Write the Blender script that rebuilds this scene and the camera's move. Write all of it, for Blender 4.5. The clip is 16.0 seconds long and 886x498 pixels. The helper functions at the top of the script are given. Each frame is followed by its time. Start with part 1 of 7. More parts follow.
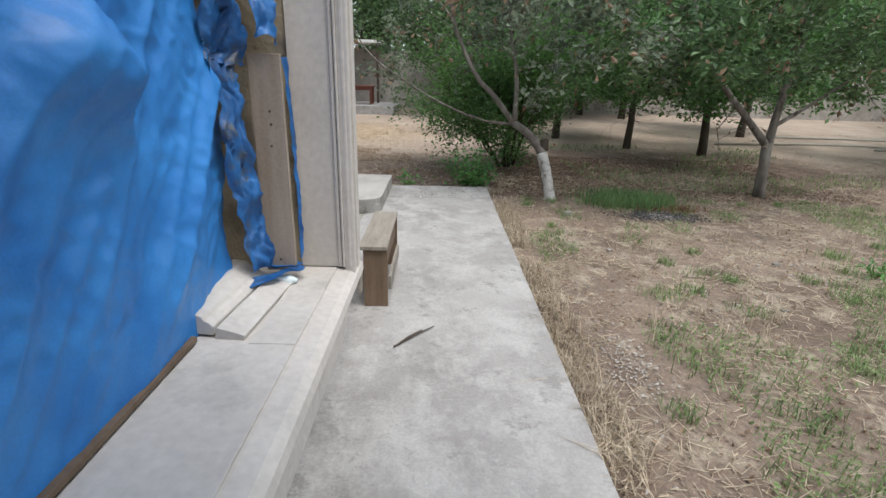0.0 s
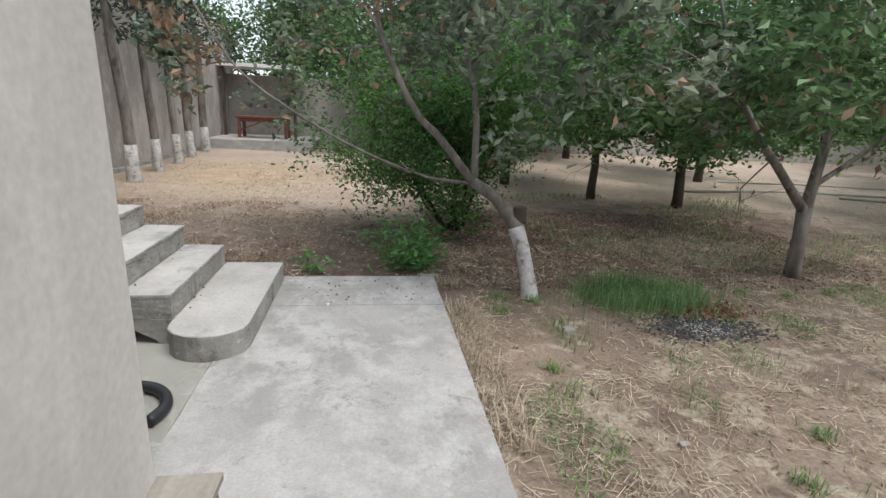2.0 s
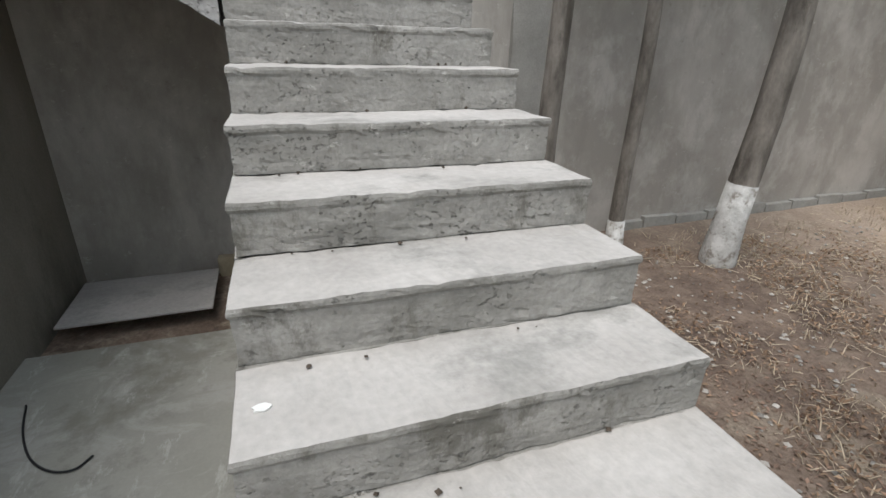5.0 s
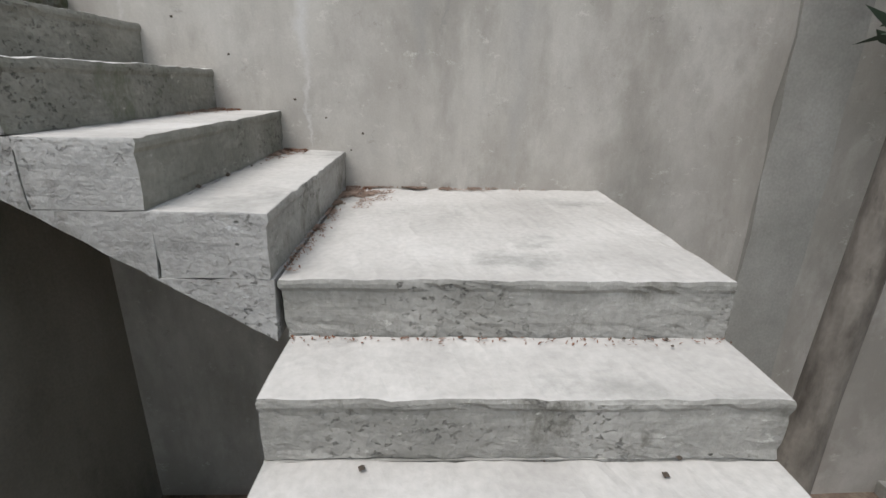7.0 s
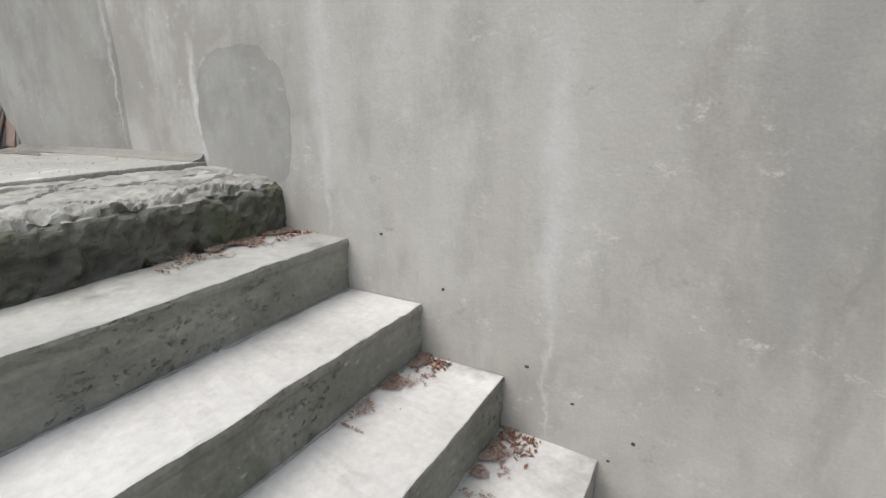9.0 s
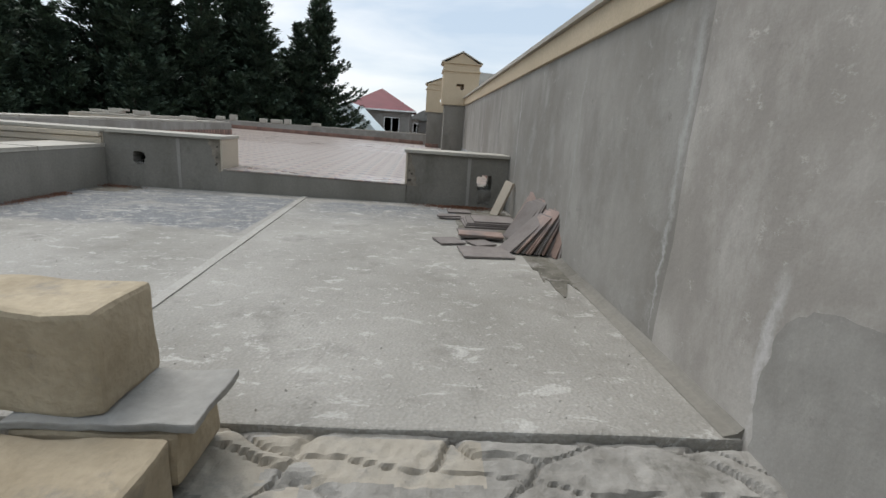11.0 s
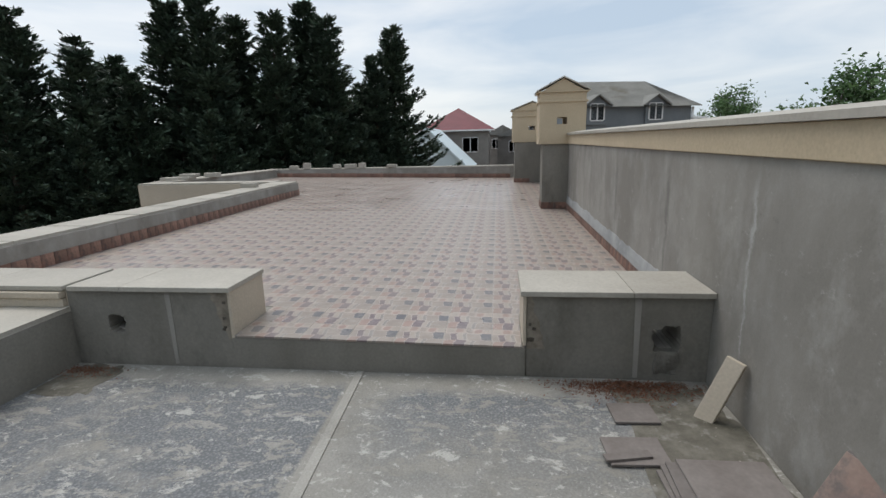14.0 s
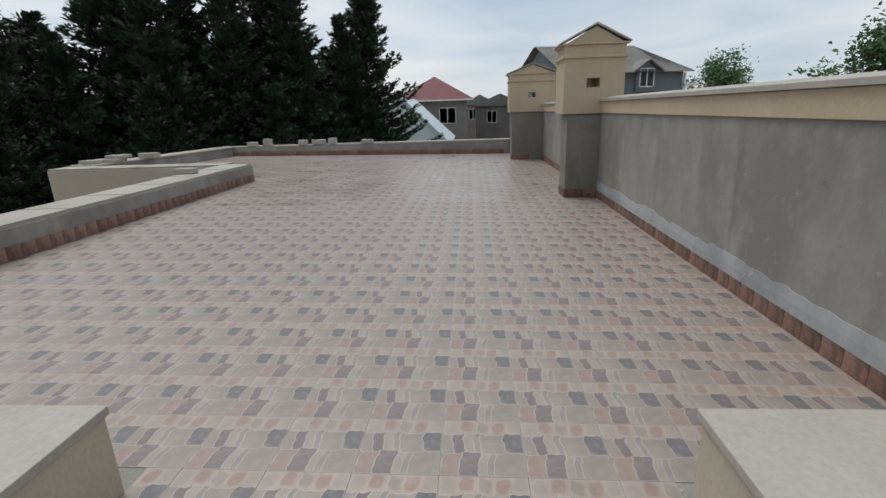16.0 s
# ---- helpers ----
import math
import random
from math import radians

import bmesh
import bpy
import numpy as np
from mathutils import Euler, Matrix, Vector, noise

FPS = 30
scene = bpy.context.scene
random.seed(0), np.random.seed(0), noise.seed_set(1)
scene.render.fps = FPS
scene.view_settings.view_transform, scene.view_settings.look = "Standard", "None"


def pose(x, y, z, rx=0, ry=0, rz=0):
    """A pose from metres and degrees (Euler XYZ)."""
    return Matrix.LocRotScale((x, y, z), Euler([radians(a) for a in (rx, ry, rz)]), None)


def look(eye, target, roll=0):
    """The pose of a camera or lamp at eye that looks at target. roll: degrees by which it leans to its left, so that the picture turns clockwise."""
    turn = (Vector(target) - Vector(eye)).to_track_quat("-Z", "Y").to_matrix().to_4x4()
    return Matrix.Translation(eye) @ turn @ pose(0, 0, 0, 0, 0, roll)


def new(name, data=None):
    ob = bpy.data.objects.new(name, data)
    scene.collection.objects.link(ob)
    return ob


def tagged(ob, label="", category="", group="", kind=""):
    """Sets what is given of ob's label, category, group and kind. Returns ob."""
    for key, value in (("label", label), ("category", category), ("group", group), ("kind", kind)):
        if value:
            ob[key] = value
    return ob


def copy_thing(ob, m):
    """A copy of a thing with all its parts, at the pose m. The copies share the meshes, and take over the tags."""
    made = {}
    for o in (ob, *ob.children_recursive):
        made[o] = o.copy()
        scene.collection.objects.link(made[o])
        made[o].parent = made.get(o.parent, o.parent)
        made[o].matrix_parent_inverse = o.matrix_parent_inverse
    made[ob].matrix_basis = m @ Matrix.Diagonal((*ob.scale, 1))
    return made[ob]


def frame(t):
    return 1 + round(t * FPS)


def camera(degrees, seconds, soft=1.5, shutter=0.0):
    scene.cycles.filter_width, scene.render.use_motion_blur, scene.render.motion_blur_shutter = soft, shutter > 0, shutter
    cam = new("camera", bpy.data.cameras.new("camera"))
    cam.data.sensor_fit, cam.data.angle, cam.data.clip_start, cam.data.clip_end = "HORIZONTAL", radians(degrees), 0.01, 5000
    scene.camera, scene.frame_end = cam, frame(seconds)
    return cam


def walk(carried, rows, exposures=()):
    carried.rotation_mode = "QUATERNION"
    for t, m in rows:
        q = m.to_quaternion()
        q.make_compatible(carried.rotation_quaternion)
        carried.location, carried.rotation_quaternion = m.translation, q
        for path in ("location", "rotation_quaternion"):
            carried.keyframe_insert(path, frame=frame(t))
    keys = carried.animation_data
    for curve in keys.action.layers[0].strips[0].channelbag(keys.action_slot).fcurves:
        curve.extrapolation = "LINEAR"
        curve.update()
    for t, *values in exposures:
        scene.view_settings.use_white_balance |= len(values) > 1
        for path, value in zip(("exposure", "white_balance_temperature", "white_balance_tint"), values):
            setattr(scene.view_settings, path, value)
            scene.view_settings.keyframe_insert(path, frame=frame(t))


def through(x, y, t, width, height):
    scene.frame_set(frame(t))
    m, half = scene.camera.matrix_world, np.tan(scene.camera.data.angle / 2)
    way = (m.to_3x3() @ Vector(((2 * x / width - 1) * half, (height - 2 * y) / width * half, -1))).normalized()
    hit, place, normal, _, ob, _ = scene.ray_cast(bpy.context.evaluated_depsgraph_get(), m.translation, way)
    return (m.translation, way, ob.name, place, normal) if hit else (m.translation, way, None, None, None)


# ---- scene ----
cam = camera(85.4, 16.0)
PATH = [
    (0, (-0.064, 0.65, 1.534), (-0.03, 2.533, 0.859), 1.7),
    (0.5, (-0.081, 1.278, 1.559), (0.207, 3.164, 0.96), 2.6),
    (1, (-0.023, 1.954, 1.56), (0.321, 3.84, 0.988), 3.4),
    (1.5, (-0.017, 2.612, 1.554), (0.342, 4.501, 1.002), 3.5),
    (2, (0.05, 3.265, 1.549), (0.358, 5.165, 1.005), 3.0),
    (2.5, (0.018, 3.969, 1.528), (0.124, 5.881, 0.953), 2.6),
    (3, (-0.075, 4.628, 1.461), (-0.344, 6.494, 0.793), 3.2),
    (3.5, (-0.242, 5.214, 1.461), (-1.068, 6.886, 0.739), 1.6),
    (4, (-0.506, 5.756, 1.451), (-1.701, 7.195, 0.744), 2.5),
    (4.5, (-0.911, 6.252, 1.437), (-2.403, 7.349, 0.681), 3.0),
    (5, (-1.354, 6.523, 1.606), (-3.097, 7.132, 0.836), 1.4),
    (7.3, (-3.012, 6.751, 2.433), (-4.909, 6.772, 1.799), 1.1),
    (7.5, (-3.139, 6.723, 2.483), (-5.04, 6.714, 1.863), 1.2),
    (8, (-3.453, 6.784, 2.722), (-5.319, 6.537, 2.054), -0.1),
    (8.5, (-3.709, 6.605, 2.821), (-5.561, 6.097, 2.262), -0.5),
    (9, (-3.965, 6.538, 3.007), (-5.621, 5.565, 2.447), -0.8),
    (9.5, (-4.179, 6.379, 3.132), (-5.445, 4.938, 2.568), -0.9),
    (10, (-4.337, 6.111, 3.308), (-5.112, 4.355, 2.746), -1.0),
    (10.2, (-4.265, 6.108, 3.319), (-4.881, 4.283, 2.781), 0.9),
    (12.3, (-4.34, 4.755, 3.949), (-4.082, 2.825, 3.491), -0.5),
    (12.5, (-4.318, 4.626, 3.942), (-4.039, 2.701, 3.476), -1.0),
    (13, (-4.286, 4.301, 4.117), (-3.983, 2.385, 3.63), -1.3),
    (13.5, (-4.142, 4.012, 4.168), (-3.878, 2.085, 3.702), -1.3),
    (14, (-4.023, 3.647, 4.155), (-3.797, 1.71, 3.713), -1.4),
    (14.5, (-3.944, 3.2, 4.155), (-3.791, 1.262, 3.683), -1.3),
    (15, (-3.834, 2.767, 4.164), (-3.726, 0.835, 3.657), -2.0),
    (15.5, (-3.762, 2.301, 4.155), (-3.535, 0.384, 3.63), -2.2),
    (16, (-3.54, 1.849, 4.148), (-3.416, -0.068, 3.593), -1.9),
]
walk(cam, [(t, look(eye, target, roll)) for t, eye, target, roll in PATH],
     exposures=[(0, 0.8), (2.0, 0.82), (3.5, 0.9), (4.5, 0.84), (5.2, 0.77), (7.3, 0.78), (8.5, 0.80), (9.0, 0.98), (9.5, 0.90), (10.0, 0.55), (10.2, 0.50), (12.3, 0.02), (13.0, 0.10), (14.0, 0.14), (15.0, 0.16), (15.5, 0.06), (16.0, -0.04)])

# ---- world and sun: a bright overcast sky ----
world = bpy.data.worlds.new("overcast_sky")
scene.world = world
world.use_nodes = True
wn, wl = world.node_tree.nodes, world.node_tree.links
wn.clear()
w_out = wn.new("ShaderNodeOutputWorld")
w_sky = wn.new("ShaderNodeTexSky")
w_sky.sky_type, w_sky.sun_disc = "NISHITA", False
w_sky.sun_elevation, w_sky.sun_rotation = radians(58), radians(128)
w_blue = wn.new("ShaderNodeBackground")
w_blue.inputs["Strength"].default_value = 0.12
wl.new(w_sky.outputs[0], w_blue.inputs["Color"])
w_tc, w_map = wn.new("ShaderNodeTexCoord"), wn.new("ShaderNodeMapping")
w_map.inputs["Scale"].default_value = (1.2, 1.2, 5.0)
w_no, w_ramp = wn.new("ShaderNodeTexNoise"), wn.new("ShaderNodeValToRGB")
w_no.inputs["Scale"].default_value, w_no.inputs["Detail"].default_value = 2.2, 7
w_no.inputs["Distortion"].default_value = 0.4
w_ramp.color_ramp.elements[0].position, w_ramp.color_ramp.elements[0].color = 0.35, (0.585, 0.70, 0.83, 1)
w_ramp.color_ramp.elements[1].position, w_ramp.color_ramp.elements[1].color = 0.68, (0.97, 1.0, 1.02, 1)
w_cloud = wn.new("ShaderNodeBackground")
w_cloud.inputs["Strength"].default_value = 0.85
wl.new(w_tc.outputs["Generated"], w_map.inputs[0])
wl.new(w_map.outputs[0], w_no.inputs["Vector"])
wl.new(w_no.outputs["Fac"], w_ramp.inputs[0])
wl.new(w_ramp.outputs[0], w_cloud.inputs["Color"])
w_mix = wn.new("ShaderNodeMixShader")
w_mix.inputs[0].default_value = 0.85
wl.new(w_blue.outputs[0], w_mix.inputs[1])
wl.new(w_cloud.outputs[0], w_mix.inputs[2])
wl.new(w_mix.outputs[0], w_out.inputs["Surface"])
sun = new("sun", bpy.data.lights.new("sun", "SUN"))
sun.data.energy, sun.data.angle, sun.data.color = 1.7, radians(35), (1.0, 0.96, 0.91)
sun.matrix_world = look((6, -6, 18), (0, 0, 0))

# ---- materials ----
def material(name, dark, light, rough=0.85, coarse=1.5, fine=40.0, bump=0.15, stain=None, stain_at=0.62, stain_scale=0.8,
             vary=0.0, island=0.0, stretch=(1, 1, 1), metal=0.0, through=0.0, bump_scale=None, tone=0.74, runs=0.0):
    """A surface with broad and fine variation, optional stains, and shifts from piece to piece."""
    if through:
        tone = max(tone, 0.85)
    dark, light = [c * tone for c in dark], [c * tone for c in light]
    stain = stain and [c * tone for c in stain]
    m = bpy.data.materials.new(name)
    m.use_nodes = True
    n, l = m.node_tree.nodes, m.node_tree.links
    bs = n["Principled BSDF"]
    bs.inputs["Roughness"].default_value, bs.inputs["Metallic"].default_value = rough, metal
    tc, mp = n.new("ShaderNodeTexCoord"), n.new("ShaderNodeMapping")
    mp.inputs["Scale"].default_value = stretch
    mp.inputs["Location"].default_value = (0.37, 0.71, 0.53)
    l.new(tc.outputs["Object"], mp.inputs[0])
    a, b = n.new("ShaderNodeTexNoise"), n.new("ShaderNodeTexNoise")
    a.inputs["Scale"].default_value, a.inputs["Detail"].default_value, a.inputs["Roughness"].default_value = coarse, 8, 0.62
    b.inputs["Scale"].default_value, b.inputs["Detail"].default_value = fine, 5
    l.new(mp.outputs[0], a.inputs["Vector"])
    l.new(tc.outputs["Object"], b.inputs["Vector"])
    r = n.new("ShaderNodeValToRGB")
    r.color_ramp.elements[0].position, r.color_ramp.elements[0].color = 0.3, (*dark, 1)
    r.color_ramp.elements[1].position, r.color_ramp.elements[1].color = 0.7, (*light, 1)
    l.new(a.outputs["Fac"], r.inputs[0])
    col = r.outputs[0]
    fr = n.new("ShaderNodeMapRange")
    fr.inputs["From Min"].default_value, fr.inputs["From Max"].default_value = 0.25, 0.75
    fr.inputs["To Min"].default_value, fr.inputs["To Max"].default_value = 0.90, 1.09
    l.new(b.outputs["Fac"], fr.inputs["Value"])
    value = fr.outputs[0]
    if runs:
        rm, rn, rr, ru = n.new("ShaderNodeMapping"), n.new("ShaderNodeTexNoise"), n.new("ShaderNodeMapRange"), n.new("ShaderNodeMath")
        rm.inputs["Scale"].default_value, rm.inputs["Location"].default_value = (1, 1, 0.09), (0.2, 0.3, 0.4)
        rn.inputs["Scale"].default_value, rn.inputs["Detail"].default_value, rn.inputs["Roughness"].default_value = 4.0, 6, 0.6
        rr.inputs["From Min"].default_value, rr.inputs["From Max"].default_value = 0.32, 0.72
        rr.inputs["To Min"].default_value, rr.inputs["To Max"].default_value = 1 - runs, 1 + runs
        ru.operation = "MULTIPLY"
        l.new(tc.outputs["Object"], rm.inputs[0])
        l.new(rm.outputs[0], rn.inputs["Vector"])
        l.new(rn.outputs["Fac"], rr.inputs["Value"])
        l.new(value, ru.inputs[0])
        l.new(rr.outputs[0], ru.inputs[1])
        value = ru.outputs[0]
    if vary or island:
        src = n.new("ShaderNodeObjectInfo").outputs["Random"] if vary else n.new("ShaderNodeNewGeometry").outputs["Random Per Island"]
        vr = n.new("ShaderNodeMapRange")
        vr.inputs["To Min"].default_value, vr.inputs["To Max"].default_value = 1 - (vary or island), 1 + (vary or island)
        l.new(src, vr.inputs["Value"])
        mu = n.new("ShaderNodeMath")
        mu.operation = "MULTIPLY"
        l.new(value, mu.inputs[0])
        l.new(vr.outputs[0], mu.inputs[1])
        value = mu.outputs[0]
    if stain:
        s = n.new("ShaderNodeTexNoise")
        s.inputs["Scale"].default_value, s.inputs["Detail"].default_value, s.inputs["Roughness"].default_value = stain_scale, 9, 0.7
        l.new(mp.outputs[0], s.inputs["Vector"])
        sr = n.new("ShaderNodeMapRange")
        sr.inputs["From Min"].default_value, sr.inputs["From Max"].default_value = stain_at - 0.06, stain_at + 0.06
        l.new(s.outputs["Fac"], sr.inputs["Value"])
        sm = n.new("ShaderNodeMix")
        sm.data_type = "RGBA"
        l.new(sr.outputs[0], sm.inputs["Factor"])
        l.new(col, sm.inputs["A"])
        sm.inputs["B"].default_value = (*stain, 1)
        col = sm.outputs["Result"]
    sc = n.new("ShaderNodeVectorMath")
    sc.operation = "SCALE"
    l.new(col, sc.inputs[0])
    l.new(value, sc.inputs["Scale"])
    l.new(sc.outputs[0], bs.inputs["Base Color"])
    if bump:
        bp = n.new("ShaderNodeBump")
        bp.inputs["Strength"].default_value, bp.inputs["Distance"].default_value = bump, 0.008
        src = b
        if bump_scale:
            src = n.new("ShaderNodeTexNoise")
            src.inputs["Scale"].default_value, src.inputs["Detail"].default_value = bump_scale, 6
            l.new(mp.outputs[0], src.inputs["Vector"])
        l.new(src.outputs["Fac"], bp.inputs["Height"])
        l.new(bp.outputs[0], bs.inputs["Normal"])
    if through:
        tr, mx = n.new("ShaderNodeBsdfTranslucent"), n.new("ShaderNodeMixShader")
        l.new(sc.outputs[0], tr.inputs["Color"])
        mx.inputs[0].default_value = through
        l.new(bs.outputs[0], mx.inputs[1])
        l.new(tr.outputs[0], mx.inputs[2])
        l.new(mx.outputs[0], n["Material Output"].inputs["Surface"])
    return m


class Kit:
    """Short hands for building one layered surface."""
    def __init__(self, name, rough):
        self.m = bpy.data.materials.new(name)
        self.m.use_nodes = True
        self.n, self.l = self.m.node_tree.nodes, self.m.node_tree.links
        self.bs = self.n["Principled BSDF"]
        self.bs.inputs["Roughness"].default_value = rough
        self.at = self.n.new("ShaderNodeTexCoord").outputs["Object"]

    def put(self, socket, v):
        if isinstance(v, tuple):
            socket.default_value = (*v, 1) if socket.type == "RGBA" else v
        elif isinstance(v, (int, float)):
            socket.default_value = v
        else:
            self.l.new(v, socket)

    def place(self, scale=(1, 1, 1), shift=(0, 0, 0)):
        mp = self.n.new("ShaderNodeMapping")
        mp.inputs["Scale"].default_value, mp.inputs["Location"].default_value = scale, shift
        self.l.new(self.at, mp.inputs[0])
        return mp.outputs[0]

    def nz(self, scale, detail=6, rough=0.6, stretch=(1, 1, 1), shift=(0.3, 0.7, 0.5), bent=0.0):
        t = self.n.new("ShaderNodeTexNoise")
        t.inputs["Scale"].default_value, t.inputs["Detail"].default_value, t.inputs["Roughness"].default_value = scale, detail, rough
        t.inputs["Distortion"].default_value = bent
        self.l.new(self.place(stretch, shift), t.inputs["Vector"])
        return t.outputs["Fac"]

    def cells(self, scale, feature="F1", stretch=(1, 1, 1)):
        t = self.n.new("ShaderNodeTexVoronoi")
        t.feature = feature
        t.inputs["Scale"].default_value = scale
        self.l.new(self.place(stretch), t.inputs["Vector"])
        return t.outputs["Distance"]

    def rng(self, src, a, b, c=0.0, d=1.0):
        r = self.n.new("ShaderNodeMapRange")
        r.inputs["From Min"].default_value, r.inputs["From Max"].default_value = a, b
        r.inputs["To Min"].default_value, r.inputs["To Max"].default_value = c, d
        self.put(r.inputs["Value"], src)
        return r.outputs[0]

    def math(self, op, a, b=0.0):
        x = self.n.new("ShaderNodeMath")
        x.operation = op
        self.put(x.inputs[0], a)
        self.put(x.inputs[1], b)
        return x.outputs[0]

    def mix(self, f, a, b):
        x = self.n.new("ShaderNodeMix")
        x.data_type = "RGBA"
        self.put(x.inputs["Factor"], f)
        self.put(x.inputs["A"], a)
        self.put(x.inputs["B"], b)
        return x.outputs["Result"]

    def axes(self, v=None):
        x = self.n.new("ShaderNodeSeparateXYZ")
        self.l.new(v or self.at, x.inputs[0])
        return x.outputs

    def done(self, col, scale=None, bump=None, strength=0.4, deep=0.008):
        if scale is not None:
            v = self.n.new("ShaderNodeVectorMath")
            v.operation = "SCALE"
            self.l.new(col, v.inputs[0])
            self.l.new(scale, v.inputs["Scale"])
            col = v.outputs[0]
        self.put(self.bs.inputs["Base Color"], col)
        if bump is not None:
            b = self.n.new("ShaderNodeBump")
            b.inputs["Strength"].default_value, b.inputs["Distance"].default_value = strength, deep
            self.l.new(bump, b.inputs["Height"])
            self.l.new(b.outputs[0], self.bs.inputs["Normal"])
        return self.m


def path_concrete():
    """Hand trowelled concrete: clouds, pale laitance, worn dark spots, fine pores."""
    k = Kit("concrete_path", 0.9)
    c = k.mix(k.rng(k.nz(1.1, 4), 0.36, 0.64), (0.275, 0.262, 0.252), (0.385, 0.372, 0.362))
    c = k.mix(k.rng(k.nz(3.6, 9, 0.72, (1, 0.8, 1), bent=0.15), 0.46, 0.62, 0, 0.8), c, (0.455, 0.442, 0.431))
    c = k.mix(k.rng(k.nz(5.5, 10, 0.78, shift=(4, 2, 1)), 0.555, 0.62, 0, 0.75), c, (0.235, 0.226, 0.214))
    c = k.mix(k.rng(k.nz(13, 10, 0.8, shift=(7, 3, 1)), 0.61, 0.66, 0, 0.6), c, (0.53, 0.52, 0.505))
    c = k.mix(k.rng(k.nz(60, 4, shift=(1, 9, 1)), 0.68, 0.72, 0, 0.8), c, (0.17, 0.16, 0.15))
    h = k.math("ADD", k.nz(45, 6), k.math("MULTIPLY", k.nz(6, 8), 2.0))
    return k.done(c, k.rng(k.nz(75, 4), 0.25, 0.75, 0.87, 1.13), h, 0.45)


def pad_concrete():
    """Smooth greenish grey cement with brushed pale splashes."""
    k = Kit("concrete_pad", 0.8)
    c = k.mix(k.rng(k.nz(0.9, 5), 0.36, 0.64), (0.262, 0.258, 0.222), (0.35, 0.342, 0.308))
    c = k.mix(k.rng(k.nz(2.4, 8, 0.7, (1.5, 0.8, 1), bent=1.0), 0.50, 0.60, 0, 0.75), c, (0.40, 0.39, 0.362))
    c = k.mix(k.rng(k.nz(4.2, 10, 0.75, (0.8, 2.2, 1), (5, 1, 2)), 0.56, 0.62, 0, 0.7), c, (0.48, 0.47, 0.445))
    c = k.mix(k.rng(k.nz(1.7, 9, 0.7, shift=(9, 4, 2)), 0.54, 0.62, 0, 0.6), c, (0.185, 0.175, 0.148))
    return k.done(c, k.rng(k.nz(60, 5), 0.25, 0.75, 0.95, 1.05), k.nz(12, 6), 0.2)


def riser_concrete(name, dark, light, wet):
    """Struck formwork face: board lines, blow holes, bared gravel, damp blocks."""
    k = Kit(name, 0.95)
    c = k.mix(k.rng(k.nz(2.6, 7, 0.65, (1, 1, 1.6)), 0.36, 0.64), dark, light)
    c = k.mix(k.rng(k.nz(3.0, 6, 0.6, (1, 1, 6), (2, 5, 1)), 0.56, 0.66, 0, 0.35), c, tuple(v * 1.25 for v in light))
    c = k.mix(k.rng(k.nz(2.2, 9, 0.75, (1.3, 1.3, 0.8), (8, 2, 4)), 0.55, 0.63, 0, 0.85), c, wet)
    c = k.mix(k.rng(k.nz(9, 9, 0.8, (1, 1, 1.8), (3, 3, 8)), 0.60, 0.65, 0, 0.7), c, tuple(min(0.62, v * 1.5) for v in light))
    rough_part = k.rng(k.nz(3.2, 5, shift=(6, 6, 2)), 0.50, 0.60)
    pit = k.math("MULTIPLY", k.rng(k.nz(42, 5, 0.65, (1, 1, 1.4)), 0.57, 0.64), rough_part)
    hole = k.math("MULTIPLY", k.rng(k.cells(17, stretch=(1, 1, 1.3)), 0.11, 0.06), k.rng(k.nz(7, 3), 0.54, 0.58))
    c = k.mix(k.math("MULTIPLY", k.math("MAXIMUM", pit, hole), 0.7), c, tuple(v * 0.42 for v in dark))
    h = k.math("SUBTRACT", k.math("ADD", k.nz(38, 6), k.math("MULTIPLY", k.nz(3.0, 4, 0.5, (1, 1, 9)), 0.5)), k.math("MULTIPLY", k.math("MAXIMUM", pit, hole), 1.6))
    return k.done(c, k.rng(k.nz(55, 5), 0.25, 0.75, 0.84, 1.15), h, 0.7, 0.010)


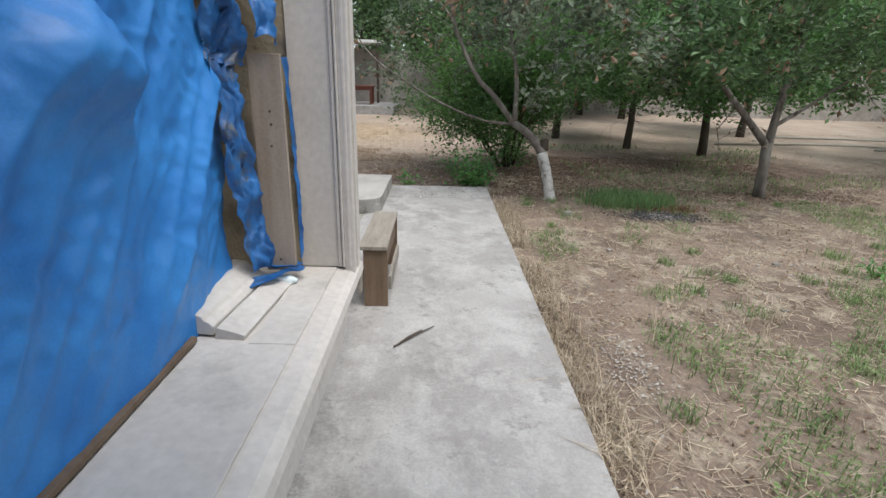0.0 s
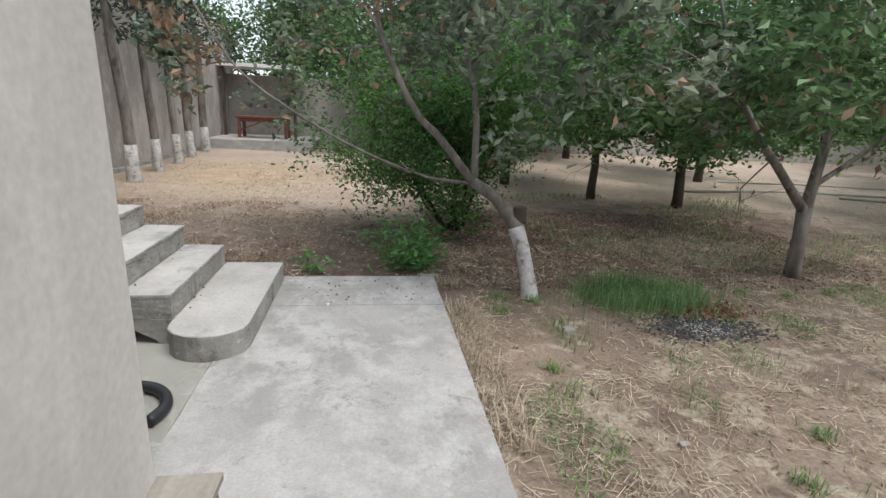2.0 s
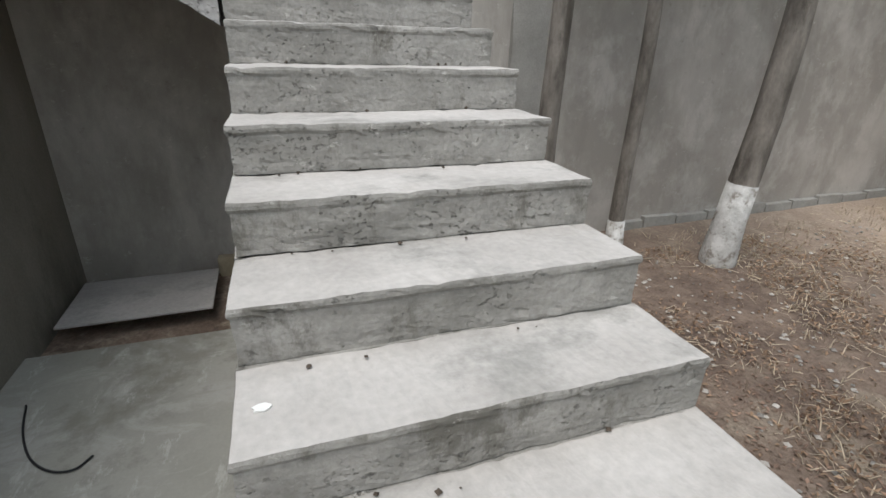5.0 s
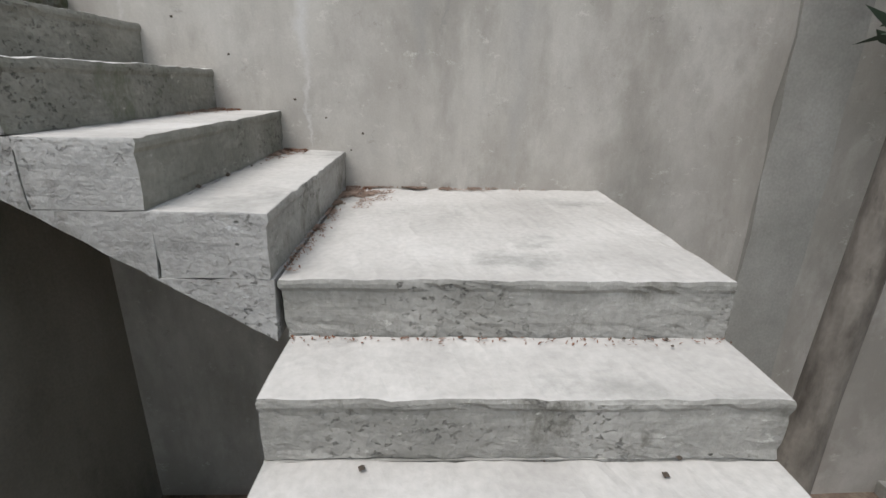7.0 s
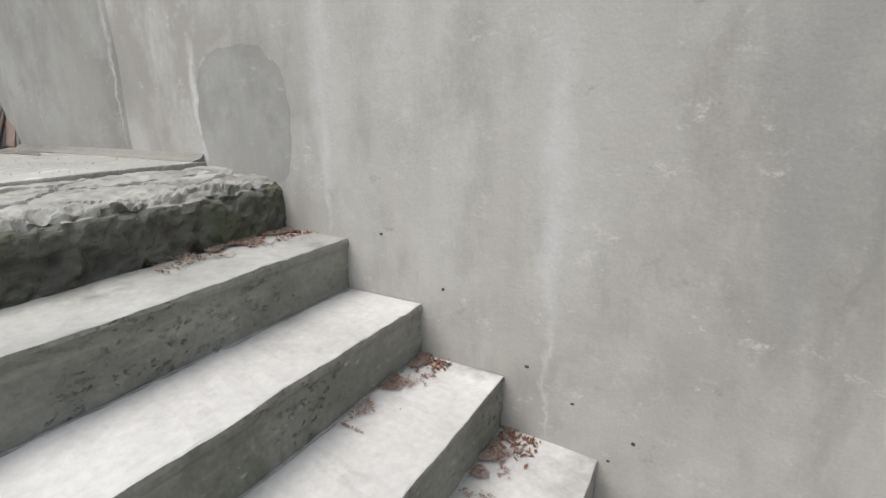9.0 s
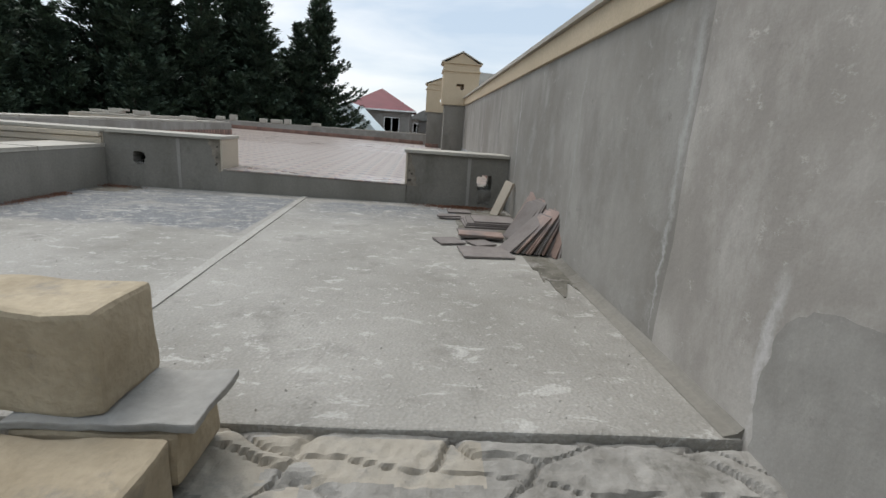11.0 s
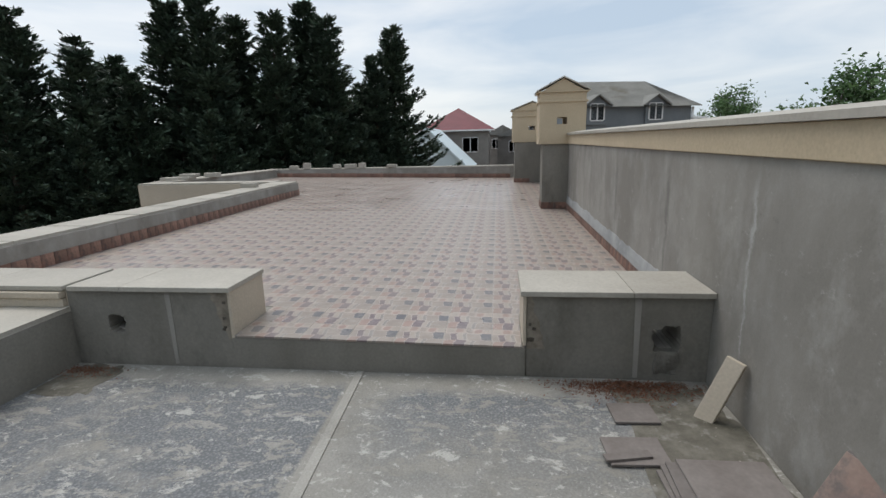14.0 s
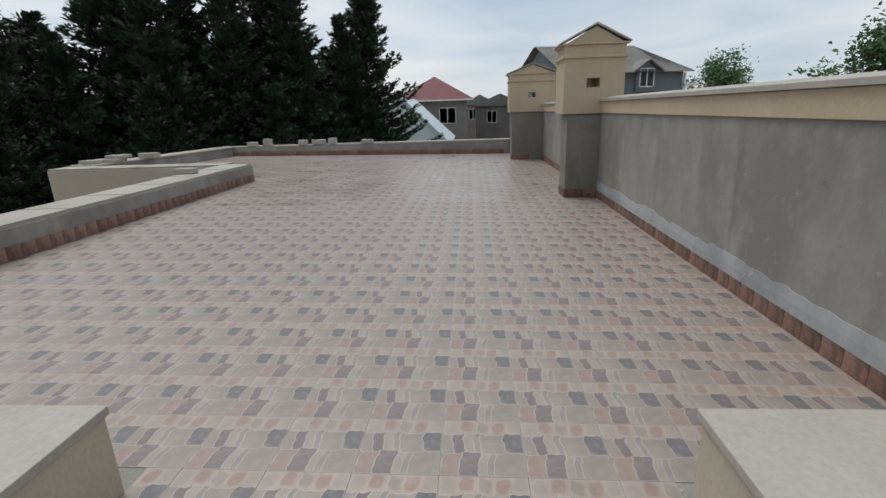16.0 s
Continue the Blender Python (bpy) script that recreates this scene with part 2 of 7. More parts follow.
def wall_plaster(name, dark, light, pale, damp, marks=()):
    """Float finished cement plaster: clouds, lime bloom, float scratches, hair cracks, and single runs (y, foot, top, width, tone)."""
    k = Kit(name, 0.93)
    c = k.mix(k.rng(k.nz(0.9, 6, 0.62, (1, 1, 0.8), bent=0.1), 0.40, 0.60), dark, light)
    c = k.mix(k.rng(k.nz(2.3, 10, 0.70, (1, 1, 0.75), (3, 1, 4), 0.15), 0.48, 0.62, 0, 0.7), c, pale)
    c = k.mix(k.rng(k.nz(1.6, 9, 0.68, (1, 1, 0.45), (6, 4, 1), 0.15), 0.50, 0.64, 0, 0.7), c, damp)
    c = k.mix(k.rng(k.nz(2.6, 6, 0.6, (1, 1, 0.10), (2, 8, 1)), 0.54, 0.68, 0, 0.4), c, damp)
    c = k.mix(k.rng(k.nz(9, 10, 0.80, (1, 1, 1.6), (1, 5, 7)), 0.585, 0.66, 0, 0.7), c, tuple(min(0.66, v * 1.14) for v in pale))
    c = k.mix(k.rng(k.nz(6, 10, 0.78, (1, 1, 1.3), (4, 9, 2)), 0.60, 0.68, 0, 0.6), c, tuple(v * 0.88 for v in damp))
    ax = k.axes()
    wob = k.math("MULTIPLY", k.math("SUBTRACT", k.nz(5, 8, 0.75), 0.5), 0.16)
    for y, foot, top, width, tone in marks:
        run = k.math("ABSOLUTE", k.math("SUBTRACT", k.math("ADD", ax["Y"], wob), y))
        grow = k.rng(ax["Z"], foot, foot + 0.6 * (top - foot), 0.1, 1.0)
        f = k.rng(k.math("DIVIDE", run, k.math("MULTIPLY", grow, width)), 1.05, 0.1)
        f = k.math("MULTIPLY", f, k.rng(ax["Z"], top, top - 0.25 * (top - foot)))
        f = k.math("MULTIPLY", f, k.rng(ax["Z"], foot - 0.01, foot + 0.02))
        f = k.math("MULTIPLY", f, k.rng(k.nz(9, 8, 0.75, (1, 1, 0.5)), 0.32, 0.56, 0.15, 0.85))
        c = k.mix(f, c, tone)
    h = k.math("ADD", k.math("MULTIPLY", k.nz(70, 4), 0.35), k.math("MULTIPLY", k.nz(7, 8, 0.62), 2.0))
    return k.done(c, k.rng(k.nz(120, 3), 0.25, 0.75, 0.95, 1.05), h, 0.22)


def roof_screed(name, dark, light, flake, amount, grit, fields=()):
    """Old screed: fine gravel, mortar flakes, damp clouds; fields (x0, x1, y0, y1, soft) of bared blue grey grit."""
    k = Kit(name, 0.92)
    c = k.mix(k.rng(k.nz(1.3, 6), 0.36, 0.64), dark, light)
    c = k.mix(k.rng(k.nz(4.5, 9, 0.7, shift=(3, 8, 1)), 0.54, 0.66, 0, 0.6), c, tuple(v * 0.80 for v in dark))
    ax = k.axes()
    wob = k.math("MULTIPLY", k.math("SUBTRACT", k.nz(4, 8, 0.7), 0.5), 0.35)
    for x0, x1, y0, y1, soft in fields:
        f = 1.0
        for a, lo, hi, sl, sh in (("X", x0, x1, 0.02, 0.3), ("Y", y0, y1, 0.1, soft)):
            v = k.math("ADD", ax[a], wob if a == "Y" else 0.0)
            f = k.math("MULTIPLY", f, k.math("MULTIPLY", k.rng(v, lo, lo + sl), k.rng(v, hi, hi - sh)))
        f = k.math("MULTIPLY", f, k.rng(k.nz(2.2, 8, 0.7, shift=(1, 6, 3)), 0.34, 0.46, 0.25, 1.0))
        pebbled = k.mix(k.rng(k.cells(75), 0.15, 0.6), (0.235, 0.242, 0.25), (0.135, 0.14, 0.146))
        c = k.mix(k.math("MULTIPLY", f, k.rng(k.nz(7, 10, 0.75, (1, 1.6, 1), (2, 2, 9), 0.5), 0.575, 0.535, 0.1, 0.95)), c, pebbled)
    c = k.mix(k.rng(k.nz(6, 10, 0.75, (1, 1.6, 1), (2, 2, 9), 0.5), amount, amount + 0.04, 0, 0.85), c, flake)
    c = k.mix(k.rng(k.nz(19, 9, 0.75, shift=(5, 2, 9)), amount + 0.015, amount + 0.05, 0, 0.7), c, flake)
    speck = k.math("MULTIPLY", k.rng(k.cells(90), 0.1, 0.6, 1 + grit, 1 - grit), k.rng(k.nz(130, 3), 0.3, 0.7, 1 - grit, 1 + grit))
    return k.done(c, speck, k.math("ADD", k.cells(80), k.nz(20, 8)), 0.4, 0.008)


CONCRETE = path_concrete()
PAD = pad_concrete()
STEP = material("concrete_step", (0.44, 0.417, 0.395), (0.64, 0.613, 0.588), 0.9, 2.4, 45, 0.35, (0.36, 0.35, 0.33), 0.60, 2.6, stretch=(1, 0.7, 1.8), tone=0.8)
STEP_SIDE = riser_concrete("pale_raw_concrete", (0.30, 0.29, 0.278), (0.44, 0.428, 0.415), (0.23, 0.22, 0.205))
# Darker grey for the tread of the top step.
STEP_DARKER = material("darker_concrete_step", (0.27, 0.26, 0.235), (0.47, 0.455, 0.425), 0.92, 3.0, 45, 0.4, (0.24, 0.23, 0.20), 0.60, 2.8, tone=0.8)
STEP_ROUGH = material("concrete_raw", (0.33, 0.32, 0.295), (0.50, 0.485, 0.45), 0.95, 3.0, 35, 0.7, (0.24, 0.23, 0.205), 0.62, 2.0)
# Raw formwork face; the risers' weaker sky light is put into this darker colour.
STEP_RISER = riser_concrete("shaded_formwork", (0.245, 0.237, 0.218), (0.375, 0.363, 0.34), (0.15, 0.142, 0.122))
EDGE_TOP = material("crumbled_concrete", (0.235, 0.222, 0.195), (0.46, 0.442, 0.405), 0.97, 7.0, 30, 1.2, (0.165, 0.157, 0.13), 0.58, 5.0, tone=0.78)
BARED = material("bared_stone_face", (0.36, 0.325, 0.265), (0.52, 0.475, 0.40), 0.95, 5.0, 40, 0.5, (0.30, 0.285, 0.25), 0.55, 5.0, tone=0.82)
# Mossy broken concrete, darkened as well for the shade of its north-facing front.
MOSSY_SHADED = material("shaded_mossy_concrete", (0.055, 0.053, 0.045), (0.155, 0.147, 0.125), 0.97, 7.0, 26, 2.0, (0.085, 0.095, 0.05), 0.57, 3.0, tone=0.9)
PLASTER = wall_plaster("grey_plaster", (0.228, 0.213, 0.189), (0.305, 0.288, 0.26), (0.35, 0.336, 0.309), (0.195, 0.182, 0.162),
                       ((4.17, 2.85, 4.1, 0.03, (0.43, 0.42, 0.40)), (1.37, 3.1, 4.05, 0.025, (0.42, 0.412, 0.395)), (3.05, 2.9, 4.05, 0.025, (0.36, 0.35, 0.33)), (0.25, 3.1, 4.05, 0.05, (0.17, 0.16, 0.145)), (-1.2, 3.1, 4.05, 0.06, (0.18, 0.17, 0.155))))
WALL_RUNS = ((6.80, 2.56, 3.5, 0.05, (0.27, 0.255, 0.235)), (6.70, 2.45, 3.8, 0.20, (0.315, 0.298, 0.275)), (7.15, 1.9, 4.0, 0.16, (0.36, 0.34, 0.315)),
             (6.17, 2.06, 3.3, 0.05, (0.54, 0.52, 0.50)), (5.39, 2.60, 3.5, 0.06, (0.53, 0.51, 0.488)), (4.74, 2.82, 3.3, 0.03, (0.57, 0.55, 0.53)))
PLASTER_LIGHT = wall_plaster("pale_plaster", (0.325, 0.299, 0.268), (0.445, 0.415, 0.377), (0.505, 0.476, 0.438), (0.265, 0.244, 0.217), WALL_RUNS)
PATCH_LIGHT = material("newer_plaster", (0.33, 0.318, 0.292), (0.47, 0.452, 0.42), 0.92, 3.5, 80, 0.2, (0.34, 0.325, 0.30), 0.6, 3.0, tone=0.8)
# Damp olive tint, darkened further for shade on the north-facing upper risers.
RISER_DAMP_SHADED = riser_concrete("shaded_damp_formwork", (0.17, 0.166, 0.142), (0.27, 0.262, 0.232), (0.13, 0.134, 0.098))
PATCH_DAMP = wall_plaster("damp_patch_plaster", (0.27, 0.256, 0.232), (0.33, 0.314, 0.287), (0.37, 0.353, 0.325), (0.24, 0.227, 0.205))
RUBBLE_BED = material("dark_mortar_bed", (0.07, 0.06, 0.048), (0.20, 0.175, 0.14), 0.97, 16, 50, 1.2)
CHIPPED_GREY = material("broken_grey_mortar", (0.15, 0.14, 0.12), (0.30, 0.285, 0.25), 0.97, 12, 50, 0.9)
CHIPPED = material("chipped_mortar", (0.22, 0.19, 0.15), (0.42, 0.37, 0.30), 0.95, 14, 60, 0.9)
PLASTER_DARK = material("dark_plaster", (0.235, 0.219, 0.186), (0.345, 0.325, 0.285), 0.92, 2.2, 60, 0.25, (0.185, 0.172, 0.145), 0.62, 1.3, stretch=(1, 1, 0.5))
LEDGE_STONE = material("pale_ledge_stone", (0.55, 0.515, 0.475), (0.69, 0.65, 0.605), 0.8, 1.6, 30, 0.05, (0.48, 0.45, 0.415), 0.60, 2.0, tone=0.86)
FACADE = material("beige_stone_wall", (0.545, 0.505, 0.468), (0.65, 0.61, 0.572), 0.8, 1.4, 30, 0.03, (0.51, 0.478, 0.45), 0.60, 1.4, stretch=(1, 1, 0.6), tone=0.94, runs=0.06)
BEIGE = material("beige_stone", (0.52, 0.42, 0.285), (0.63, 0.515, 0.36), 0.75, 1.5, 70, 0.06, stretch=(1, 1, 0.6), tone=0.88)
CAP = material("limestone_cap", (0.42, 0.39, 0.335), (0.53, 0.495, 0.43), 0.75, 2.0, 60, 0.1, vary=0.05, tone=0.82)
CREAM = material("cream_stone", (0.54, 0.465, 0.365), (0.65, 0.565, 0.45), 0.7, 1.5, 70, 0.05, tone=0.85)
LIMESTONE = material("shelly_limestone", (0.34, 0.28, 0.19), (0.50, 0.42, 0.30), 0.95, 6.0, 50, 0.7, (0.27, 0.245, 0.205), 0.6, 4.0, vary=0.12, tone=0.85)
ROOF_CONCRETE = roof_screed("roof_screed", (0.255, 0.243, 0.215), (0.345, 0.331, 0.30), (0.455, 0.442, 0.41), 0.575, 0.06, ((-3.19, -1.0, 1.22, 2.75, 0.12), (-4.95, -3.23, 1.25, 2.3, 0.9)))
CEMENT_STRIP = roof_screed("cement_strip", (0.33, 0.315, 0.283), (0.40, 0.385, 0.352), (0.455, 0.442, 0.41), 0.60, 0.06)
ROOF_MOSS = material("dark_roof_dirt", (0.10, 0.092, 0.068), (0.27, 0.25, 0.21), 0.97, 8.0, 45, 1.0, (0.36, 0.345, 0.31), 0.60, 7.0)
RUST_DIRT = material("red_brown_litter", (0.17, 0.068, 0.038), (0.33, 0.155, 0.09), 0.95, 14, 90, 0.6)
DUST = material("rusty_dust", (0.22, 0.145, 0.108), (0.40, 0.30, 0.245), 0.97, 12, 90, 0.5, tone=0.9)
ASH = material("black_ash", (0.025, 0.025, 0.03), (0.10, 0.10, 0.11), 0.95, 14, 60, 0.6, (0.30, 0.29, 0.28), 0.66, 12)
TARP = material("blue_tarp", (0.013, 0.155, 0.50), (0.05, 0.30, 0.76), 0.44, 2.4, 120, 0.8, through=0.10, bump_scale=8, tone=0.97)
# Same tarp for the crumpled strips: fold shade put into the blue, grey dirt.
TARP_DARK = material("shaded_dirty_tarp", (0.006, 0.055, 0.19), (0.025, 0.18, 0.50), 0.5, 6.0, 60, 1.0, (0.10, 0.11, 0.12), 0.60, 5.0, bump_scale=22, tone=0.9)
BOARD = material("weathered_board", (0.36, 0.29, 0.23), (0.48, 0.40, 0.33), 0.85, 3, 60, 0.15, stretch=(6, 6, 0.6))
BENCH_WOOD = material("grey_bench_wood", (0.30, 0.265, 0.225), (0.46, 0.42, 0.365), 0.85, 4, 50, 0.3, stretch=(5, 0.7, 5), vary=0.12)
BENCH_LEG = material("brown_bench_wood", (0.17, 0.115, 0.075), (0.27, 0.19, 0.13), 0.85, 4, 50, 0.3, stretch=(4, 4, 0.8), vary=0.1)
RED_WOOD = material("red_brown_wood", (0.14, 0.045, 0.03), (0.25, 0.09, 0.06), 0.75, 3, 50, 0.2, stretch=(1, 5, 5))
BARK = material("grey_bark", (0.105, 0.09, 0.077), (0.40, 0.36, 0.315), 0.95, 8, 40, 1.2, (0.10, 0.085, 0.07), 0.60, 5.0, stretch=(1, 1, 0.3), bump_scale=24)
BARK_DARK = material("dark_bark", (0.06, 0.045, 0.035), (0.14, 0.11, 0.085), 0.95, 6, 40, 0.8, stretch=(1, 1, 0.4))
WHITEWASH = material("whitewash", (0.42, 0.41, 0.39), (0.74, 0.73, 0.71), 0.9, 9, 40, 0.9, (0.24, 0.21, 0.18), 0.57, 10, tone=0.85)
LEAF = material("green_leaf", (0.07, 0.145, 0.058), (0.19, 0.30, 0.125), 0.5, 0.8, 20, 0, island=0.5, through=0.42)
LEAF_PALE = material("grey_green_leaf", (0.16, 0.21, 0.14), (0.36, 0.42, 0.30), 0.45, 0.8, 20, 0, island=0.5, through=0.42)
LEAF_DARK = material("deep_green_leaf", (0.065, 0.17, 0.05), (0.19, 0.36, 0.105), 0.45, 0.8, 20, 0, island=0.45, through=0.4)
LEAF_DRY = material("dry_brown_leaf", (0.25, 0.155, 0.10), (0.43, 0.30, 0.20), 0.8, 2, 20, 0, island=0.4, through=0.2)
MULCH = material("rotting_leaf", (0.13, 0.08, 0.058), (0.29, 0.195, 0.145), 0.9, 2, 20, 0, island=0.4, tone=0.95)
LEAF_FRESH = material("fresh_green_leaf", (0.07, 0.22, 0.06), (0.19, 0.40, 0.13), 0.5, 1, 20, 0, island=0.35, through=0.4, tone=1.0)
NEEDLE = material("conifer_needles", (0.022, 0.042, 0.029), (0.072, 0.108, 0.066), 0.7, 0.7, 20, 0, island=0.5, tone=1.0)
GRASS = material("green_grass", (0.10, 0.21, 0.075), (0.24, 0.37, 0.15), 0.6, 2, 20, 0, island=0.35, through=0.4, tone=1.0)
WEED = material("dull_weed", (0.15, 0.24, 0.09), (0.32, 0.42, 0.19), 0.7, 2, 20, 0, island=0.4, through=0.45, tone=0.95)
STRAW = material("dry_straw", (0.44, 0.355, 0.255), (0.70, 0.60, 0.46), 0.8, 2, 20, 0, island=0.35, through=0.3, tone=0.85)
PEBBLE = material("pale_pebble", (0.32, 0.29, 0.26), (0.55, 0.52, 0.48), 0.9, 5, 40, 0.2, island=0.4, tone=0.85)
BLACK_RUBBER = material("black_rubber", (0.012, 0.013, 0.015), (0.03, 0.03, 0.033), 0.5, 5, 60, 0.1, tone=1.0)
FLOWER = material("red_blossom", (0.45, 0.03, 0.015), (0.65, 0.08, 0.03), 0.5, 3, 20, 0)
TILE_EDGE = material("brown_tile_back", (0.20, 0.17, 0.155), (0.29, 0.26, 0.24), 0.8, 5, 60, 0.15, vary=0.15)
TILE_FACE = material("pink_tile_face", (0.32, 0.21, 0.17), (0.46, 0.34, 0.28), 0.45, 9, 60, 0.05, (0.22, 0.18, 0.165), 0.55, 6, vary=0.15)
SKIRT = material("red_stone_skirting", (0.21, 0.105, 0.075), (0.40, 0.235, 0.18), 0.55, 9, 60, 0.1, (0.14, 0.09, 0.075), 0.55, 8, vary=0.25)
RED_ROOF = material("red_roof_sheet", (0.15, 0.014, 0.024), (0.21, 0.026, 0.038), 0.6, 1, 30, 0.05)
GREY_ROOF = material("asbestos_roof", (0.22, 0.22, 0.20), (0.34, 0.335, 0.31), 0.9, 0.8, 20, 0.2, (0.20, 0.185, 0.15), 0.6, 0.5)
BLUE_GREY = material("blue_grey_render", (0.20, 0.225, 0.24), (0.27, 0.295, 0.31), 0.9, 0.6, 20, 0.1)
PALE_SHEET = material("pale_blue_sheet", (0.50, 0.58, 0.60), (0.60, 0.68, 0.70), 0.5, 0.5, 20, 0.05, tone=1.15)
BRICK_GREY = material("grey_block_wall", (0.27, 0.25, 0.23), (0.37, 0.35, 0.32), 0.9, 1.0, 20, 0.2)
WHITE = material("white_frame", (0.72, 0.72, 0.70), (0.80, 0.80, 0.78), 0.5, 3, 30, 0, tone=1.0)
GLASS = material("dark_window_glass", (0.03, 0.035, 0.04), (0.05, 0.055, 0.06), 0.08, 2, 10, 0)
METAL_PIPE = material("pale_hose", (0.46, 0.42, 0.35), (0.60, 0.56, 0.48), 0.6, 3, 30, 0.05)


# ---- building blocks ----
def mesh_of(bm, name, mat, smooth=False):
    me = bpy.data.meshes.new(name)
    bm.to_mesh(me)
    bm.free()
    for m in (mat if isinstance(mat, (list, tuple)) else [mat]):
        me.materials.append(m)
    if smooth:
        me.polygons.foreach_set("use_smooth", [True] * len(me.polygons))
    return me


def part(name, bm, mat, parent=None, label="", smooth=False):
    """Links a bmesh as one mesh object, under a thing or a part."""
    ob = new(name, mesh_of(bm, name, mat, smooth))
    ob.parent = parent
    return tagged(ob, label)


def thing(name, label, category, group="", kind="", at=None):
    ob = new(name)
    ob.empty_display_size = 0.2
    if at is not None:
        ob.matrix_world = at
    return tagged(ob, label, category, group, kind)


def add_box(bm, x0, x1, y0, y1, z0, z1, bevel=0.0, m=None):
    geo = bmesh.ops.create_cube(bm, size=1.0)
    vs = geo["verts"]
    for v in vs:
        v.co = Vector((x0 if v.co.x < 0 else x1, y0 if v.co.y < 0 else y1, z0 if v.co.z < 0 else z1))
    if bevel:
        es = list({e for v in vs for e in v.link_edges})
        out = bmesh.ops.bevel(bm, geom=es, offset=bevel, segments=2, affect="EDGES", profile=0.6)
        vs = list({v for f in out["faces"] for v in f.verts} | {v for v in vs if v.is_valid})
    if m is not None:
        bmesh.ops.transform(bm, matrix=m, verts=vs)
    return vs


def box(x0, x1, y0, y1, z0, z1, bevel=0.0, m=None):
    bm = bmesh.new()
    add_box(bm, x0, x1, y0, y1, z0, z1, bevel, m)
    return bm


def roughen(bm, amp, freq, seed=0.0):
    for v in bm.verts:
        v.co += noise.noise_vector(v.co * freq + Vector((seed, 0, 0))) * amp


def worn_box(x0, x1, y0, y1, z0, z1, amp=0.004, freq=9.0, step=0.09, bevel=0.01, seed=0.0):
    """A block with chipped, uneven edges."""
    bm = box(x0, x1, y0, y1, z0, z1, bevel)
    for axis, lo, hi in ((0, x0, x1), (1, y0, y1), (2, z0, z1)):
        k = int((hi - lo) / step)
        for i in range(1, min(k, 40) + 1):
            p, nrm = Vector((0, 0, 0)), Vector((0, 0, 0))
            p[axis], nrm[axis] = lo + (hi - lo) * i / (k + 1), 1
            bmesh.ops.bisect_plane(bm, geom=bm.verts[:] + bm.edges[:] + bm.faces[:], plane_co=p, plane_no=nrm)
    roughen(bm, amp, freq, seed)
    return bm


def step_block(x0, x1, y0, y1, z0, z1, amp=0.006, step=0.03, lip_x=1.0):
    """A cast step: worn top edges, trowelled topping (slot 0) with a ragged lip over rough formwork sides (slot 1)."""
    bm = box(x0, x1, y0, y1, z0, z1)
    top = [e for e in bm.edges if all(abs(v.co.z - z1) < 1e-6 for v in e.verts)]
    bmesh.ops.bevel(bm, geom=top, offset=0.007, segments=2, affect="EDGES", profile=0.6)
    long_x = (x1 - x0) > (y1 - y0)
    for axis, lo, hi, st in ((0, x0, x1, step if long_x else 0.10), (1, y0, y1, 0.10 if long_x else step), (2, z0, z1, 0.013)):
        k = int((hi - lo) / st)
        for i in range(1, k + 1):
            p, nrm = Vector((0, 0, 0)), Vector((0, 0, 0))
            p[axis], nrm[axis] = lo + (hi - lo) * i / (k + 1), 1
            bmesh.ops.bisect_plane(bm, geom=bm.verts[:] + bm.edges[:] + bm.faces[:], plane_co=p, plane_no=nrm)
    bm.normal_update()
    # Upward faces stay pale; sides take the slot whose colour holds riser shade.
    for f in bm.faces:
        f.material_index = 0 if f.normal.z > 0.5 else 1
    xm, ym = (x0 + x1) / 2, (y0 + y1) / 2
    for v in bm.verts:
        c = v.co.copy()
        chip = max(0.0, noise.noise(c * 15 + Vector((3, 1, 7))) - 0.1) + 0.6 * max(0.0, noise.noise(c * 41)) if c.z > z1 - 0.02 else 0.0
        v.co += noise.noise_vector(c * 6) * amp * 0.6 + noise.noise_vector(c * 19) * amp * 0.4 - Vector((0, 0, 0.009)) * chip
        on_x, on_y = min(abs(c.x - x0), abs(c.x - x1)) < 0.004, min(abs(c.y - y0), abs(c.y - y1)) < 0.004
        if c.z < z1 - 0.010 and (on_x or on_y):
            q = Vector((c.x * 9, c.y * 9, c.z * 13))
            lip = z1 - 0.030 - 0.012 * noise.noise(Vector((c.x * 7, c.y * 7, z1))) - 0.006 * noise.noise(Vector((c.x * 31, c.y * 31, z1)))
            worn = 0.0055 if noise.noise(Vector((c.x * 2.3, c.y * 2.3, z1 * 5))) > -0.25 else 0.0015
            d = -worn if c.z < lip else 0.0015
            d += noise.noise(q) * 0.0012 - 0.008 * max(0.0, noise.noise(q * 3.1 + Vector((5, 2, 8))) - 0.34)
            if c.z < z0 + 0.04:
                d -= 0.008 * max(0.0, noise.noise(c * 28))
            if on_x:
                v.co.x += d * lip_x if c.x > xm else -d * lip_x
            if on_y:
                v.co.y += d if c.y > ym else -d
    return bm


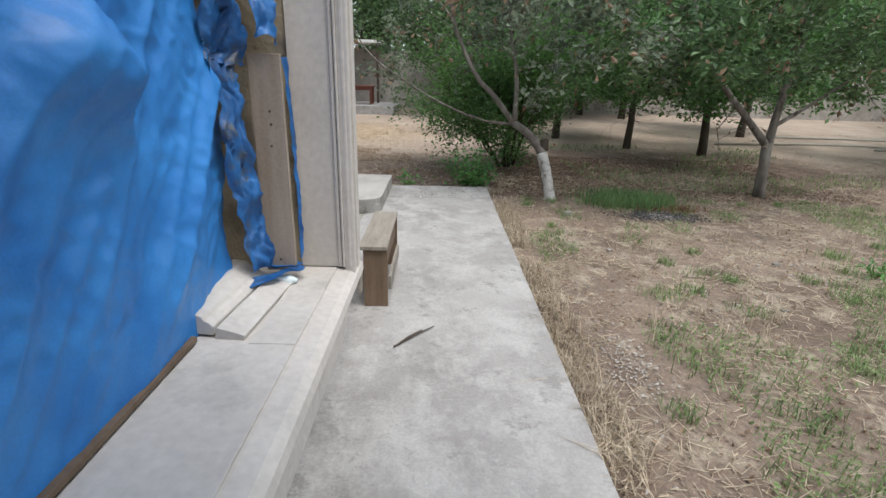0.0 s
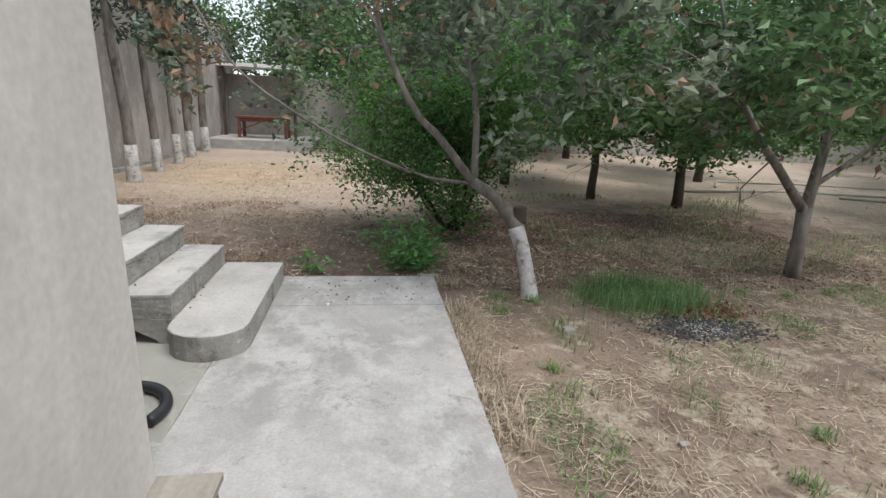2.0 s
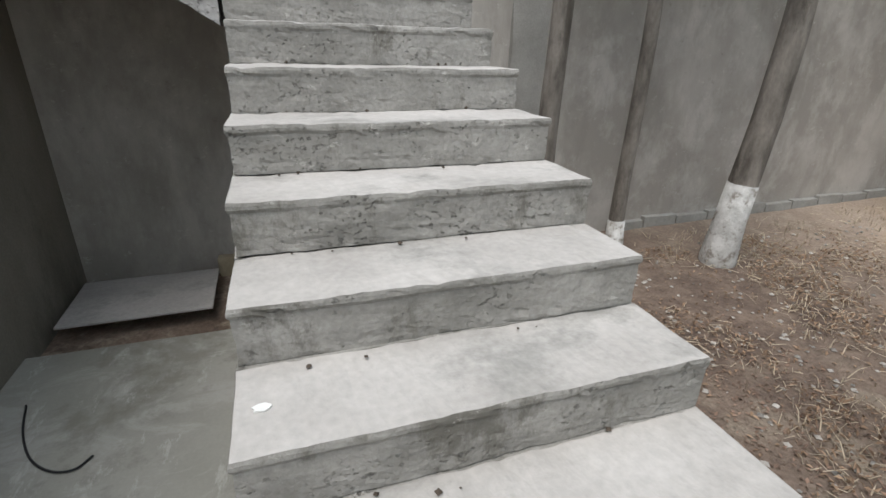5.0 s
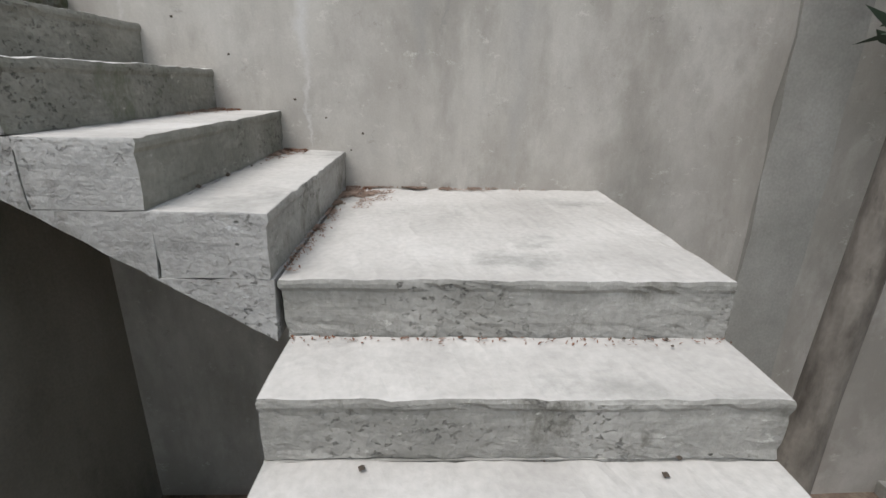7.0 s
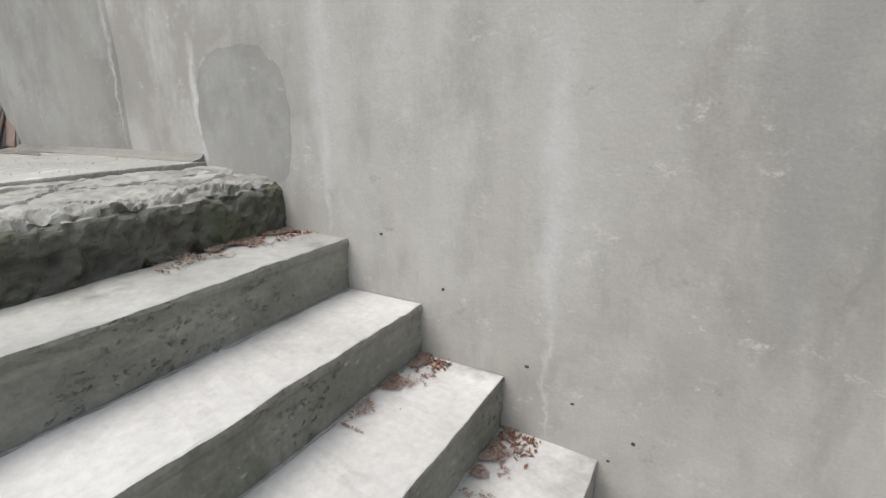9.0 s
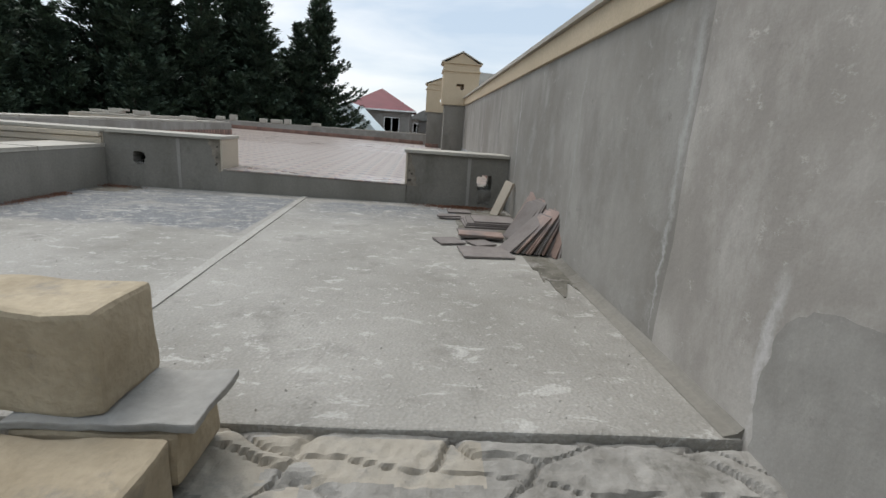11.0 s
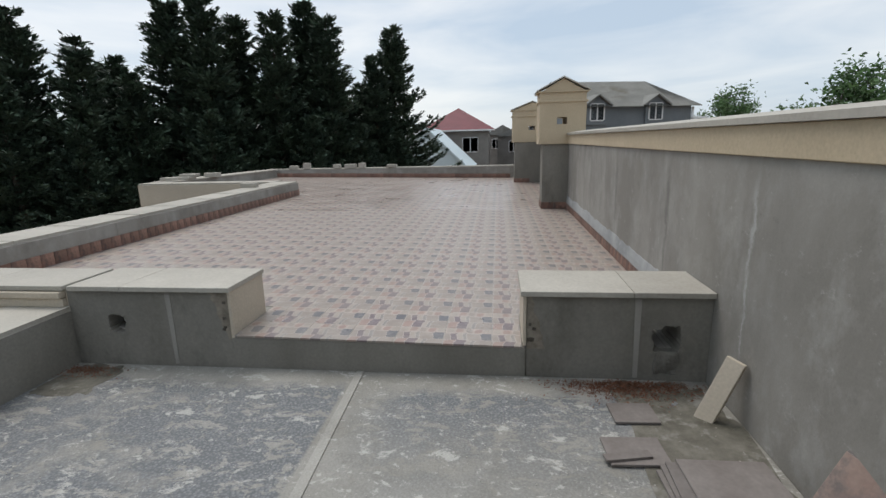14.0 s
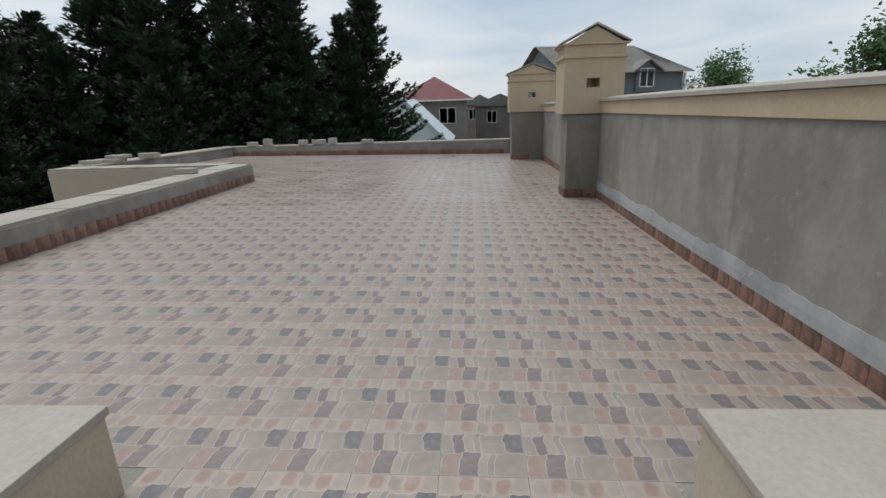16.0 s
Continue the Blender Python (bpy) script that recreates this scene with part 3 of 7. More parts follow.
def prism(profile, axis, lo, hi, bevel=0.0):
    """A closed profile drawn along an axis ('x': points are y,z; 'y': points are x,z; 'z': points are x,y)."""
    bm = bmesh.new()
    def put(p, t):
        return {"x": (t, p[0], p[1]), "y": (p[0], t, p[1]), "z": (p[0], p[1], t)}[axis]
    a = [bm.verts.new(put(p, lo)) for p in profile]
    b = [bm.verts.new(put(p, hi)) for p in profile]
    n = len(profile)
    bm.faces.new(a)
    bm.faces.new(b[::-1])
    for i in range(n):
        bm.faces.new((a[i], b[i], b[(i + 1) % n], a[(i + 1) % n]))
    bmesh.ops.recalc_face_normals(bm, faces=bm.faces[:])
    if bevel:
        bmesh.ops.bevel(bm, geom=bm.edges[:], offset=bevel, segments=1, affect="EDGES")
    return bm


def tube(bm, pts, radii, sides=8):
    """A tapered limb along points."""
    rings = []
    for i, p in enumerate(pts):
        p = Vector(p)
        d = (Vector(pts[min(i + 1, len(pts) - 1)]) - Vector(pts[max(i - 1, 0)])).normalized()
        u = d.orthogonal().normalized() if i == 0 else (last_u - d * last_u.dot(d)).normalized()
        last_u = u
        w = d.cross(u)
        rings.append([bm.verts.new(p + (u * math.cos(2 * math.pi * k / sides) + w * math.sin(2 * math.pi * k / sides)) * radii[i])
                      for k in range(sides)])
    for r, q in zip(rings, rings[1:]):
        for k in range(sides):
            bm.faces.new((r[k], r[(k + 1) % sides], q[(k + 1) % sides], q[k]))
    bm.faces.new(rings[0][::-1])
    bm.faces.new(rings[-1])


def smooth_line(pts, n=6):
    """A soft curve through points."""
    p = [Vector(q) for q in pts]
    p = [p[0] * 2 - p[1]] + p + [p[-1] * 2 - p[-2]]
    out = []
    for a, b, c, d in zip(p, p[1:], p[2:], p[3:]):
        for i in range(n):
            t = i / n
            out.append(tuple(0.5 * (2 * b + (c - a) * t + (2 * a - 5 * b + 4 * c - d) * t * t + (3 * b - a - 3 * c + d) * t ** 3)))
    return out + [tuple(p[-2])]


def from_arrays(name, verts, quads, mat, parent=None, label=""):
    me = bpy.data.meshes.new(name)
    me.from_pydata(verts.tolist() if hasattr(verts, "tolist") else verts, [], quads.tolist() if hasattr(quads, "tolist") else quads)
    for m in (mat if isinstance(mat, (list, tuple)) else [mat]):
        me.materials.append(m)
    ob = new(name, me)
    ob.parent = parent
    return tagged(ob, label)


def leaf_cloud(rng, centres, length, width, droop=0.3, up=0.3):
    """Folded leaves at the centres, each of two triangles with a bent midrib."""
    n = len(centres)
    d = rng.normal(size=(n, 3))
    d[:, 2] = d[:, 2] * 0.5 - droop
    d /= np.linalg.norm(d, axis=1)[:, None]
    nrm = rng.normal(size=(n, 3)) * 0.7 + np.array([0, 0, up * 2])
    side = np.cross(d, nrm)
    side /= np.linalg.norm(side, axis=1)[:, None] + 1e-9
    nrm = np.cross(side, d)
    s = rng.uniform(0.65, 1.25, size=(n, 1))
    le, wi = length * s, width * s
    base, tip = centres - d * le * 0.5, centres + d * le * 0.5 - nrm * le * 0.12
    mid = centres + d * le * 0.05
    a, b = mid + side * wi * 0.5 + nrm * wi * 0.15, mid - side * wi * 0.5 + nrm * wi * 0.15
    verts = np.stack([base, a, tip, b], axis=1).reshape(-1, 3)
    k = np.arange(n)[:, None] * 4
    faces = np.concatenate([k + [0, 1, 2], k + [0, 2, 3]])
    return verts, faces


def blades(rng, centres, height, width, lean=0.5):
    """Grass blades: bent strips that stand on the centres."""
    n = len(centres)
    ang = rng.uniform(0, 2 * math.pi, n)
    side = np.stack([np.cos(ang), np.sin(ang), np.zeros(n)], 1)
    away = np.stack([-np.sin(ang), np.cos(ang), np.zeros(n)], 1) * rng.normal(0, lean, (n, 1))
    h = height * rng.uniform(0.5, 1.3, (n, 1))
    upv = np.array([0, 0, 1.0])
    p0, p1 = centres - side * width / 2, centres + side * width / 2
    m = centres + upv * h * 0.55 + away * h * 0.35
    p2, p3 = m + side * width * 0.4, m - side * width * 0.4
    tip = centres + upv * h * (1 - 0.25 * np.abs(away).sum(1)[:, None].clip(0, 1.5)) + away * h
    verts = np.stack([p0, p1, p2, p3, tip], 1).reshape(-1, 3)
    k = (np.arange(n) * 5)[:, None]
    return verts, np.concatenate([k + [0, 1, 2], k + [0, 2, 3], k + [3, 2, 4]])


def straws(rng, centres, length, width):
    """Straws that lie about on the ground."""
    n = len(centres)
    ang = rng.uniform(0, 2 * math.pi, n)
    d = np.stack([np.cos(ang), np.sin(ang), rng.normal(0.05, 0.18, n)], 1) * (length * rng.uniform(0.4, 1.3, (n, 1)))
    s = np.stack([-np.sin(ang), np.cos(ang), rng.normal(0, 0.5, n)], 1) * width / 2
    verts = np.stack([centres - s, centres + s, centres + d + s * 0.6, centres + d - s * 0.6], 1).reshape(-1, 3)
    k = (np.arange(n) * 4)[:, None]
    return verts, np.concatenate([k + [0, 1, 2], k + [0, 2, 3]])


# ---- ground, path and pads ----
def ground_z(x, y):
    return -0.08 + max(0.0, y - 9.0) * 0.018 * min(1.0, max(0.0, (24 - y) / 4 + 1)) + 0.025 * noise.noise(Vector((x * 0.6, y * 0.6, 0))) \
        + 0.012 * noise.noise(Vector((x * 2.7, y * 2.7, 3)))


def make_ground():
    def ticks(lo, hi, step, far):
        t = list(np.arange(lo, hi + 1e-6, step))
        a, s = [], step
        while t[0] - sum(a) > -far:
            s *= 1.5
            a.append(s)
        left, p = [], t[0]
        for d in a:
            p -= d
            left.append(p)
        right, p, s = [], t[-1], step
        while p < far:
            s *= 1.5
            p += s
            right.append(p)
        return left[::-1] + t + right
    xs, ys = ticks(-5.5, 12, 0.14, 1500), ticks(-1, 20, 0.14, 1500)
    verts = []
    for y in ys:
        for x in xs:
            near = -6 < x < 40 and -2 < y < 40
            verts.append((x, y, ground_z(x, y) if near else -0.15))
    nx = len(xs)
    faces = [(j * nx + i, j * nx + i + 1, (j + 1) * nx + i + 1, (j + 1) * nx + i) for j in range(len(ys) - 1) for i in range(nx - 1)]
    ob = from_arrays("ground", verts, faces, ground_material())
    ob.data.polygons.foreach_set("use_smooth", [True] * len(faces))
    tagged(ob, "dry brown garden soil with straw, litter and bare patches", "ground", kind="structure")


def ground_material():
    """Soil that goes from pale trodden earth to darker brown spots under the trees, with tan straw between."""
    m = bpy.data.materials.new("garden_soil")
    m.use_nodes = True
    n, l = m.node_tree.nodes, m.node_tree.links
    bs = n["Principled BSDF"]
    bs.inputs["Roughness"].default_value = 0.95
    tc = n.new("ShaderNodeTexCoord")
    def nz(scale, detail=8, rough=0.65):
        t = n.new("ShaderNodeTexNoise")
        t.inputs["Scale"].default_value, t.inputs["Detail"].default_value, t.inputs["Roughness"].default_value = scale, detail, rough
        l.new(tc.outputs["Object"], t.inputs["Vector"])
        return t.outputs["Fac"]
    def rng(src, a, b, c=0.0, d=1.0):
        r = n.new("ShaderNodeMapRange")
        r.inputs["From Min"].default_value, r.inputs["From Max"].default_value = a, b
        r.inputs["To Min"].default_value, r.inputs["To Max"].default_value = c, d
        l.new(src, r.inputs["Value"])
        return r.outputs[0]
    def mix(f, a, b):
        x = n.new("ShaderNodeMix")
        x.data_type = "RGBA"
        if isinstance(f, float):
            x.inputs["Factor"].default_value = f
        else:
            l.new(f, x.inputs["Factor"])
        for key, v in (("A", a), ("B", b)):
            if isinstance(v, tuple):
                x.inputs[key].default_value = (*v, 1)
            else:
                l.new(v, x.inputs[key])
        return x.outputs["Result"]
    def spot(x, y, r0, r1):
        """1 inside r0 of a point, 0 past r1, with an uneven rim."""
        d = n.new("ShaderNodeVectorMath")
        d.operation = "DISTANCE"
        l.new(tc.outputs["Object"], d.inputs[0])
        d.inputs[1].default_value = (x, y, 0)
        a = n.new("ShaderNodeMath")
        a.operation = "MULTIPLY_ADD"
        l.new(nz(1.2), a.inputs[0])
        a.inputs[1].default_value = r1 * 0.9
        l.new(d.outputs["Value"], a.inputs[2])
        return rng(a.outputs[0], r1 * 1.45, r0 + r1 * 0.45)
    soil = mix(rng(nz(0.9), 0.35, 0.65), (0.155, 0.11, 0.083), (0.285, 0.215, 0.168))
    soil = mix(rng(nz(5.0), 0.50, 0.62), soil, (0.36, 0.30, 0.23))
    soil = mix(rng(nz(2.6), 0.58, 0.66), soil, (0.12, 0.088, 0.066))
    sep = n.new("ShaderNodeSeparateXYZ")
    l.new(tc.outputs["Object"], sep.inputs[0])
    far = rng(sep.outputs["Y"], 9.5, 13.0)
    soil = mix(far, soil, mix(rng(nz(0.8), 0.35, 0.7), (0.37, 0.285, 0.225), (0.47, 0.385, 0.31)))
    # Darker brown soil in uneven round spots under the trees.
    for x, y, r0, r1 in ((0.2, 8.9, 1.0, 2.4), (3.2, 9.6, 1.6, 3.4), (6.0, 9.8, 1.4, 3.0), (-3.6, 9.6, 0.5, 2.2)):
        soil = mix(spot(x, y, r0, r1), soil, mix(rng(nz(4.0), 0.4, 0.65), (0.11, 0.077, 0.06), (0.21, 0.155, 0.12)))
    soil = mix(spot(-2.6, 14.5, 1.0, 3.0), soil, mix(rng(nz(3.0), 0.4, 0.65), (0.38, 0.275, 0.185), (0.48, 0.37, 0.26)))
    v = n.new("ShaderNodeVectorMath")
    v.operation = "SCALE"
    l.new(soil, v.inputs[0])
    l.new(rng(nz(38, 6), 0.25, 0.75, 0.68, 1.3), v.inputs["Scale"])
    l.new(v.outputs[0], bs.inputs["Base Color"])
    bp = n.new("ShaderNodeBump")
    bp.inputs["Strength"].default_value, bp.inputs["Distance"].default_value = 0.9, 0.03
    l.new(nz(22, 7), bp.inputs["Height"])
    l.new(bp.outputs[0], bs.inputs["Normal"])
    return m


make_ground()
PATH_E, PATH_N = 0.68, 7.70
path = tagged(part("pavement", worn_box(-0.9, PATH_E, -2.5, PATH_N, -0.2, -0.02, 0.004, 5.0, 0.25, 0.01), CONCRETE),
              "worn grey concrete path with pale trowel marks", "path", kind="structure")
for y0, y1, up in ((-2.5, 5.2365, 0.0), (5.237, 6.9865, -0.0015), (6.987, PATH_N, 0.0015)):
    part("poured_slab", worn_box(-0.899, PATH_E + 0.004, y0, y1, -0.12, up, 0.004, 6.0, 0.07, 0.003), CONCRETE, path)
pad = tagged(part("pavement", worn_box(-4.15, -0.902, 5.0, 7.62, -0.2, -0.004, 0.004, 5.0, 0.3, 0.01), PAD),
             "grey concrete pad under the stairs, damp stained", "pad", kind="structure")

# ---- boundary wall, garden wall, shed ----
WX = -5.17
wall_w = tagged(part("wall_west", box(WX - 0.3, WX, -12.0, 24.0, -0.2, 4.05), PLASTER),
                "tall grey cement plastered boundary wall with damp streaks", "wall", kind="structure")
band = part("band", prism([(WX - 0.32, 4.052), (WX + 0.02, 4.052), (WX + 0.02, 4.19), (WX - 0.32, 4.19)], "y", -12.0, 24.0, 0.004), BEIGE, wall_w, "smooth beige stone band")
part("coping", prism([(WX - 0.35, 4.192), (WX + 0.045, 4.192), (WX + 0.045, 4.222), (WX - 0.13, 4.25), (WX - 0.35, 4.222)], "y", -12.0, 24.0), CAP, wall_w, "weathered stone coping")
wall_n = tagged(part("wall_north", box(-5.6, 34, 23.0, 23.3, -0.2, 2.55), PLASTER_LIGHT), "plain grey plastered garden wall", "wall", kind="structure")
wall_e = tagged(part("wall_east", box(30.0, 30.3, -2.0, 23.0, -0.2, 2.55), PLASTER), "plain grey plastered garden wall", "wall", kind="structure")

# ---- house ----
HOUSE_N = 5.10
house_n = tagged(part("wall_house_north", box(WX + 0.002, -1.052, HOUSE_N - 0.25, HOUSE_N, -0.2, 2.56), PLASTER_DARK), "shaded grey plastered house wall under the stairs", "wall", kind="structure")
house_e = tagged(part("wall_house_east", box(-1.05, -0.777, 3.38, 4.99, -0.2, 2.56, 0.008), FACADE), "beige plastered house wall with damp patches", "wall", kind="structure")
tagged(part("wall_house_inner", box(-1.6, -1.35, -0.4, 3.4, -0.2, 2.56), PLASTER_DARK), "rough wall behind the tarp", "wall", kind="structure")
tagged(part("wall_veranda", box(-1.35, 0.5, -0.7, -0.45, -0.2, 2.56), FACADE), "plain beige house wall", "wall", kind="structure")
tagged(part("wall_house_south_east", box(0.25, 0.5, -11.2, -0.702, -0.2, 2.56), FACADE), "plain beige house wall", "wall", kind="structure")
tagged(part("wall_portico", box(0.502, 3.9, -11.2, -6.4, -0.2, 2.56), FACADE), "plain beige house wall", "wall", kind="structure")
tagged(part("wall_house_south", box(WX + 0.002, 0.248, -11.2, -10.95, -0.2, 2.56), FACADE), "plain beige house wall", "wall", kind="structure")

# ---- roof ----
RZ, TZ = 2.82, 3.02
roof = tagged(part("roof_slab", worn_box(WX + 0.003, -1.0, 1.08, 4.74, 2.565, RZ, 0.005, 4.0, 0.25, 0.008), ROOF_CONCRETE),
              "bare grey concrete roof slab with worn screed", "roof", kind="structure")
tile_base = tagged(part("terrace_slab", box(WX + 0.003, 0.95, -11.3, 1.02, 2.565, TZ - 0.003), ROOF_CONCRETE), "raised slab under the tiled terrace", "roof", kind="structure")
part("portico_slab", box(0.952, 3.9, -11.3, -6.3, 2.565, TZ - 0.003), ROOF_CONCRETE, tile_base)


def parapet_run(name, x0, y0, x1, y1, thick, z0, z1, body, label, cap_over=0.03, cap=True):
    """A low wall from one plan point to another with a stone cap; the wall stands to the left of the run."""
    d = Vector((x1 - x0, y1 - y0, 0))
    m = Matrix.Translation((x0, y0, 0)) @ Matrix.Rotation(math.atan2(d.y, d.x), 4, "Z")
    ob = tagged(part(name, box(0, d.length, 0, thick, z0, z1 - 0.032, 0, m), body), label, "parapet", kind="structure")
    if cap:
        k = max(1, round(d.length / 0.75))
        for i in range(k):
            c = box(d.length * i / k + 0.002, d.length * (i + 1) / k - 0.002, -cap_over, thick + cap_over, z1 - 0.03, z1, 0.004, m)
            part("cap_slab", c, CAP, ob)
    return ob


def holed_wall(x0, x1, y0, y1, z0, z1, hx0, hx1, hz0, hz1, deep):
    """A wall with a square hole from its front face (y1), right through or deep metres in."""
    bm = bmesh.new()
    for b in ((x0, hx0, z0, z1), (hx1, x1, z0, z1), (hx0, hx1, z0, hz0), (hx0, hx1, hz1, z1)):
        add_box(bm, b[0], b[1], y0, y1, b[2], b[3])
    if deep < y1 - y0:
        add_box(bm, hx0, hx1, y0, y1 - deep, hz0, hz1)
    bmesh.ops.remove_doubles(bm, verts=bm.verts[:], dist=1e-5)
    return bm


part_w = tagged(part("wall_partition_west", holed_wall(WX + 0.002, -4.185, 0.70, 1.075, 2.5, 3.305, -5.02, -4.865, 2.985, 3.14, 0.5), PLASTER_DARK), "low grey plastered roof partition with a square drain hole", "parapet", kind="structure")
part_e = tagged(part("wall_partition_east", holed_wall(-2.42, -1.36, 0.70, 1.075, 2.5, 3.305, -1.73, -1.61, 3.03, 3.15, 0.22), PLASTER_DARK), "low grey plastered roof partition with a broken hole", "parapet", kind="structure")
for x0, x1, ob in ((WX + 0.004, -4.75, part_w), (-4.747, -4.15, part_w), (-2.45, -1.75, part_e), (-1.747, -1.40, part_e)):
    part("cap_slab", box(x0, x1, 0.665, 1.11, 3.308, 3.338, 0.004), CAP, ob)
sill = tagged(part("threshold", worn_box(-4.184, -2.421, 0.74, 1.085, 2.6, TZ - 0.012, 0.004, 7, 0.12, 0.008), PLASTER_DARK), "grey cement threshold up to the terrace", "threshold", kind="structure")
part("reveal", box(-4.183, -4.165, 0.675, 1.085, TZ - 0.01, 3.307, 0.002), CREAM, part_w, "smooth cream stone facing")
part("reveal", box(-2.44, -2.422, 0.675, 1.085, TZ - 0.01, 3.307, 0.002), CREAM, part_e, "smooth cream stone facing")
parapet_run("parapet_east_low", -1.37, 1.08, -1.37, 5.10, -0.42, 2.6, 3.20, PLASTER_DARK, "low roof parapet with cream stone coping", cap_over=-0.19 + 0.19)
parapet_run("parapet_corner", -1.357, 0.71, 0.55, 0.71, 0.36, 2.6, 3.335, CREAM, "cream stone parapet with moulded cornice")
parapet_run("parapet_terrace_east", 0.22, -6.28, 0.22, 0.70, -0.55, 2.6, 3.37, PLASTER, "low grey terrace parapet with cream coping slabs")
parapet_run("parapet_portico_north", 0.78, -6.28, 3.95, -6.28, -0.5, 2.6, 3.36, CREAM, "cream stone parapet round the portico roof")
parapet_run("parapet_portico_east", 3.55, -6.80, 2.95, -11.1, 0.45, 2.6, 3.37, PLASTER, "low grey terrace parapet with cream coping slabs")
parapet_run("parapet_south", WX + 0.01, -11.15, 3.35, -11.15, -0.4, 2.6, 3.37, PLASTER, "low grey terrace parapet with cream coping slabs")


def chimney_pillar(y, x_left, name_label):
    """A square pillar on the boundary wall: grey shaft, beige upper box with a window right through, moulding and gable."""
    p = thing("wall_pillar", name_label, "pillar", "pillars on the wall")
    depth = 0.62
    part("shaft", box(WX + 0.001, x_left, y - 0.40, y, TZ - 0.08, 4.05, 0.006), PLASTER_DARK, p, "grey plastered shaft")
    xa, xb = WX - 0.25, x_left + 0.06
    xc = (xa + xb) / 2
    w0, w1, h0, h1 = xc - 0.07, xc + 0.09, 4.36, 4.47
    bm = bmesh.new()
    y0, y1 = y - depth + 0.06, y + 0.03
    for b in ((xa, w0, 4.052, 4.72), (w1, xb, 4.052, 4.72), (w0, w1, 4.052, h0), (w0, w1, h1, 4.72)):
        add_box(bm, b[0], b[1], y0, y1, b[2], b[3])
    bmesh.ops.remove_doubles(bm, verts=bm.verts[:], dist=1e-5)
    part("upper_box", bm, BEIGE, p, "beige stone box with a small opening")
    part("moulding", box(xa - 0.025, xb + 0.025, y0 - 0.025, y1 + 0.025, 4.70, 4.73, 0.006), BEIGE, p)
    part("frieze", box(xa + 0.004, xb - 0.004, y0 + 0.004, y1 - 0.004, 4.731, 4.85), BEIGE, p)
    part("gable", prism([(xa + 0.03, 4.872), (xb - 0.03, 4.872), (xc, 5.06)], "y", y0 + 0.02, y1 - 0.01), BEIGE, p)
    part("moulding", box(xa - 0.035, xb + 0.035, y0 - 0.03, y1 + 0.03, 4.851, 4.871, 0.005), BEIGE, p)
    for s in (-1, 1):
        ex = xc + s * ((xb - xa) / 2 + 0.05)
        bm = prism([(ex, 4.868), (xc, 5.075), (xc, 5.095), (ex, 4.885)], "y", y0 - 0.03, y1 + 0.03)
        part("roof_slab", bm, CAP, p)
    for i in range(2):
        part("skirting_tile", box(x_left - 0.20 * (i + 1) + 0.002, x_left - 0.20 * i - 0.002, y + 0.002, y + 0.012, TZ - 0.03, TZ + 0.085, 0.002), SKIRT, p)
    part("skirting_tile", box(x_left + 0.001, x_left + 0.011, y - 0.38, y + 0.01, TZ - 0.03, TZ + 0.085, 0.002), SKIRT, p)
    return p


chimney_pillar(-4.49, -4.75, "grey and beige gabled pillar with an open window")
chimney_pillar(-9.5, -4.47, "far gabled beige pillar with an open window")

# ---- staircase ----
stairs = thing("staircase", "raw grey cast concrete stairs with chipped edges, turning at a landing", "stairs")
SN, SS, H1, LZ = 7.58, 6.365, 0.17, 1.87
FX = [None, -0.71, -1.205] + [-1.205 - 0.3145 * i for i in range(1, 9)] + [-4.0]
# Splits tops from sides, which get the shade-darkened riser colour.
def two_tone(bm):
    bm.normal_update()
    for f in bm.faces:
        f.material_index = 0 if f.normal.z > 0.5 else 1
    return bm


def rough_cut(bm, plane, step=0.05, amp=0.012):
    """Breaks a block's straight edges into a torn, lumpy rim."""
    for axis in ("xyz".index(a) for a in plane):
        lo, hi = min(v.co[axis] for v in bm.verts), max(v.co[axis] for v in bm.verts)
        for i in range(1, int((hi - lo) / step) + 1):
            p, nrm = Vector((0, 0, 0)), Vector((0, 0, 0))
            p[axis], nrm[axis] = lo + i * step, 1
            bmesh.ops.bisect_plane(bm, geom=bm.verts[:] + bm.edges[:] + bm.faces[:], plane_co=p, plane_no=nrm)
    bmesh.ops.triangulate(bm, faces=[f for f in bm.faces if len(f.verts) > 4])
    for v in bm.verts:
        w = noise.noise_vector(v.co * 11) + noise.noise_vector(v.co * 29) * 0.7
        v.co += Vector((w.x * 0.25 if plane[0] == "y" else w.x, w.y * 0.25 if plane[0] == "x" else w.y, -abs(w.z) * 0.9)) * amp
    return bm


outline = [(-0.715, 7.60), (-1.204, 7.60)]
for i in range(9):
    a = math.pi * (1 + i / 8)
    outline.append((-0.96 + 0.245 * math.cos(a), 6.30 + 0.20 * math.sin(a)))
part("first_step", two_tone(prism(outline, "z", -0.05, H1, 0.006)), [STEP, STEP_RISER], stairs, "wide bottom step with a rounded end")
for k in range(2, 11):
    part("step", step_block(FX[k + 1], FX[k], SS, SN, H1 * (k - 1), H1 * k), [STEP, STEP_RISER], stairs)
saw = []
for k in range(2, 11):
    saw += [(FX[k], H1 * (k - 1) - 0.0005), (FX[k + 1], H1 * (k - 1) - 0.0005)]
soffit = saw + [(FX[11], 1.515), (FX[3], 0.15), (FX[2] - 0.11, 0.02), (FX[2] - 0.1, -0.05), (FX[2], -0.05)]
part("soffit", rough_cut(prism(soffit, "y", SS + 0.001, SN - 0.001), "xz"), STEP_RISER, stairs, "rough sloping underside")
part("landing", step_block(WX + 0.004, FX[11], SS - 0.02, SN, LZ - 0.18, LZ), [STEP, STEP_RISER], stairs, "square concrete landing")
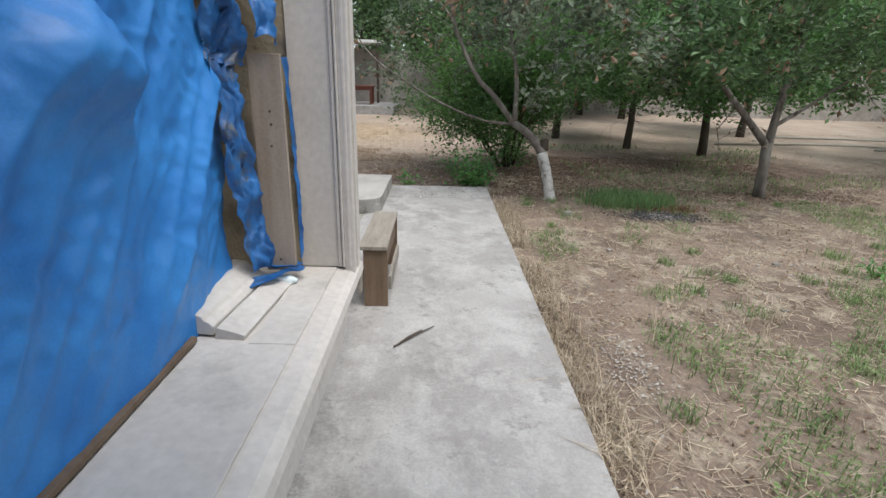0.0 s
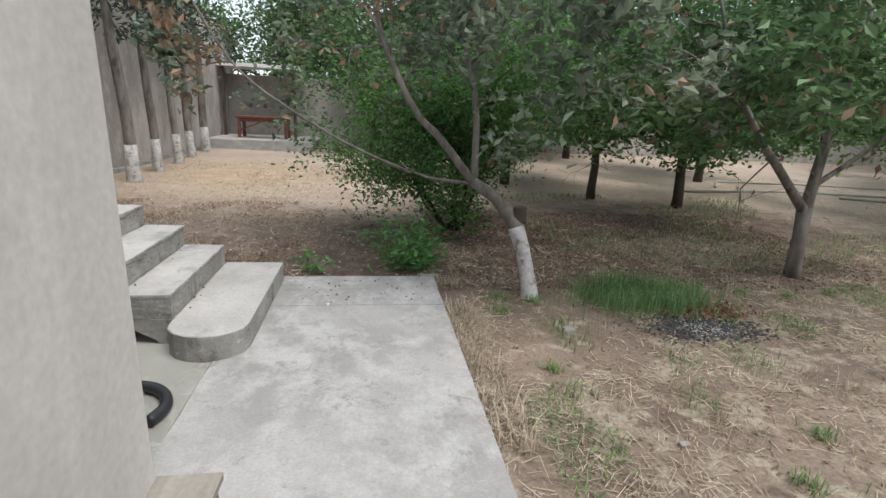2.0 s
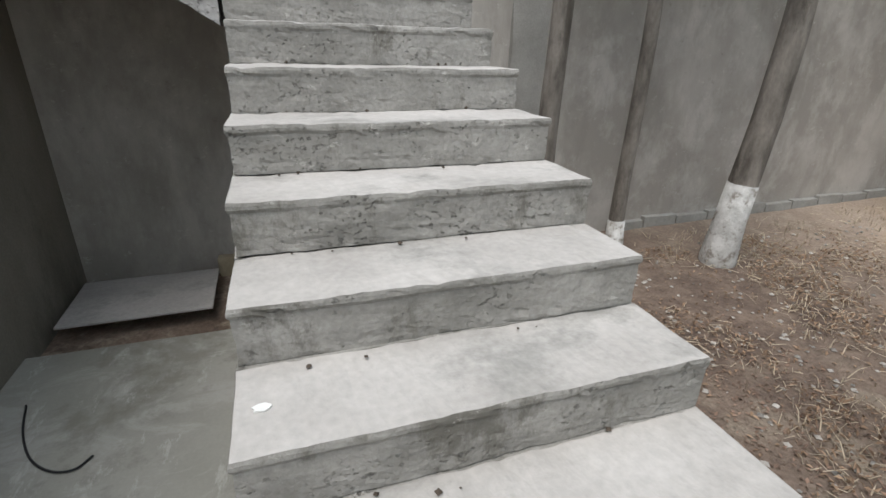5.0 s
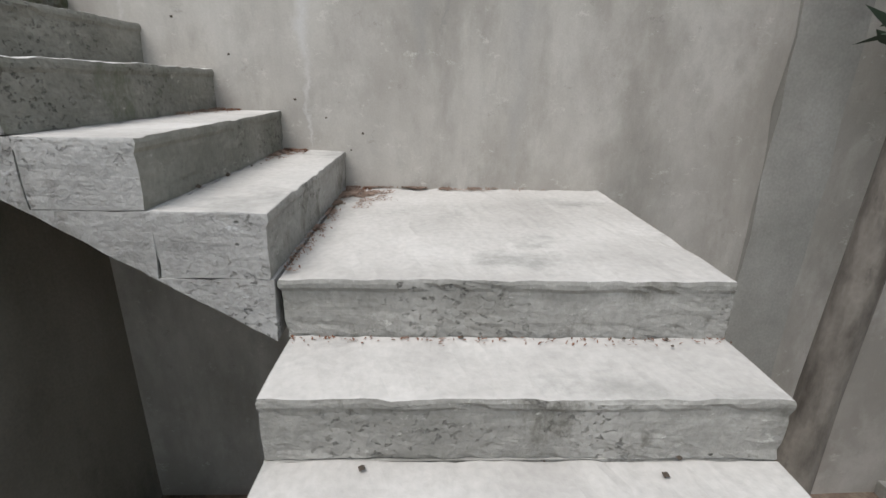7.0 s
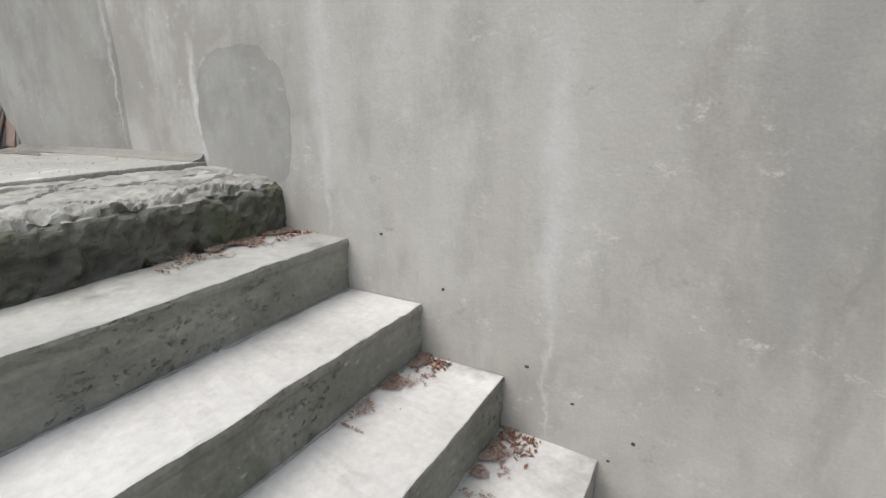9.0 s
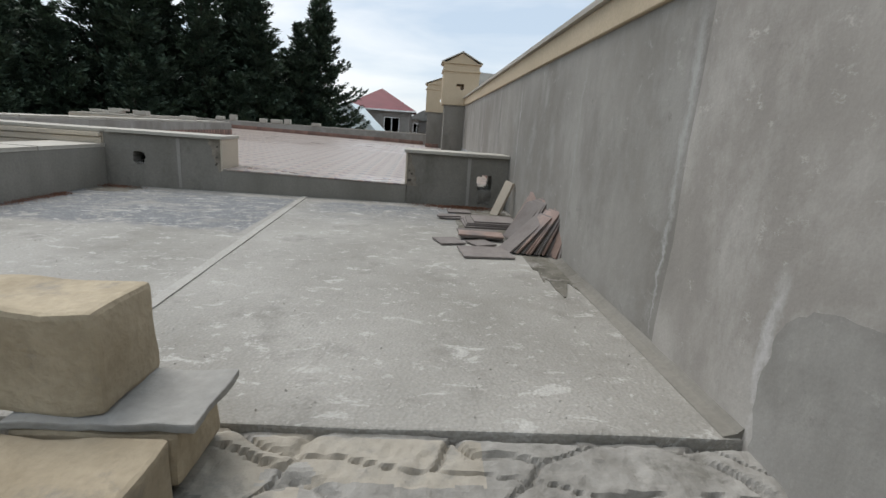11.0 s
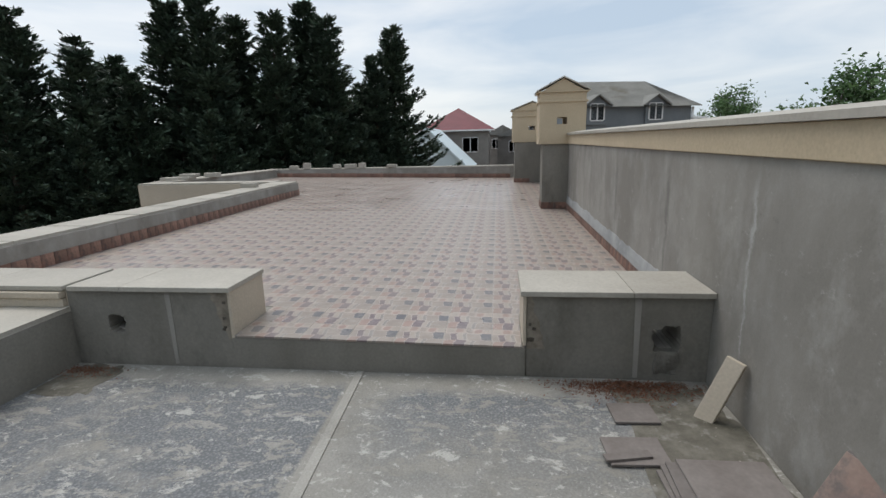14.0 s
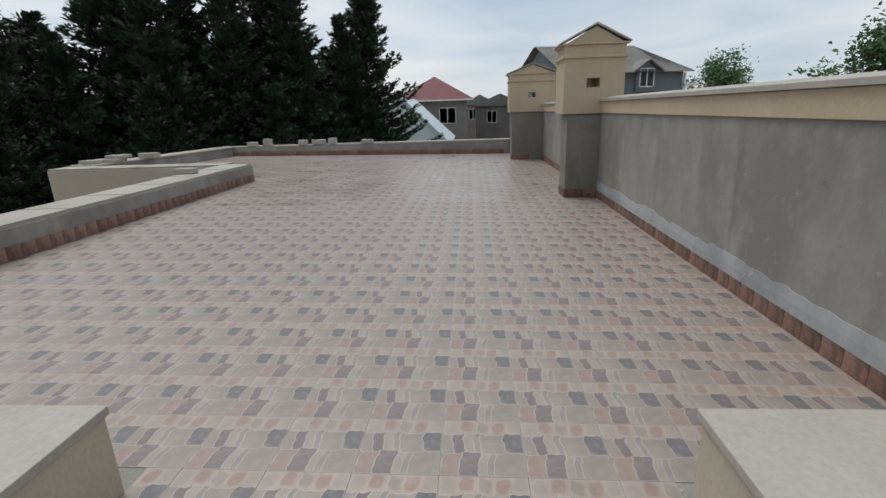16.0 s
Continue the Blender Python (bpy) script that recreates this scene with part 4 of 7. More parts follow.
FY = [6.335 - 0.2925 * i for i in range(5)]
H2 = 0.18
for k in range(4):
    bm = step_block(WX + 0.004, FX[11] + 0.003, FY[k + 1], FY[k], LZ + H2 * k, LZ + H2 * (k + 1), lip_x=0.0)
    for f in bm.faces:
        if f.material_index == 1 and f.normal.x > 0.5:
            f.material_index = 2
    part("step", bm, [STEP if k < 3 else STEP_DARKER, STEP_RISER if k < 1 else RISER_DAMP_SHADED, STEP_SIDE], stairs)
saw = []
for k in range(4):
    saw += [(FY[k], LZ + H2 * k - 0.0005), (FY[k + 1], LZ + H2 * k - 0.0005)]
saw += [(FY[4], LZ + H2 * 4 - 0.195), (6.333, LZ - 0.185)]
part("soffit", rough_cut(prism(saw, "x", WX + 0.006, FX[11] + 0.004), "yz", 0.05, 0.007), STEP_SIDE, stairs, "rough sloping underside")
def broken_edge():
    """The torn slab rim: crumbled top with bared stones and cracks, pitted front."""
    nx, ns = 230, 74
    x0, x1 = WX + 0.004, -3.55
    verts, faces, mats = [], [], []
    for j in range(ns + 1):
        s = j / ns
        for i in range(nx + 1):
            x = x0 + (x1 - x0) * i / nx
            if s < 0.62:
                y, z = 4.742 + 0.40 * s / 0.62, 2.768
                ny, nz = 0.0, 1.0
            else:
                u = (s - 0.62) / 0.38
                y, z = 5.142 + 0.022 * min(1, u * 6), 2.762 - 0.20 * u
                ny, nz = 1.0, 0.15
            p = Vector((x, y, z))
            q = Vector((x * 3.0, y * 7.0, 0)) + noise.noise_vector(p * 4) * 0.35
            dist, cell = noise.voronoi(q)
            gap = dist[1] - dist[0]
            plate = 0.011 * noise.noise(cell[0] * 7.3) + 0.004 * noise.noise(p * 30)
            front = 1.0 if s >= 0.62 else max(0.0, (s - 0.40) / 0.22)
            big = noise.noise(p * 5 + Vector((4, 0, 2))) * 0.004 + noise.noise(p * 17) * (0.002 + 0.006 * front)
            pit = -0.050 * max(0.0, noise.noise(p * 21 + Vector((1, 7, 3))) - 0.12) * (0.25 + 0.75 * front) - 0.014 * max(0.0, noise.noise(p * 47)) * (0.2 + 0.8 * front)
            rim = -0.035 * math.exp(-((s - 0.62) / 0.022) ** 2) * (0.25 + max(0.0, noise.noise(Vector((x * 9, 3, 1))) + noise.noise(Vector((x * 23, 8, 1)))))
            d = big + pit
            if s < 0.62:
                d += plate - 0.020 * math.exp(-(gap / 0.03) ** 2) + 0.042 * (1 - s / 0.62) - 0.014 * math.exp(-((y - 4.748) / 0.010) ** 2)
            verts.append((x + noise.noise(p * 17) * 0.004, y + d * ny + rim * 0.5, z + d * nz + rim))
    for j in range(ns):
        for i in range(nx):
            k = j * (nx + 1) + i
            faces.append((k, k + nx + 1, k + nx + 2, k + 1))
            x, y, s = x0 + (x1 - x0) * (i + 0.5) / nx, verts[k][1], (j + 0.5) / ns
            q = noise.noise(Vector((x * 8, y * 12, 5)))
            # The front gets the mossy colour with its shade painted in.
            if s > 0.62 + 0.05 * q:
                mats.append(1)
            elif y < 4.90 + 0.02 * q and 4.765 < y and x > -4.48 and q > -0.45:
                mats.append(2)
            elif x > -4.08 and y < 5.10 and q > -0.2:
                mats.append(2)
            else:
                mats.append(0)
    return verts, faces, mats


verts, faces, mats = broken_edge()
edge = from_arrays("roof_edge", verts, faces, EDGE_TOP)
for m in (MOSSY_SHADED, BARED):
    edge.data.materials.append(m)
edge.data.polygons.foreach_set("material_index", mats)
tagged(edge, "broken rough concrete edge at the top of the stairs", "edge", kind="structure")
part("edge_core", box(WX + 0.004, -3.55, 4.742, 5.12, 2.56, 2.69), MOSSY_SHADED, edge)


# ---- trees and plants ----
def bend(rng, p, d, length, n=4, wander=0.25, rise=0.0):
    """A wandering line of n pieces."""
    pts, p, d = [Vector(p)], Vector(p), Vector(d).normalized()
    for _ in range(n):
        d = (d + Vector(rng.normal(0, wander, 3)) + Vector((0, 0, rise))).normalized()
        p = p + d * (length / n)
        pts.append(p.copy())
    return pts, d


def twigs(rng, bm, p, d, length, r, depth, spots, wander=0.22, rise=0.03, split=3):
    pts, d = bend(rng, p, d, length, 4, wander, rise)
    tube(bm, pts, [r * (1 - 0.16 * i) for i in range(5)], 6 if r > 0.015 else 4)
    if depth <= 1:
        spots += [tuple(q) for q in pts[1:]]
    if depth == 0:
        return
    for k in range(split):
        q = pts[rng.integers(2, 5)]
        out = (d + Vector(rng.normal(0, 0.75, 3))).normalized()
        twigs(rng, bm, q, out, length * rng.uniform(0.55, 0.8), r * 0.5, depth - 1, spots, wander, rise, split)


def fruit_tree(name, label, seed, trunk, radii, limbs, depth, leaves, leaf, mats, white_to=0.0, spread=0.16, dry=0.0, at=None, group="orchard trees", low=0.12, stems=()):
    """trunk: points with radii; limbs: (start, way, length, radius). mats: bark, leaf."""
    rng = np.random.default_rng(seed)
    t = thing(name, label, "tree", group)
    bm, spots = bmesh.new(), []
    tube(bm, trunk, radii, 12)
    roughen(bm, 0.008, 9)
    part("trunk", bm, mats[0], t, smooth=True)
    if white_to:
        pts, rr = [], []
        for (p, q, a, b) in zip(trunk, trunk[1:], radii, radii[1:]):
            for f in (0, 0.25, 0.5, 0.75, 1.0):
                z = p[2] + (q[2] - p[2]) * f
                if z <= white_to and (not pts or z > pts[-1][2] + 0.01):
                    pts.append(tuple(p[i] + (q[i] - p[i]) * f for i in range(3)))
                    rr.append((a + (b - a) * f) * 1.0 + 0.006)
        bm = bmesh.new()
        tube(bm, pts, rr, 12)
        roughen(bm, 0.008, 9)
        part("whitewash", bm, WHITEWASH, t, "flaking whitewash coat", smooth=True)
    bm = bmesh.new()
    for p, d, ln, r in limbs:
        twigs(rng, bm, p, d, ln, r, depth, spots)
        part("limb", bm, mats[0], t, smooth=True)
        bm = bmesh.new()
    for pts, thick, thin, shoots in stems:
        line = smooth_line(pts, 5)
        tube(bm, line, [thick + (thin - thick) * i / (len(line) - 1) for i in range(len(line))], 8)
        roughen(bm, 0.004, 14)
        for i in range(shoots):
            u = int(len(line) * rng.uniform(0.35, 0.98))
            u = min(u, len(line) - 2)
            along = (Vector(line[u + 1]) - Vector(line[u])).normalized()
            out = (along * 0.6 + Vector(rng.normal(0, 0.6, 3)) + Vector((0, 0, 0.15))).normalized()
            twigs(rng, bm, line[u], out, rng.uniform(0.45, 0.9), 0.010, 2, spots, 0.2, 0.0, 2)
        part("limb", bm, mats[0], t, smooth=True)
        bm = bmesh.new()
    bm.free()
    spots = np.array(spots)
    c = spots[rng.integers(0, len(spots), leaves)] + rng.normal(0, spread, (leaves, 3))
    c = c[(c[:, 2] > low + 0.35 * rng.random(len(c))) & ((c[:, 1] > 6.9) | (c[:, 0] > 1.3) | (c[:, 2] > 3.2) | (at is not None)) & ((c[:, 0] > 0.25) | (c[:, 1] > 7.9) | (c[:, 2] > 3.0) | (at is not None))]
    c = c[(c[:, 1] > 7.7) | (c[:, 0] > 0.7) | (c[:, 2] > 2.7) | (at is not None)]
    v, f = leaf_cloud(rng, c, leaf[0], leaf[1])
    from_arrays("crown", v, f, mats[1], t)
    if dry:
        k = int(leaves * dry)
        c = spots[rng.integers(0, len(spots), k)] + rng.normal(0, spread, (k, 3))
        c = c[(c[:, 1] > 7.4) | (c[:, 0] > 1.5) | (at is not None)]
        v, f = leaf_cloud(rng, c, leaf[0], leaf[1], 0.8)
        from_arrays("dry_leaves", v, f, LEAF_DRY, t, "withered brown leaves")
    if at is not None:
        t.matrix_world = at
    return t


tree_a = fruit_tree("fruit_tree", "leaning fruit tree with grey limbs and whitewashed trunk base", 11,
    [(1.56, 7.30, -0.15), (1.54, 7.34, 0.05), (1.48, 7.43, 0.35), (1.40, 7.53, 0.62), (1.24, 7.66, 0.80), (1.03, 7.75, 0.94)],
    [0.08, 0.066, 0.062, 0.074, 0.056, 0.05],
    [((0.85, 8.0, 2.2), (0.6, -0.6, 0.7), 1.3, 0.014), ((0.9, 8.0, 2.0), (0.9, 0.1, 0.6), 1.5, 0.016), ((1.0, 7.9, 1.7), (0.85, -0.45, 0.35), 1.2, 0.012),
     ((0.2, 7.85, 2.1), (-0.3, 0.8, 0.8), 1.3, 0.016), ((0.95, 7.95, 2.0), (0.3, -0.8, 0.9), 1.2, 0.012), ((-1.05, 7.72, 1.86), (-0.5, 0.6, 0.35), 0.5, 0.008)],
    3, 9500, (0.10, 0.054), (BARK, LEAF_PALE), white_to=0.56, spread=0.075, dry=0.09, stems=(
        (((1.03, 7.75, 0.93), (0.70, 7.76, 1.32), (0.46, 7.78, 1.56), (0.18, 7.80, 2.10), (0.04, 7.86, 2.6), (-0.1, 7.9, 3.1)), 0.042, 0.012, 9),
        (((1.04, 7.75, 0.93), (1.03, 7.77, 1.5), (0.96, 7.80, 1.91), (0.86, 7.82, 2.3), (0.78, 7.86, 2.9)), 0.038, 0.012, 9),
        (((1.02, 7.75, 0.92), (0.64, 7.78, 0.95), (0.40, 7.82, 1.03)), 0.020, 0.008, 0),
        (((0.45, 7.95, 0.98), (0.01, 7.76, 1.17), (-0.45, 7.60, 1.42), (-1.0, 7.62, 1.80), (-1.35, 7.75, 2.3)), 0.017, 0.006, 0)))
part("stub", worn_box(1.38, 1.50, 7.46, 7.58, 0.60, 0.75, 0.02, 12, 0.05, 0.02), BARK_DARK, tree_a, "sawn off dark stub")
tree_b = fruit_tree("fruit_tree", "fruit tree forked low, with a pale grey trunk", 23,
    [(4.98, 7.95, -0.15), (4.93, 7.92, 0.1), (4.90, 7.9, 0.4), (4.87, 7.9, 0.74)], [0.10, 0.08, 0.072, 0.08],
    [((3.7, 7.8, 1.9), (-0.8, -0.6, 0.4), 1.3, 0.018), ((4.9, 7.9, 2.0), (-0.3, -0.8, 0.6), 1.4, 0.02), ((4.9, 8.0, 2.1), (0.7, -0.4, 0.6), 1.5, 0.022),
     ((4.9, 8.0, 2.2), (0.3, 0.7, 0.7), 1.5, 0.022), ((3.9, 7.9, 1.7), (-0.4, 0.6, 0.8), 1.5, 0.02), ((4.4, 7.8, 2.0), (0.0, -1.0, 0.4), 1.3, 0.016)],
    3, 14000, (0.105, 0.055), (BARK, LEAF), spread=0.09, dry=0.04, low=1.2, stems=(
        (((4.86, 7.9, 0.70), (4.45, 7.85, 1.08), (3.95, 7.8, 1.55), (3.55, 7.8, 2.1), (3.3, 7.8, 2.7)), 0.058, 0.016, 9),
        (((4.88, 7.9, 0.70), (4.92, 7.9, 1.4), (5.02, 7.9, 2.2), (5.1, 7.95, 3.1)), 0.064, 0.016, 9),
        (((4.90, 7.9, 0.98), (5.4, 7.92, 1.32), (6.1, 7.95, 1.85), (6.6, 8.0, 2.4)), 0.032, 0.010, 7)))
tree_c = fruit_tree("fruit_tree", "dark forked fruit tree in the middle of the orchard", 37,
    [(0.0, 0.0, -0.15), (0.0, 0.0, 0.2), (-0.03, 0.02, 0.7), (-0.06, 0.0, 1.05)], [0.12, 0.10, 0.085, 0.085],
    [((-0.05, 0, 1.0), (-0.7, 0.1, 0.8), 1.5, 0.06), ((-0.05, 0, 1.0), (0.1, 0.0, 1.0), 1.5, 0.06), ((-0.05, 0, 1.0), (0.8, 0.1, 0.45), 1.2, 0.04),
     ((-0.8, 0, 1.9), (-0.8, -0.5, 0.3), 1.5, 0.035), ((0.0, 0, 2.0), (0.4, -0.9, 0.5), 1.6, 0.035), ((0.1, 0, 2.0), (0.9, 0.4, 0.5), 1.6, 0.035), ((-0.2, 0, 2.0), (-0.2, 0.9, 0.6), 1.6, 0.035),
     ((-0.6, 0, 1.7), (-0.3, -0.9, 0.0), 1.2, 0.025), ((0.5, 0, 1.6), (0.6, -0.8, -0.1), 1.2, 0.025)],
    3, 15000, (0.115, 0.055), (BARK_DARK, LEAF_DARK), spread=0.2, at=pose(0, 0, 0), low=0.85)
tree_c.matrix_world = pose(6.1, 11.9, 0.0)
tree_d = fruit_tree("fruit_tree", "broad light green orchard tree at the garden end", 53,
    [(0.0, 0.0, -0.15), (0.0, 0.0, 0.5), (0.03, 0.02, 1.3)], [0.12, 0.10, 0.085],
    [((0.02, 0, 1.3), (math.cos(k) * 0.8, math.sin(k) * 0.8, 0.7), 1.6, 0.05) for k in np.linspace(0, 5.4, 7)] + [((0.02, 0, 1.3), (0.1, 0, 1.0), 2.2, 0.06)],
    3, 11000, (0.13, 0.065), (BARK_DARK, LEAF), spread=0.22, at=pose(0, 0, 0), low=1.3)
tree_d.matrix_world = pose(10.6, 25.6, 0.03)
tree_d.scale = (1.3, 1.3, 1.3)
for x, y, rz, s in ((0.2, 20.6, 40, 1.2), (4.2, 19.6, 100, 1.35), (7.4, 20.8, 200, 1.3), (2.4, 21.6, 250, 1.4), (22.5, 18.0, 77, 1.5), (6.0, 22.0, 33, 1.3), (-4.0, 25.5, 10, 1.5), (-0.8, 26.0, 160, 1.7), (3.0, 26.5, 80, 1.7), (8.0, 26.0, 290, 1.7), (13.0, 26.5, 120, 1.8), (18.5, 26.0, 20, 1.8), (24.0, 25.5, 200, 1.8), (27.5, 20.0, 60, 1.6), (32.0, 14.0, 140, 1.8), (32.5, 7.0, 240, 1.8), (33.0, 20.0, 70, 1.8)):
    c = copy_thing(tree_d, pose(x, y, 0.03, 0, 0, rz))
    c.scale = (s, s, s)
for x, y, rz, s in ((10.3, 10.3, 70, 1.05), (3.2, 14.2, 140, 1.05), (4.6, 12.6, 250, 0.9), (9.2, 15.6, 200, 1.15), (14.2, 13.4, 20, 1.2), (17.8, 16.0, 50, 1.3)):
    c = copy_thing(tree_c, pose(x, y, 0.03, 0, 0, rz))
    c.scale = (s, s, s)
    tagged(c, "leafy orchard tree farther back in the garden", "tree")


def pomegranate(at):
    rng = np.random.default_rng(5)
    t = thing("pomegranate_bush", "dense dark green pomegranate bush with red blossoms", "shrub")
    spots = []
    for k in range(11):
        a = rng.uniform(0, 2 * math.pi)
        bm = bmesh.new()
        twigs(rng, bm, (0.12 * math.cos(a), 0.12 * math.sin(a), -0.1), (0.30 * math.cos(a), 0.30 * math.sin(a), 1.0), rng.uniform(1.0, 1.75), 0.03, 2, spots, 0.2, 0.03, 4)
        part("stem", bm, BARK_DARK, t, smooth=True)
    spots = np.array(spots)
    c = spots[rng.integers(0, len(spots), 34000)] + rng.normal(0, 0.14, (34000, 3))
    c = c[c[:, 2] > 0.1]
    v, f = leaf_cloud(rng, c, 0.065, 0.03)
    from_arrays("foliage", v, f, LEAF_DARK, t)
    for k in range(16):
        p = spots[rng.integers(0, len(spots))] + rng.normal(0, 0.22, 3)
        bm = bmesh.new()
        bmesh.ops.create_cone(bm, cap_ends=True, segments=6, radius1=0.006, radius2=0.02, depth=0.045, matrix=pose(*p, *rng.uniform(-60, 60, 3)))
        part("blossom", bm, FLOWER, t, "small red blossom")
    t.matrix_world = at
    return t


pomegranate(pose(1.30, 10.0, -0.02))


def leafy_plant(name, label, at, seed, n, size, mat, leaf, stems=7):
    """A low plant: thin stems with leaves up them."""
    rng = np.random.default_rng(seed)
    t = thing(name, label, "plant", "garden plants")
    bm, spots = bmesh.new(), []
    for k in range(stems):
        a = rng.uniform(0, 2 * math.pi)
        pts, _ = bend(rng, (0, 0, -0.03), (math.cos(a) * 0.7, math.sin(a) * 0.7, 1), size * rng.uniform(0.7, 1.1), 4, 0.2)
        tube(bm, pts, [0.007, 0.006, 0.005, 0.004, 0.002], 4)
        spots += [tuple(q) for q in pts[1:]]
        part("stem", bm, WEED, t)
        bm = bmesh.new()
    spots = np.array(spots)
    c = spots[rng.integers(0, len(spots), n)] + rng.normal(0, size * 0.17, (n, 3))
    c[:, 2] = np.maximum(c[:, 2], 0.03)
    v, f = leaf_cloud(rng, c, leaf, leaf * 0.5, 0.1, 0.6)
    from_arrays("leaves", v, f, mat, t)
    t.matrix_world = at
    return t


leafy_plant("leafy_weed", "bright green leafy shrub at the end of the path", pose(0.50, 8.15, -0.06), 3, 620, 0.55, LEAF_FRESH, 0.085, 12)
leafy_plant("leafy_weed", "small green weed beside the bottom step", pose(-0.52, 8.02, -0.06), 4, 70, 0.26, LEAF_FRESH, 0.07, 5)
leafy_plant("leafy_weed", "small green weed on dry ground", pose(3.9, 4.6, -0.06), 6, 60, 0.22, LEAF_FRESH, 0.06, 5)
leafy_plant("leafy_weed", "small green weed behind the steps", pose(-1.62, 7.85, -0.06), 8, 40, 0.2, LEAF_FRESH, 0.06, 4)


def row_tree(x, y, lean, r, seed, white):
    """A slim tall conifer along the wall, bare below, with a whitewashed foot."""
    rng = np.random.default_rng(seed)
    t = thing("wall_tree", "slim bare trunked conifer with whitewashed foot beside the wall", "tree", "trees along the wall")
    g = ground_z(x, y)
    pts = [(x, y, g - 0.15)] + [(x + lean[0] * z + 0.02 * math.sin(z * 2 + seed), y + lean[1] * z + 0.02 * math.cos(z * 1.7 + seed), g + z) for z in (0.05, 0.35, 0.7, 1.2, 1.8, 2.5, 3.3, 4.2, 5.4, 6.6)]
    rad = [r * k for k in (1.35, 1.25, 1.08, 1.0, 0.95, 0.88, 0.8, 0.7, 0.58, 0.4, 0.15)]
    bm = bmesh.new()
    tube(bm, pts, rad, 12)
    roughen(bm, 0.007, 11)
    part("trunk", bm, BARK, t, smooth=True)
    bm = bmesh.new()
    k = 3 if white < 0.6 else 4
    tube(bm, pts[:k], [a + 0.006 for a in rad[:k]], 12)
    roughen(bm, 0.007, 11)
    part("whitewash", bm, WHITEWASH, t, "flaking whitewash coat", smooth=True)
    c = []
    for _ in range(46):
        h = rng.uniform(2.7, 6.5)
        a, ln = rng.uniform(0, 2 * math.pi), (7.0 - h) * 0.26 + 0.25
        s = rng.uniform(0.15, 1, (34, 1)) * ln
        c.append(np.array([x + lean[0] * h, y + lean[1] * h, g + h]) + s * np.array([math.cos(a), math.sin(a), -0.12]) + rng.normal(0, 0.09, (34, 3)))
    c = np.concatenate(c)
    # High leaves south of y 8.25 stay, out of view, to shade the landing wall.
    c = c[(c[:, 0] > WX + 0.08) & ((c[:, 1] > 8.25) | (c[:, 2] > 4.3))]
    v, f = leaf_cloud(rng, c, 0.16, 0.05, 0.4)
    from_arrays("crown", v, f, NEEDLE, t)
    return t


for i, (x, y, r, w, lean) in enumerate(((-4.55, 8.47, 0.085, 0.5, (0.0, -0.01)), (-4.62, 9.30, 0.062, 0.5, (0.01, -0.03)), (-4.22, 10.10, 0.115, 0.6, (0.0, 0.06)),
                                        (-4.36, 13.2, 0.10, 0.7, (-0.01, -0.06)), (-4.5, 14.6, 0.085, 0.7, (0.0, -0.04)), (-4.58, 16.0, 0.08, 0.7, (0.0, -0.03)),
                                        (-4.66, 17.2, 0.09, 0.7, (0.0, -0.05)), (-4.76, 18.8, 0.11, 0.7, (0.0, -0.06)))):
    row_tree(x, y, lean, r, 40 + i, w)

# ---- ground cover ----
def scatter(rng, n, x0, x1, y0, y1, keep=None, lift=0.0):
    p = np.stack([rng.uniform(x0, x1, n), rng.uniform(y0, y1, n)], 1)
    out = [(x, y, ground_z(x, y) + lift) for x, y in p if not (x < PATH_E + 0.01 and y < PATH_N + 0.01) and not (x < -0.7 and y < 7.64)
           and (keep is None or keep(x, y))]
    return np.array(out)


def cover(name, label, category, made, mat):
    return tagged(from_arrays(name, made[0], made[1], mat), label, category, kind="stuff")


g = np.random.default_rng(77)
patchy = lambda s, t, o: (lambda x, y: noise.noise(Vector((x * s, y * s, o))) > t)
cover("dry_straw", "scattered tan straw and dry grass stalks on the soil", "straw", straws(g, scatter(g, 16000, 0.68, 7.0, 0.6, 9.5, patchy(0.9, -0.15, 5), 0.008), 0.09, 0.005), STRAW)
cover("dry_straw", "sparse dry straw farther out in the garden", "straw", straws(g, scatter(g, 7000, -4.9, 14, 7.7, 17, patchy(0.5, -0.1, 9), 0.01), 0.14, 0.009), STRAW)
def tufts(n, x0, x1, y0, y1, per, spread, keep=None):
    """Places gathered in small clumps."""
    mid = scatter(g, n, x0, x1, y0, y1, keep)
    p = np.repeat(mid, per, 0)
    p[:, :2] += g.normal(0, spread, (len(p), 2)) * np.repeat(g.uniform(0.4, 1.5, (len(mid), 1)), per, 0)
    p = p[p[:, 0] > PATH_E + 0.02]
    p[:, 2] = [ground_z(x, y) for x, y in p[:, :2]]
    return p


cover("weed_tufts", "small tufts of dull green weeds in dry ground", "weeds", blades(g, tufts(150, 0.8, 7.5, 0.8, 7.4, 70, 0.07, patchy(0.7, -0.15, 14)), 0.085, 0.006, 0.9), WEED)
cover("straw_mats", "matted clumps of bleached straw lying on soil", "straw", straws(g, tufts(260, 0.8, 7.5, 0.6, 9.0, 60, 0.13) + np.array([0, 0, 0.012]), 0.10, 0.0045), STRAW)
cover("dead_stalks", "standing dead grass stalks in the dry garden", "grass", blades(g, tufts(120, 0.8, 7.5, 0.8, 9.0, 16, 0.06), 0.15, 0.004, 0.9), STRAW)
cover("dead_stalks", "standing dead stalks beside the stairs and wall", "grass", blades(g, scatter(g, 2400, -4.6, 0.4, 8.6, 15, patchy(0.9, 0.1, 17)), 0.08, 0.004, 1.6), STRAW)
